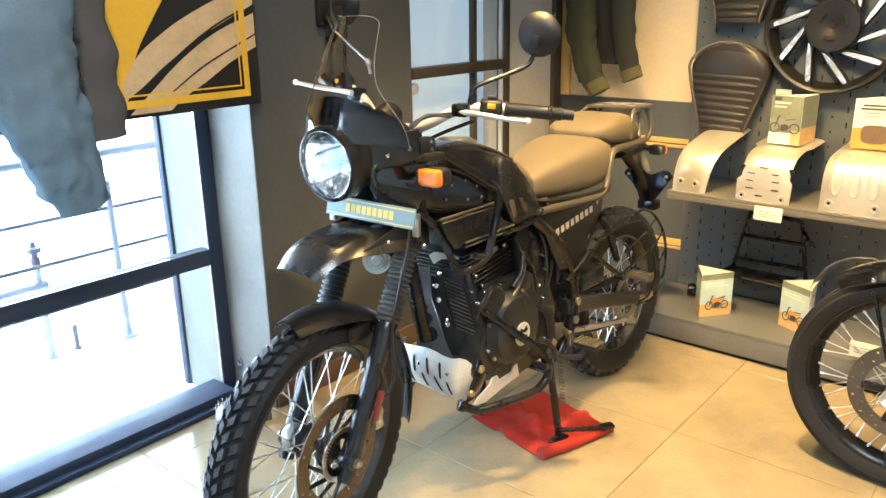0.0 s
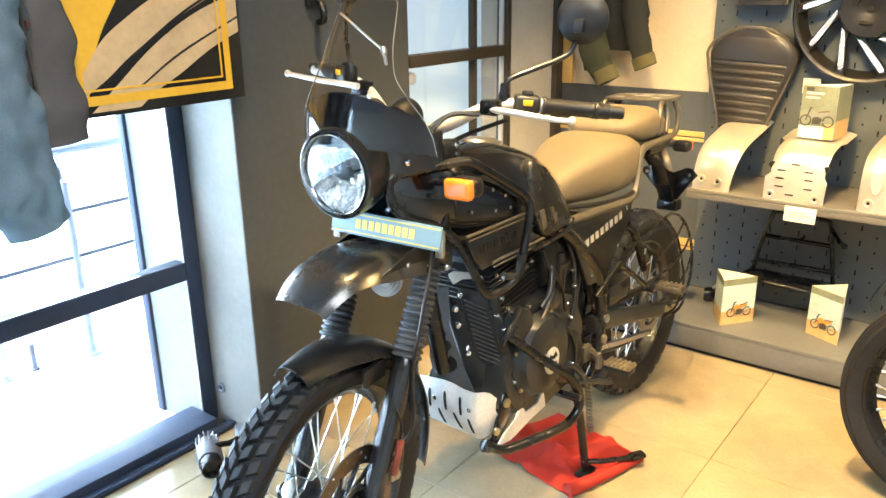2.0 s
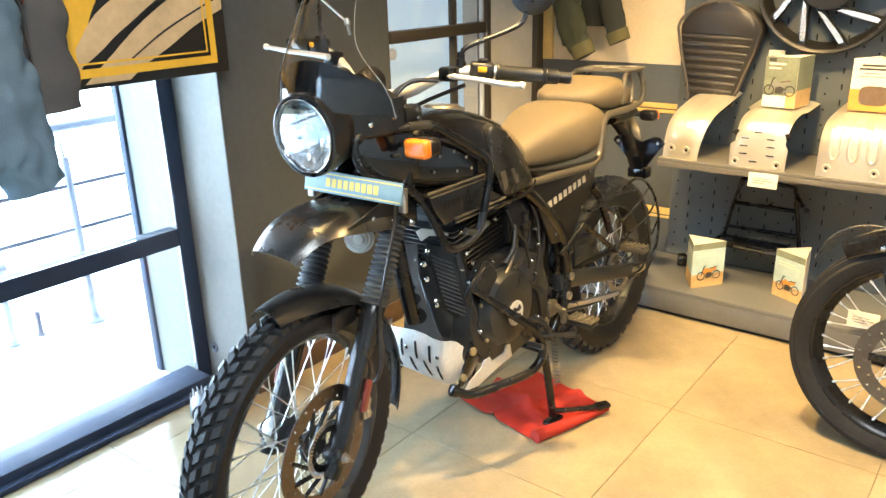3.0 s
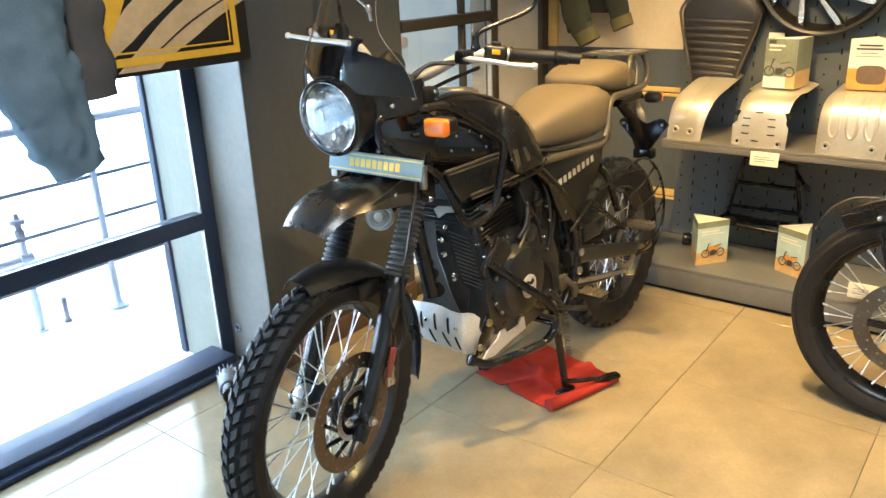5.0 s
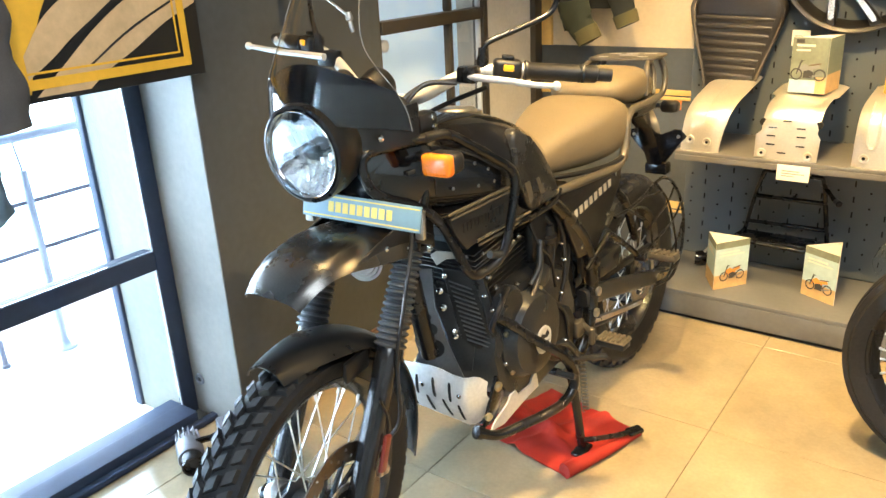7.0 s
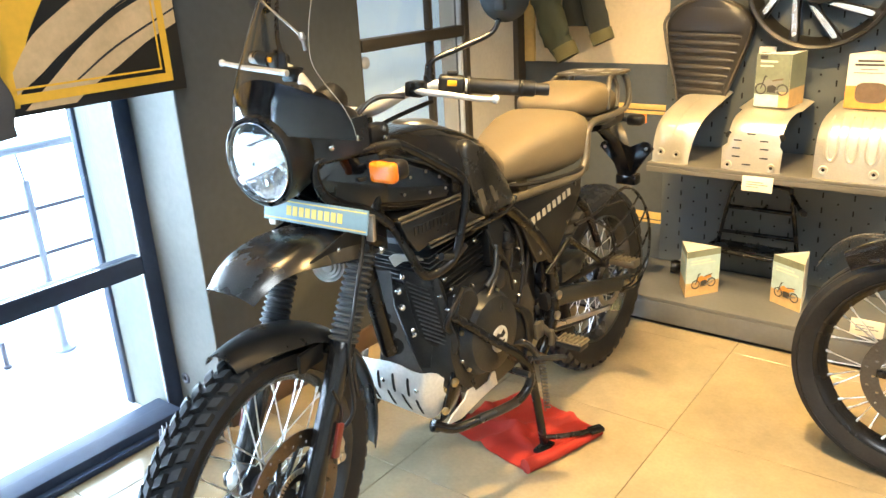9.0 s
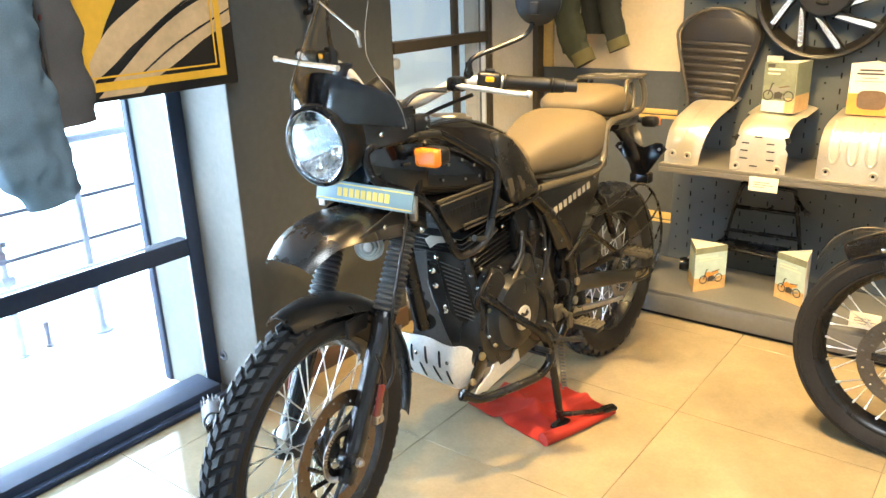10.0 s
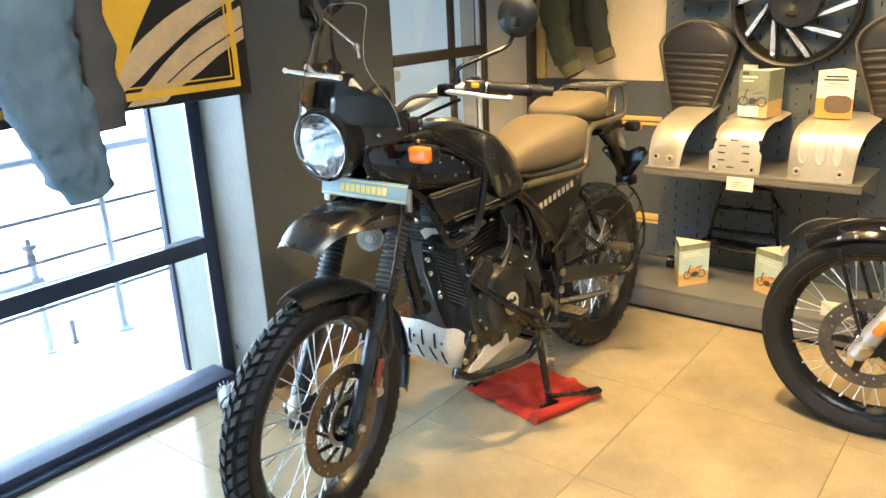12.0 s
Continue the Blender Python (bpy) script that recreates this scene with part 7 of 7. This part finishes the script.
gj = thing("green_jacket", "olive-green jacket hanging on the cream wall", "jacket")
S = (1, 0, 0)
sleeve("sleeve", [(-1.705, 3.80, 1.75), (-1.735, 3.80, 1.40), (-1.715, 3.79, 1.22), (-1.665, 3.785, 1.08), (-1.630, 3.785, 1.02)], 0.085, 0.052, M_GREENCLOTH, gj, 0.6, 11, 0.012, S)
sleeve("cuff", [(-1.638, 3.785, 1.045), (-1.612, 3.785, 0.995)], 0.056, 0.052, M_OLIVECUFF, gj, 0.7, 12, 0.004, S)
sleeve("body", [(-1.60, 3.84, 1.75), (-1.60, 3.84, 1.40), (-1.60, 3.84, 1.12)], 0.16, 0.05, M_BLACKCLOTH, gj, 0.3, 13, 0.012, S)
sleeve("sleeve", [(-1.52, 3.80, 1.75), (-1.525, 3.80, 1.40), (-1.505, 3.79, 1.22), (-1.465, 3.785, 1.09)], 0.062, 0.045, M_BLACKCLOTH, gj, 0.6, 14, 0.010, S)
sleeve("cuff", [(-1.470, 3.785, 1.105), (-1.452, 3.785, 1.062)], 0.048, 0.046, M_OLIVECUFF, gj, 0.7, 15, 0.004, S)
sleeve("hem_flap", [(-1.77, 3.83, 1.45), (-1.765, 3.83, 1.2), (-1.735, 3.83, 1.03)], 0.04, 0.012, M_GREENCLOTH, gj, 0.3, 16, 0.01, S)

for t, pts in ((jk, [(-1.74, 1.40, 1.79), (-1.74, 1.40, 1.86), (-1.80, 1.40, 1.90), (-1.90, 1.40, 1.89)]), (gj, [(-1.60, 3.84, 1.74), (-1.60, 3.84, 1.80), (-1.60, 3.88, 1.84), (-1.60, 3.972, 1.83)])):
    bm = bmesh.new()
    tube(bm, pts, 0.004, 8)
    part("hanger", bm, M_STEEL, t)

# ---- printed banner over the window ----
M_BANDARK = mat("banner_black_print", (0.018, 0.019, 0.020), 0.45, grain=0.06, blotch=0.15)
M_BANYEL = mat("banner_yellow_print", (0.80, 0.45, 0.04), 0.45, grain=0.04, blotch=0.08)
M_BANCREAM = mat("banner_cream_print", (0.60, 0.42, 0.23), 0.45, grain=0.05, blotch=0.14, blotch_scale=12)
BX = -1.90
ban = thing("banner", "printed banner with yellow frame and sweeping cream stripes", "banner")
bm = bmesh.new()
box(bm, (BX - 0.022, 0.55, 1.100), (BX - 0.001, 2.113, 2.3), 0.003)
part("panel", bm, M_BANDARK, ban)


def stripe(upper, lower, material, lift, name="printed_stripe"):
    u = curve_points([(0, *p) for p in upper], 6)
    w = curve_points([(0, *p) for p in lower], 6)
    n = min(len(u), len(w))
    bm = bmesh.new()
    rows = []
    for i in range(n):
        a, b = u[round(i * (len(u) - 1) / (n - 1))], w[round(i * (len(w) - 1) / (n - 1))]
        cl = lambda q: (BX + lift, min(2.105, max(0.56, q.y)), min(2.29, max(1.106, q.z)))
        rows.append([cl(a), cl(a + (b - a) * 0.5), cl(b)])
    sheet(bm, rows, 0.0008)
    part(name, bm, material, ban, "", 0)


stripe([(1.655, 1.12), (1.70, 1.26), (1.77, 1.37), (1.90, 1.55), (2.1, 1.9)], [(1.60, 1.12), (1.62, 1.25), (1.63, 1.36), (1.66, 1.55), (1.74, 1.9)], M_BANYEL, 0.0010)
stripe([(1.655, 1.20), (1.71, 1.27), (1.78, 1.32), (1.88, 1.375), (2.105, 1.47)], [(1.655, 1.15), (1.72, 1.19), (1.79, 1.24), (1.93, 1.32), (2.105, 1.40)], M_BANCREAM, 0.0020)
stripe([(1.665, 1.112), (1.74, 1.172), (1.84, 1.25), (1.96, 1.32), (2.105, 1.375)], [(1.79, 1.112), (1.84, 1.145), (1.92, 1.185), (2.01, 1.235), (2.105, 1.275)], M_BANCREAM, 0.0020)
stripe([(1.72, 1.185), (1.83, 1.265), (1.95, 1.338), (2.07, 1.392)], [(1.72, 1.178), (1.83, 1.257), (1.95, 1.331), (2.07, 1.386)], M_BANDARK, 0.0028)
stripe([(1.80, 1.165), (1.92, 1.235), (2.105, 1.315)], [(1.80, 1.160), (1.92, 1.229), (2.105, 1.310)], M_BANDARK, 0.0028)
stripe([(1.20, 1.12), (1.30, 1.30), (1.45, 1.50), (1.60, 1.70)], [(1.10, 1.12), (1.16, 1.30), (1.25, 1.50), (1.35, 1.70)], M_BANCREAM, 0.0010)
stripe([(1.00, 1.12), (1.05, 1.30), (1.12, 1.50), (1.2, 1.9)], [(0.85, 1.12), (0.88, 1.30), (0.9, 1.50), (0.95, 1.9)], M_BANYEL, 0.0010)
for lo, hi in (((2.050, 1.128), (2.070, 2.25)), ((0.60, 1.128), (2.050, 1.150)), ((2.036, 1.165), (2.041, 2.25)), ((0.60, 1.160), (2.041, 1.165))):
    bm = bmesh.new()
    box(bm, (BX + 0.003, lo[0], lo[1]), (BX + 0.0040, hi[0], hi[1]))
    part("printed_frame", bm, M_BANYEL, ban, "", 0)

# ---- red mat ----
M_RED = mat("red_cloth", (0.30, 0.012, 0.004), 0.70, grain=0.12, scale=350, blotch=0.12, blotch_scale=10, bump=0.25)
mt = thing("floor_mat", "creased bright red cloth under the motorcycle stand", "mat")
bm = bmesh.new()
A0, B0, C0, D0 = Vector((-1.350, 2.478, 0)), Vector((-1.012, 2.408, 0)), Vector((-0.918, 2.704, 0)), Vector((-1.262, 2.790, 0))
rows = []
for i in range(25):
    u = i / 24
    row = []
    for j in range(25):
        v = j / 24
        p = A0.lerp(B0, u).lerp(D0.lerp(C0, u), v)
        p.x += 0.010 * math.sin(v * 9) * (1 if u < 0.1 else 0.3)
        n = noise.noise(p * 9) * 0.5 + noise.noise(p * 22) * 0.3
        crease = 0.014 * math.exp(-((u - 0.45 - 0.2 * v) / 0.045) ** 2) + 0.012 * math.exp(-((v - 0.55 + 0.3 * u) / 0.045) ** 2) + 0.010 * math.exp(-((v - 0.25 - 0.35 * u) / 0.03) ** 2) + 0.008 * math.exp(-((u + v - 1.25) / 0.035) ** 2)
        flat = 1 - math.exp(-((p.x + 1.003) ** 2 + (p.y - 2.535) ** 2) / 0.003)
        p.z = 0.0045 + (0.003 + max(-0.003, 0.013 * n) + 1.3 * crease) * flat
        row.append(p)
    rows.append(row)
sheet(bm, rows, -0.002)
part("cloth", bm, M_RED, mt, "", 70)
bm = bmesh.new()
tube(bm, [B0 + Vector((-0.005, 0.004, 0.020)), B0.lerp(C0, 0.35) + Vector((0, 0, 0.019)), B0.lerp(C0, 0.7) + Vector((0, 0, 0.016)), C0 + Vector((-0.004, -0.004, 0.012))], 0.022, 12, 6, taper=0.012)
part("rolled_edge", bm, M_RED, mt, "", 70)

# ---- floor spotlight ----
M_LAMPGREY = mat("grey_lamp_housing", (0.13, 0.14, 0.16), 0.4, 0.3, grain=0.06, blotch=0.1)
sl = thing("floor_spotlight", "grey cylindrical spotlight lying by the window sill", "spotlight")
o, d = Vector((-2.005, 1.925, 0.052)), Vector((0.125, -0.075, -0.006)).normalized()
bm = bmesh.new()
lathe(bm, o, d, [(0.0, 0.030), (0.03, 0.030), (0.032, 0.038), (0.095, 0.038), (0.098, 0.036)], 28)
body = part("housing", bm, M_LAMPGREY, sl)
bm = bmesh.new()
lathe(bm, o, d, [(0.098, 0.032), (0.135, 0.032), (0.138, 0.030), (0.136, 0.026), (0.120, 0.024)], 28)
part("snoot", bm, M_TUBE, sl)
a, c = axes(d)
for k in range(14):
    t = 2 * math.pi * k / 14
    rad = a * math.cos(t) + c * math.sin(t)
    bm = bmesh.new()
    box(bm, (-0.022, -0.0015, 0.012), (0.030, 0.0015, 0.036), 0, Matrix.Translation(o) @ Matrix((d, d.cross(rad) * -1, rad)).transposed().to_4x4())
    part("cooling_fin", bm, M_LAMPGREY, sl)
bm = bmesh.new()
box(bm, (-0.045, -0.028, 0), (0.045, 0.028, 0.075), 0.004, Matrix.Translation((-1.945, 2.03, 0.001)) @ Matrix.Rotation(radians(-25), 4, "Z"))
part("driver_box", bm, M_LAMPGREY, sl)
bm = bmesh.new()
tube(bm, [(-1.955, 2.01, 0.05), (-1.95, 1.97, 0.055), (-1.945, 1.93, 0.07), (-1.945, 1.90, 0.075)], 0.010, 8)
part("bracket", bm, M_TUBE, sl)

# grommet on the reveal, loose cable outside, wall hook
gm = thing("wall_grommet", "round dark grey cable grommet on the window reveal", "grommet")
bm = bmesh.new()
ring_lathe(bm, (-2.150, 2.0998, 0.126), (0, -1, 0), [(0, 0.020), (0.005, 0.019), (0.007, 0.014), (0.004, 0.009), (0, 0.009)], 24)
part("collar", bm, M_LAMPGREY, gm)
bm = bmesh.new()
lathe(bm, (-2.150, 2.0998, 0.126), (0, -1, 0), [(0, 0.0088), (0.002, 0.0088)], 16)
part("hole", bm, M_HOLE, gm)
cb = thing("loose_cable", "thin brown cable hanging outside the glass", "cable")
bm = bmesh.new()
tube(bm, [(-2.285, 2.084, 0.44), (-2.290, 2.083, 0.33), (-2.285, 2.083, 0.24), (-2.31, 2.080, 0.10), (-2.335, 2.075, -0.02)], 0.003, 6)
part("cable", bm, M_SKIRT, cb)
hk = thing("wall_hook", "black hanging bracket high on the charcoal wall", "bracket")
bm = bmesh.new()
box(bm, (SIDE, 2.40, 1.33), (SIDE + 0.02, 2.455, 1.50), 0.004)
part("mount", bm, M_PLASTIC, hk)
bm = bmesh.new()
tube(bm, [(SIDE + 0.02, 2.425, 1.36), (SIDE + 0.05, 2.425, 1.33), (SIDE + 0.055, 2.425, 1.295), (SIDE + 0.03, 2.425, 1.283)], 0.011, 10)
part("hook", bm, M_TUBE, hk)

# ---- the second motorcycle, its front wheel beside the shelf ----
M_ROADTYRE = mat("worn_road_tyre_rubber", (0.016, 0.015, 0.014), 0.6, grain=0.2, scale=140, blotch=0.2, blotch_scale=10, bump=0.3, spec=0.3)
M_SILVER = mat("silver_painted_fork", (0.50, 0.48, 0.45), 0.35, 0.6, grain=0.06, blotch=0.1)
M_BLACKRIM = mat("black_painted_rim", (0.012, 0.011, 0.010), 0.25, 0.2, grain=0.06, blotch=0.1)
M_DISC2 = mat("grey_brake_disc_steel", (0.13, 0.12, 0.105), 0.4, 0.9, grain=0.12, scale=180, blotch=0.12)
M_FILM = glass("clear_film", (0.97, 0.96, 0.94), 0.02, 1.12)
rd = thing("classic_motorcycle", "gloss black classic motorcycle front end with wire-spoked wheel", "motorcycle", pose(-0.128, 2.95, 0, 0, 0, 180))
w2 = wheel(rd, "front_wheel", pose(0, 0, 0.330), 0.330, 0.092, 0.262, 40, None, M_BLACKRIM, 0.05)
for ob in w2.children:
    if ob.name.startswith("tyre"):
        ob.data.materials[0] = M_ROADTYRE
bm = bmesh.new()
for k, y in enumerate((-0.030, -0.010, 0.010, 0.030)):
    ring_lathe(bm, (0, y, 0), (0, 1, 0), [(-0.007, 0.318 - 0.3 * abs(y)), (-0.006, 0.3262 - 0.15 * abs(y)), (0.006, 0.3262 - 0.15 * abs(y)), (0.007, 0.318 - 0.3 * abs(y))], 72)
part("tread_rib", bm, M_ROADTYRE, w2)
bm = bmesh.new()
disc_ring(bm, 0.075, 0.098, 0.142, 0.004, 30)
part("brake_disc", bm, M_DISC2, w2, "drilled silver brake disc")
bm = bmesh.new()
for i in range(5):
    box(bm, (0.03, 0.072, -0.012), (0.105, 0.078, 0.012), 0.002, Matrix.Rotation(2 * math.pi * i / 5, 4, "Y"))
ring_lathe(bm, (0, 0.075, 0), (0, 1, 0), [(-0.004, 0.022), (0.004, 0.022), (0.004, 0.045), (-0.004, 0.045)], 24)
part("disc_carrier", bm, M_TUBE, w2)
fa = Vector((-math.sin(radians(27)), 0, math.cos(radians(27))))
for s in (1, -1):
    base = Vector((0.012, 0.098 * s, 0.330)) - fa * 0.045
    bm = bmesh.new()
    lathe(bm, base, fa, [(0, 0.020), (0.008, 0.028), (0.10, 0.030), (0.14, 0.026), (0.34, 0.027), (0.36, 0.031), (0.38, 0.031), (0.382, 0.024)], 20)
    part("fork_slider", bm, M_SILVER, rd, "silver fork slider")
    bm = bmesh.new()
    lathe(bm, base, fa, [(0.375, 0.0205), (0.62, 0.0205)], 16)
    part("fork_tube", bm, M_CHROME, rd)
    bm = bmesh.new()
    lathe(bm, (0, 0.075 * s, 0.330), (0, s, 0), [(0, 0.014), (0.045, 0.014), (0.047, 0.021), (0.058, 0.021), (0.060, 0.012), (0.066, 0.012)], 6)
    part("axle_nut", bm, M_GOLDBOLT, rd)
    bm = bmesh.new()
    box(bm, (-0.014, -0.004, -0.026), (0.014, 0.006, 0.026), 0.006, Matrix.Translation((-0.030, 0.127 * s, 0.405)) @ Matrix.Rotation(radians(-27), 4, "Y"))
    part("reflector", bm, M_AMBER, rd, "oblong amber reflector")
    bm = bmesh.new()
    tube(bm, [(0.015, 0.105 * s, 0.350), (0.05, 0.102 * s, 0.44), (0.09, 0.092 * s, 0.56), (0.11, 0.08 * s, 0.612)], 0.006, 8)
    part("mudguard_stay", bm, M_TUBE, rd)
    bm = bmesh.new()
    lathe(bm, Vector((0.022, 0.118 * s, 0.362)), (0, s, 0), [(0, 0.010), (0.008, 0.010), (0.010, 0.006)], 12)
    part("stay_bolt", bm, M_CHROME, rd)
bm = bmesh.new()
rows = []
for i in range(29):
    ang = radians(52 + i * 4.4)
    f = min(1, 0.55 + i * 0.12)
    row = []
    for j in range(13):
        v = j / 6 - 1
        rr = 0.364 - 0.040 * abs(v) ** 2.4
        row.append((rr * math.cos(ang), v * 0.066 * f, 0.330 + rr * math.sin(ang)))
    rows.append(row)
sheet(bm, rows, 0.003)
mg = part("mudguard", bm, M_GLOSS, rd, "gloss black rounded mudguard", 60)
for j in (0, 12):
    bm = bmesh.new()
    tube(bm, [r[j] for r in rows], 0.0035, 8, 1)
    part("mudguard_rim", bm, M_GLOSS, mg)
bm = bmesh.new()
frows = []
for i in range(9):
    ang = radians(40 + i * 3.6)
    r = 0.362 + 0.036 * math.sin(math.pi * (0.12 + 0.78 * i / 8))
    frows.append([((r - 0.03 * v * v) * math.cos(ang), v * 0.068, 0.330 + (r - 0.03 * v * v) * math.sin(ang)) for v in (-1, -0.75, -0.5, -0.25, 0, 0.25, 0.5, 0.75, 1)])
sheet(bm, frows, 0.001)
film = part("protective_film", bm, M_FILM, rd, "clear plastic film over the mudguard")
film.visible_shadow = False
for a in (70, 78):
    bolt(rd, (0.334 * math.cos(radians(a)), 0.076, 0.330 + 0.334 * math.sin(radians(a))), (0, 1, 0), 0.007, 0.006)
bm = bmesh.new()
box(bm, (-0.115, 0.05, 0.36), (-0.06, 0.10, 0.45), 0.012)
part("brake_caliper", bm, M_TUBE, rd)
bm = bmesh.new()
tube(bm, [(-0.09, 0.10, 0.44), (-0.13, 0.12, 0.52), (-0.15, 0.11, 0.62), (-0.22, 0.10, 0.75)], 0.005, 8)
part("brake_hose", bm, M_PLASTIC, rd)

# ---- floor tiles ----
tile_bm = bmesh.new()
box(tile_bm, (-0.2991, -0.2991, -0.0055), (0.2991, 0.2991, 0.0), 0.0007, seg=1)
tile_mesh = None
for i in range(-3, 6):
    for j in range(-9, 3):
        cx, cy = -0.755 + 0.6 * i + 0.3, 2.833 + 0.6 * j + 0.3
        x0, x1 = max(cx - 0.2991, -2.088), min(cx + 0.2991, 2.6)
        y0, y1 = max(cy - 0.2991, -2.2), min(cy + 0.2991, BACK)
        if x1 - x0 < 0.02 or y1 - y0 < 0.02:
            continue
        if x1 - x0 > 0.596 and y1 - y0 > 0.596:
            if tile_mesh is None:
                ob = finish("tile", tile_bm, M_TILE, floor, smooth=0)
                tile_mesh = ob.data
            else:
                ob = new("tile", tile_mesh)
                ob.parent = floor
            ob.location = (cx, cy, 0)
        else:
            bm = bmesh.new()
            box(bm, (x0, y0, -0.0055), (x1, y1, 0), 0.0007, seg=1)
            finish("tile", bm, M_TILE, floor, smooth=0)
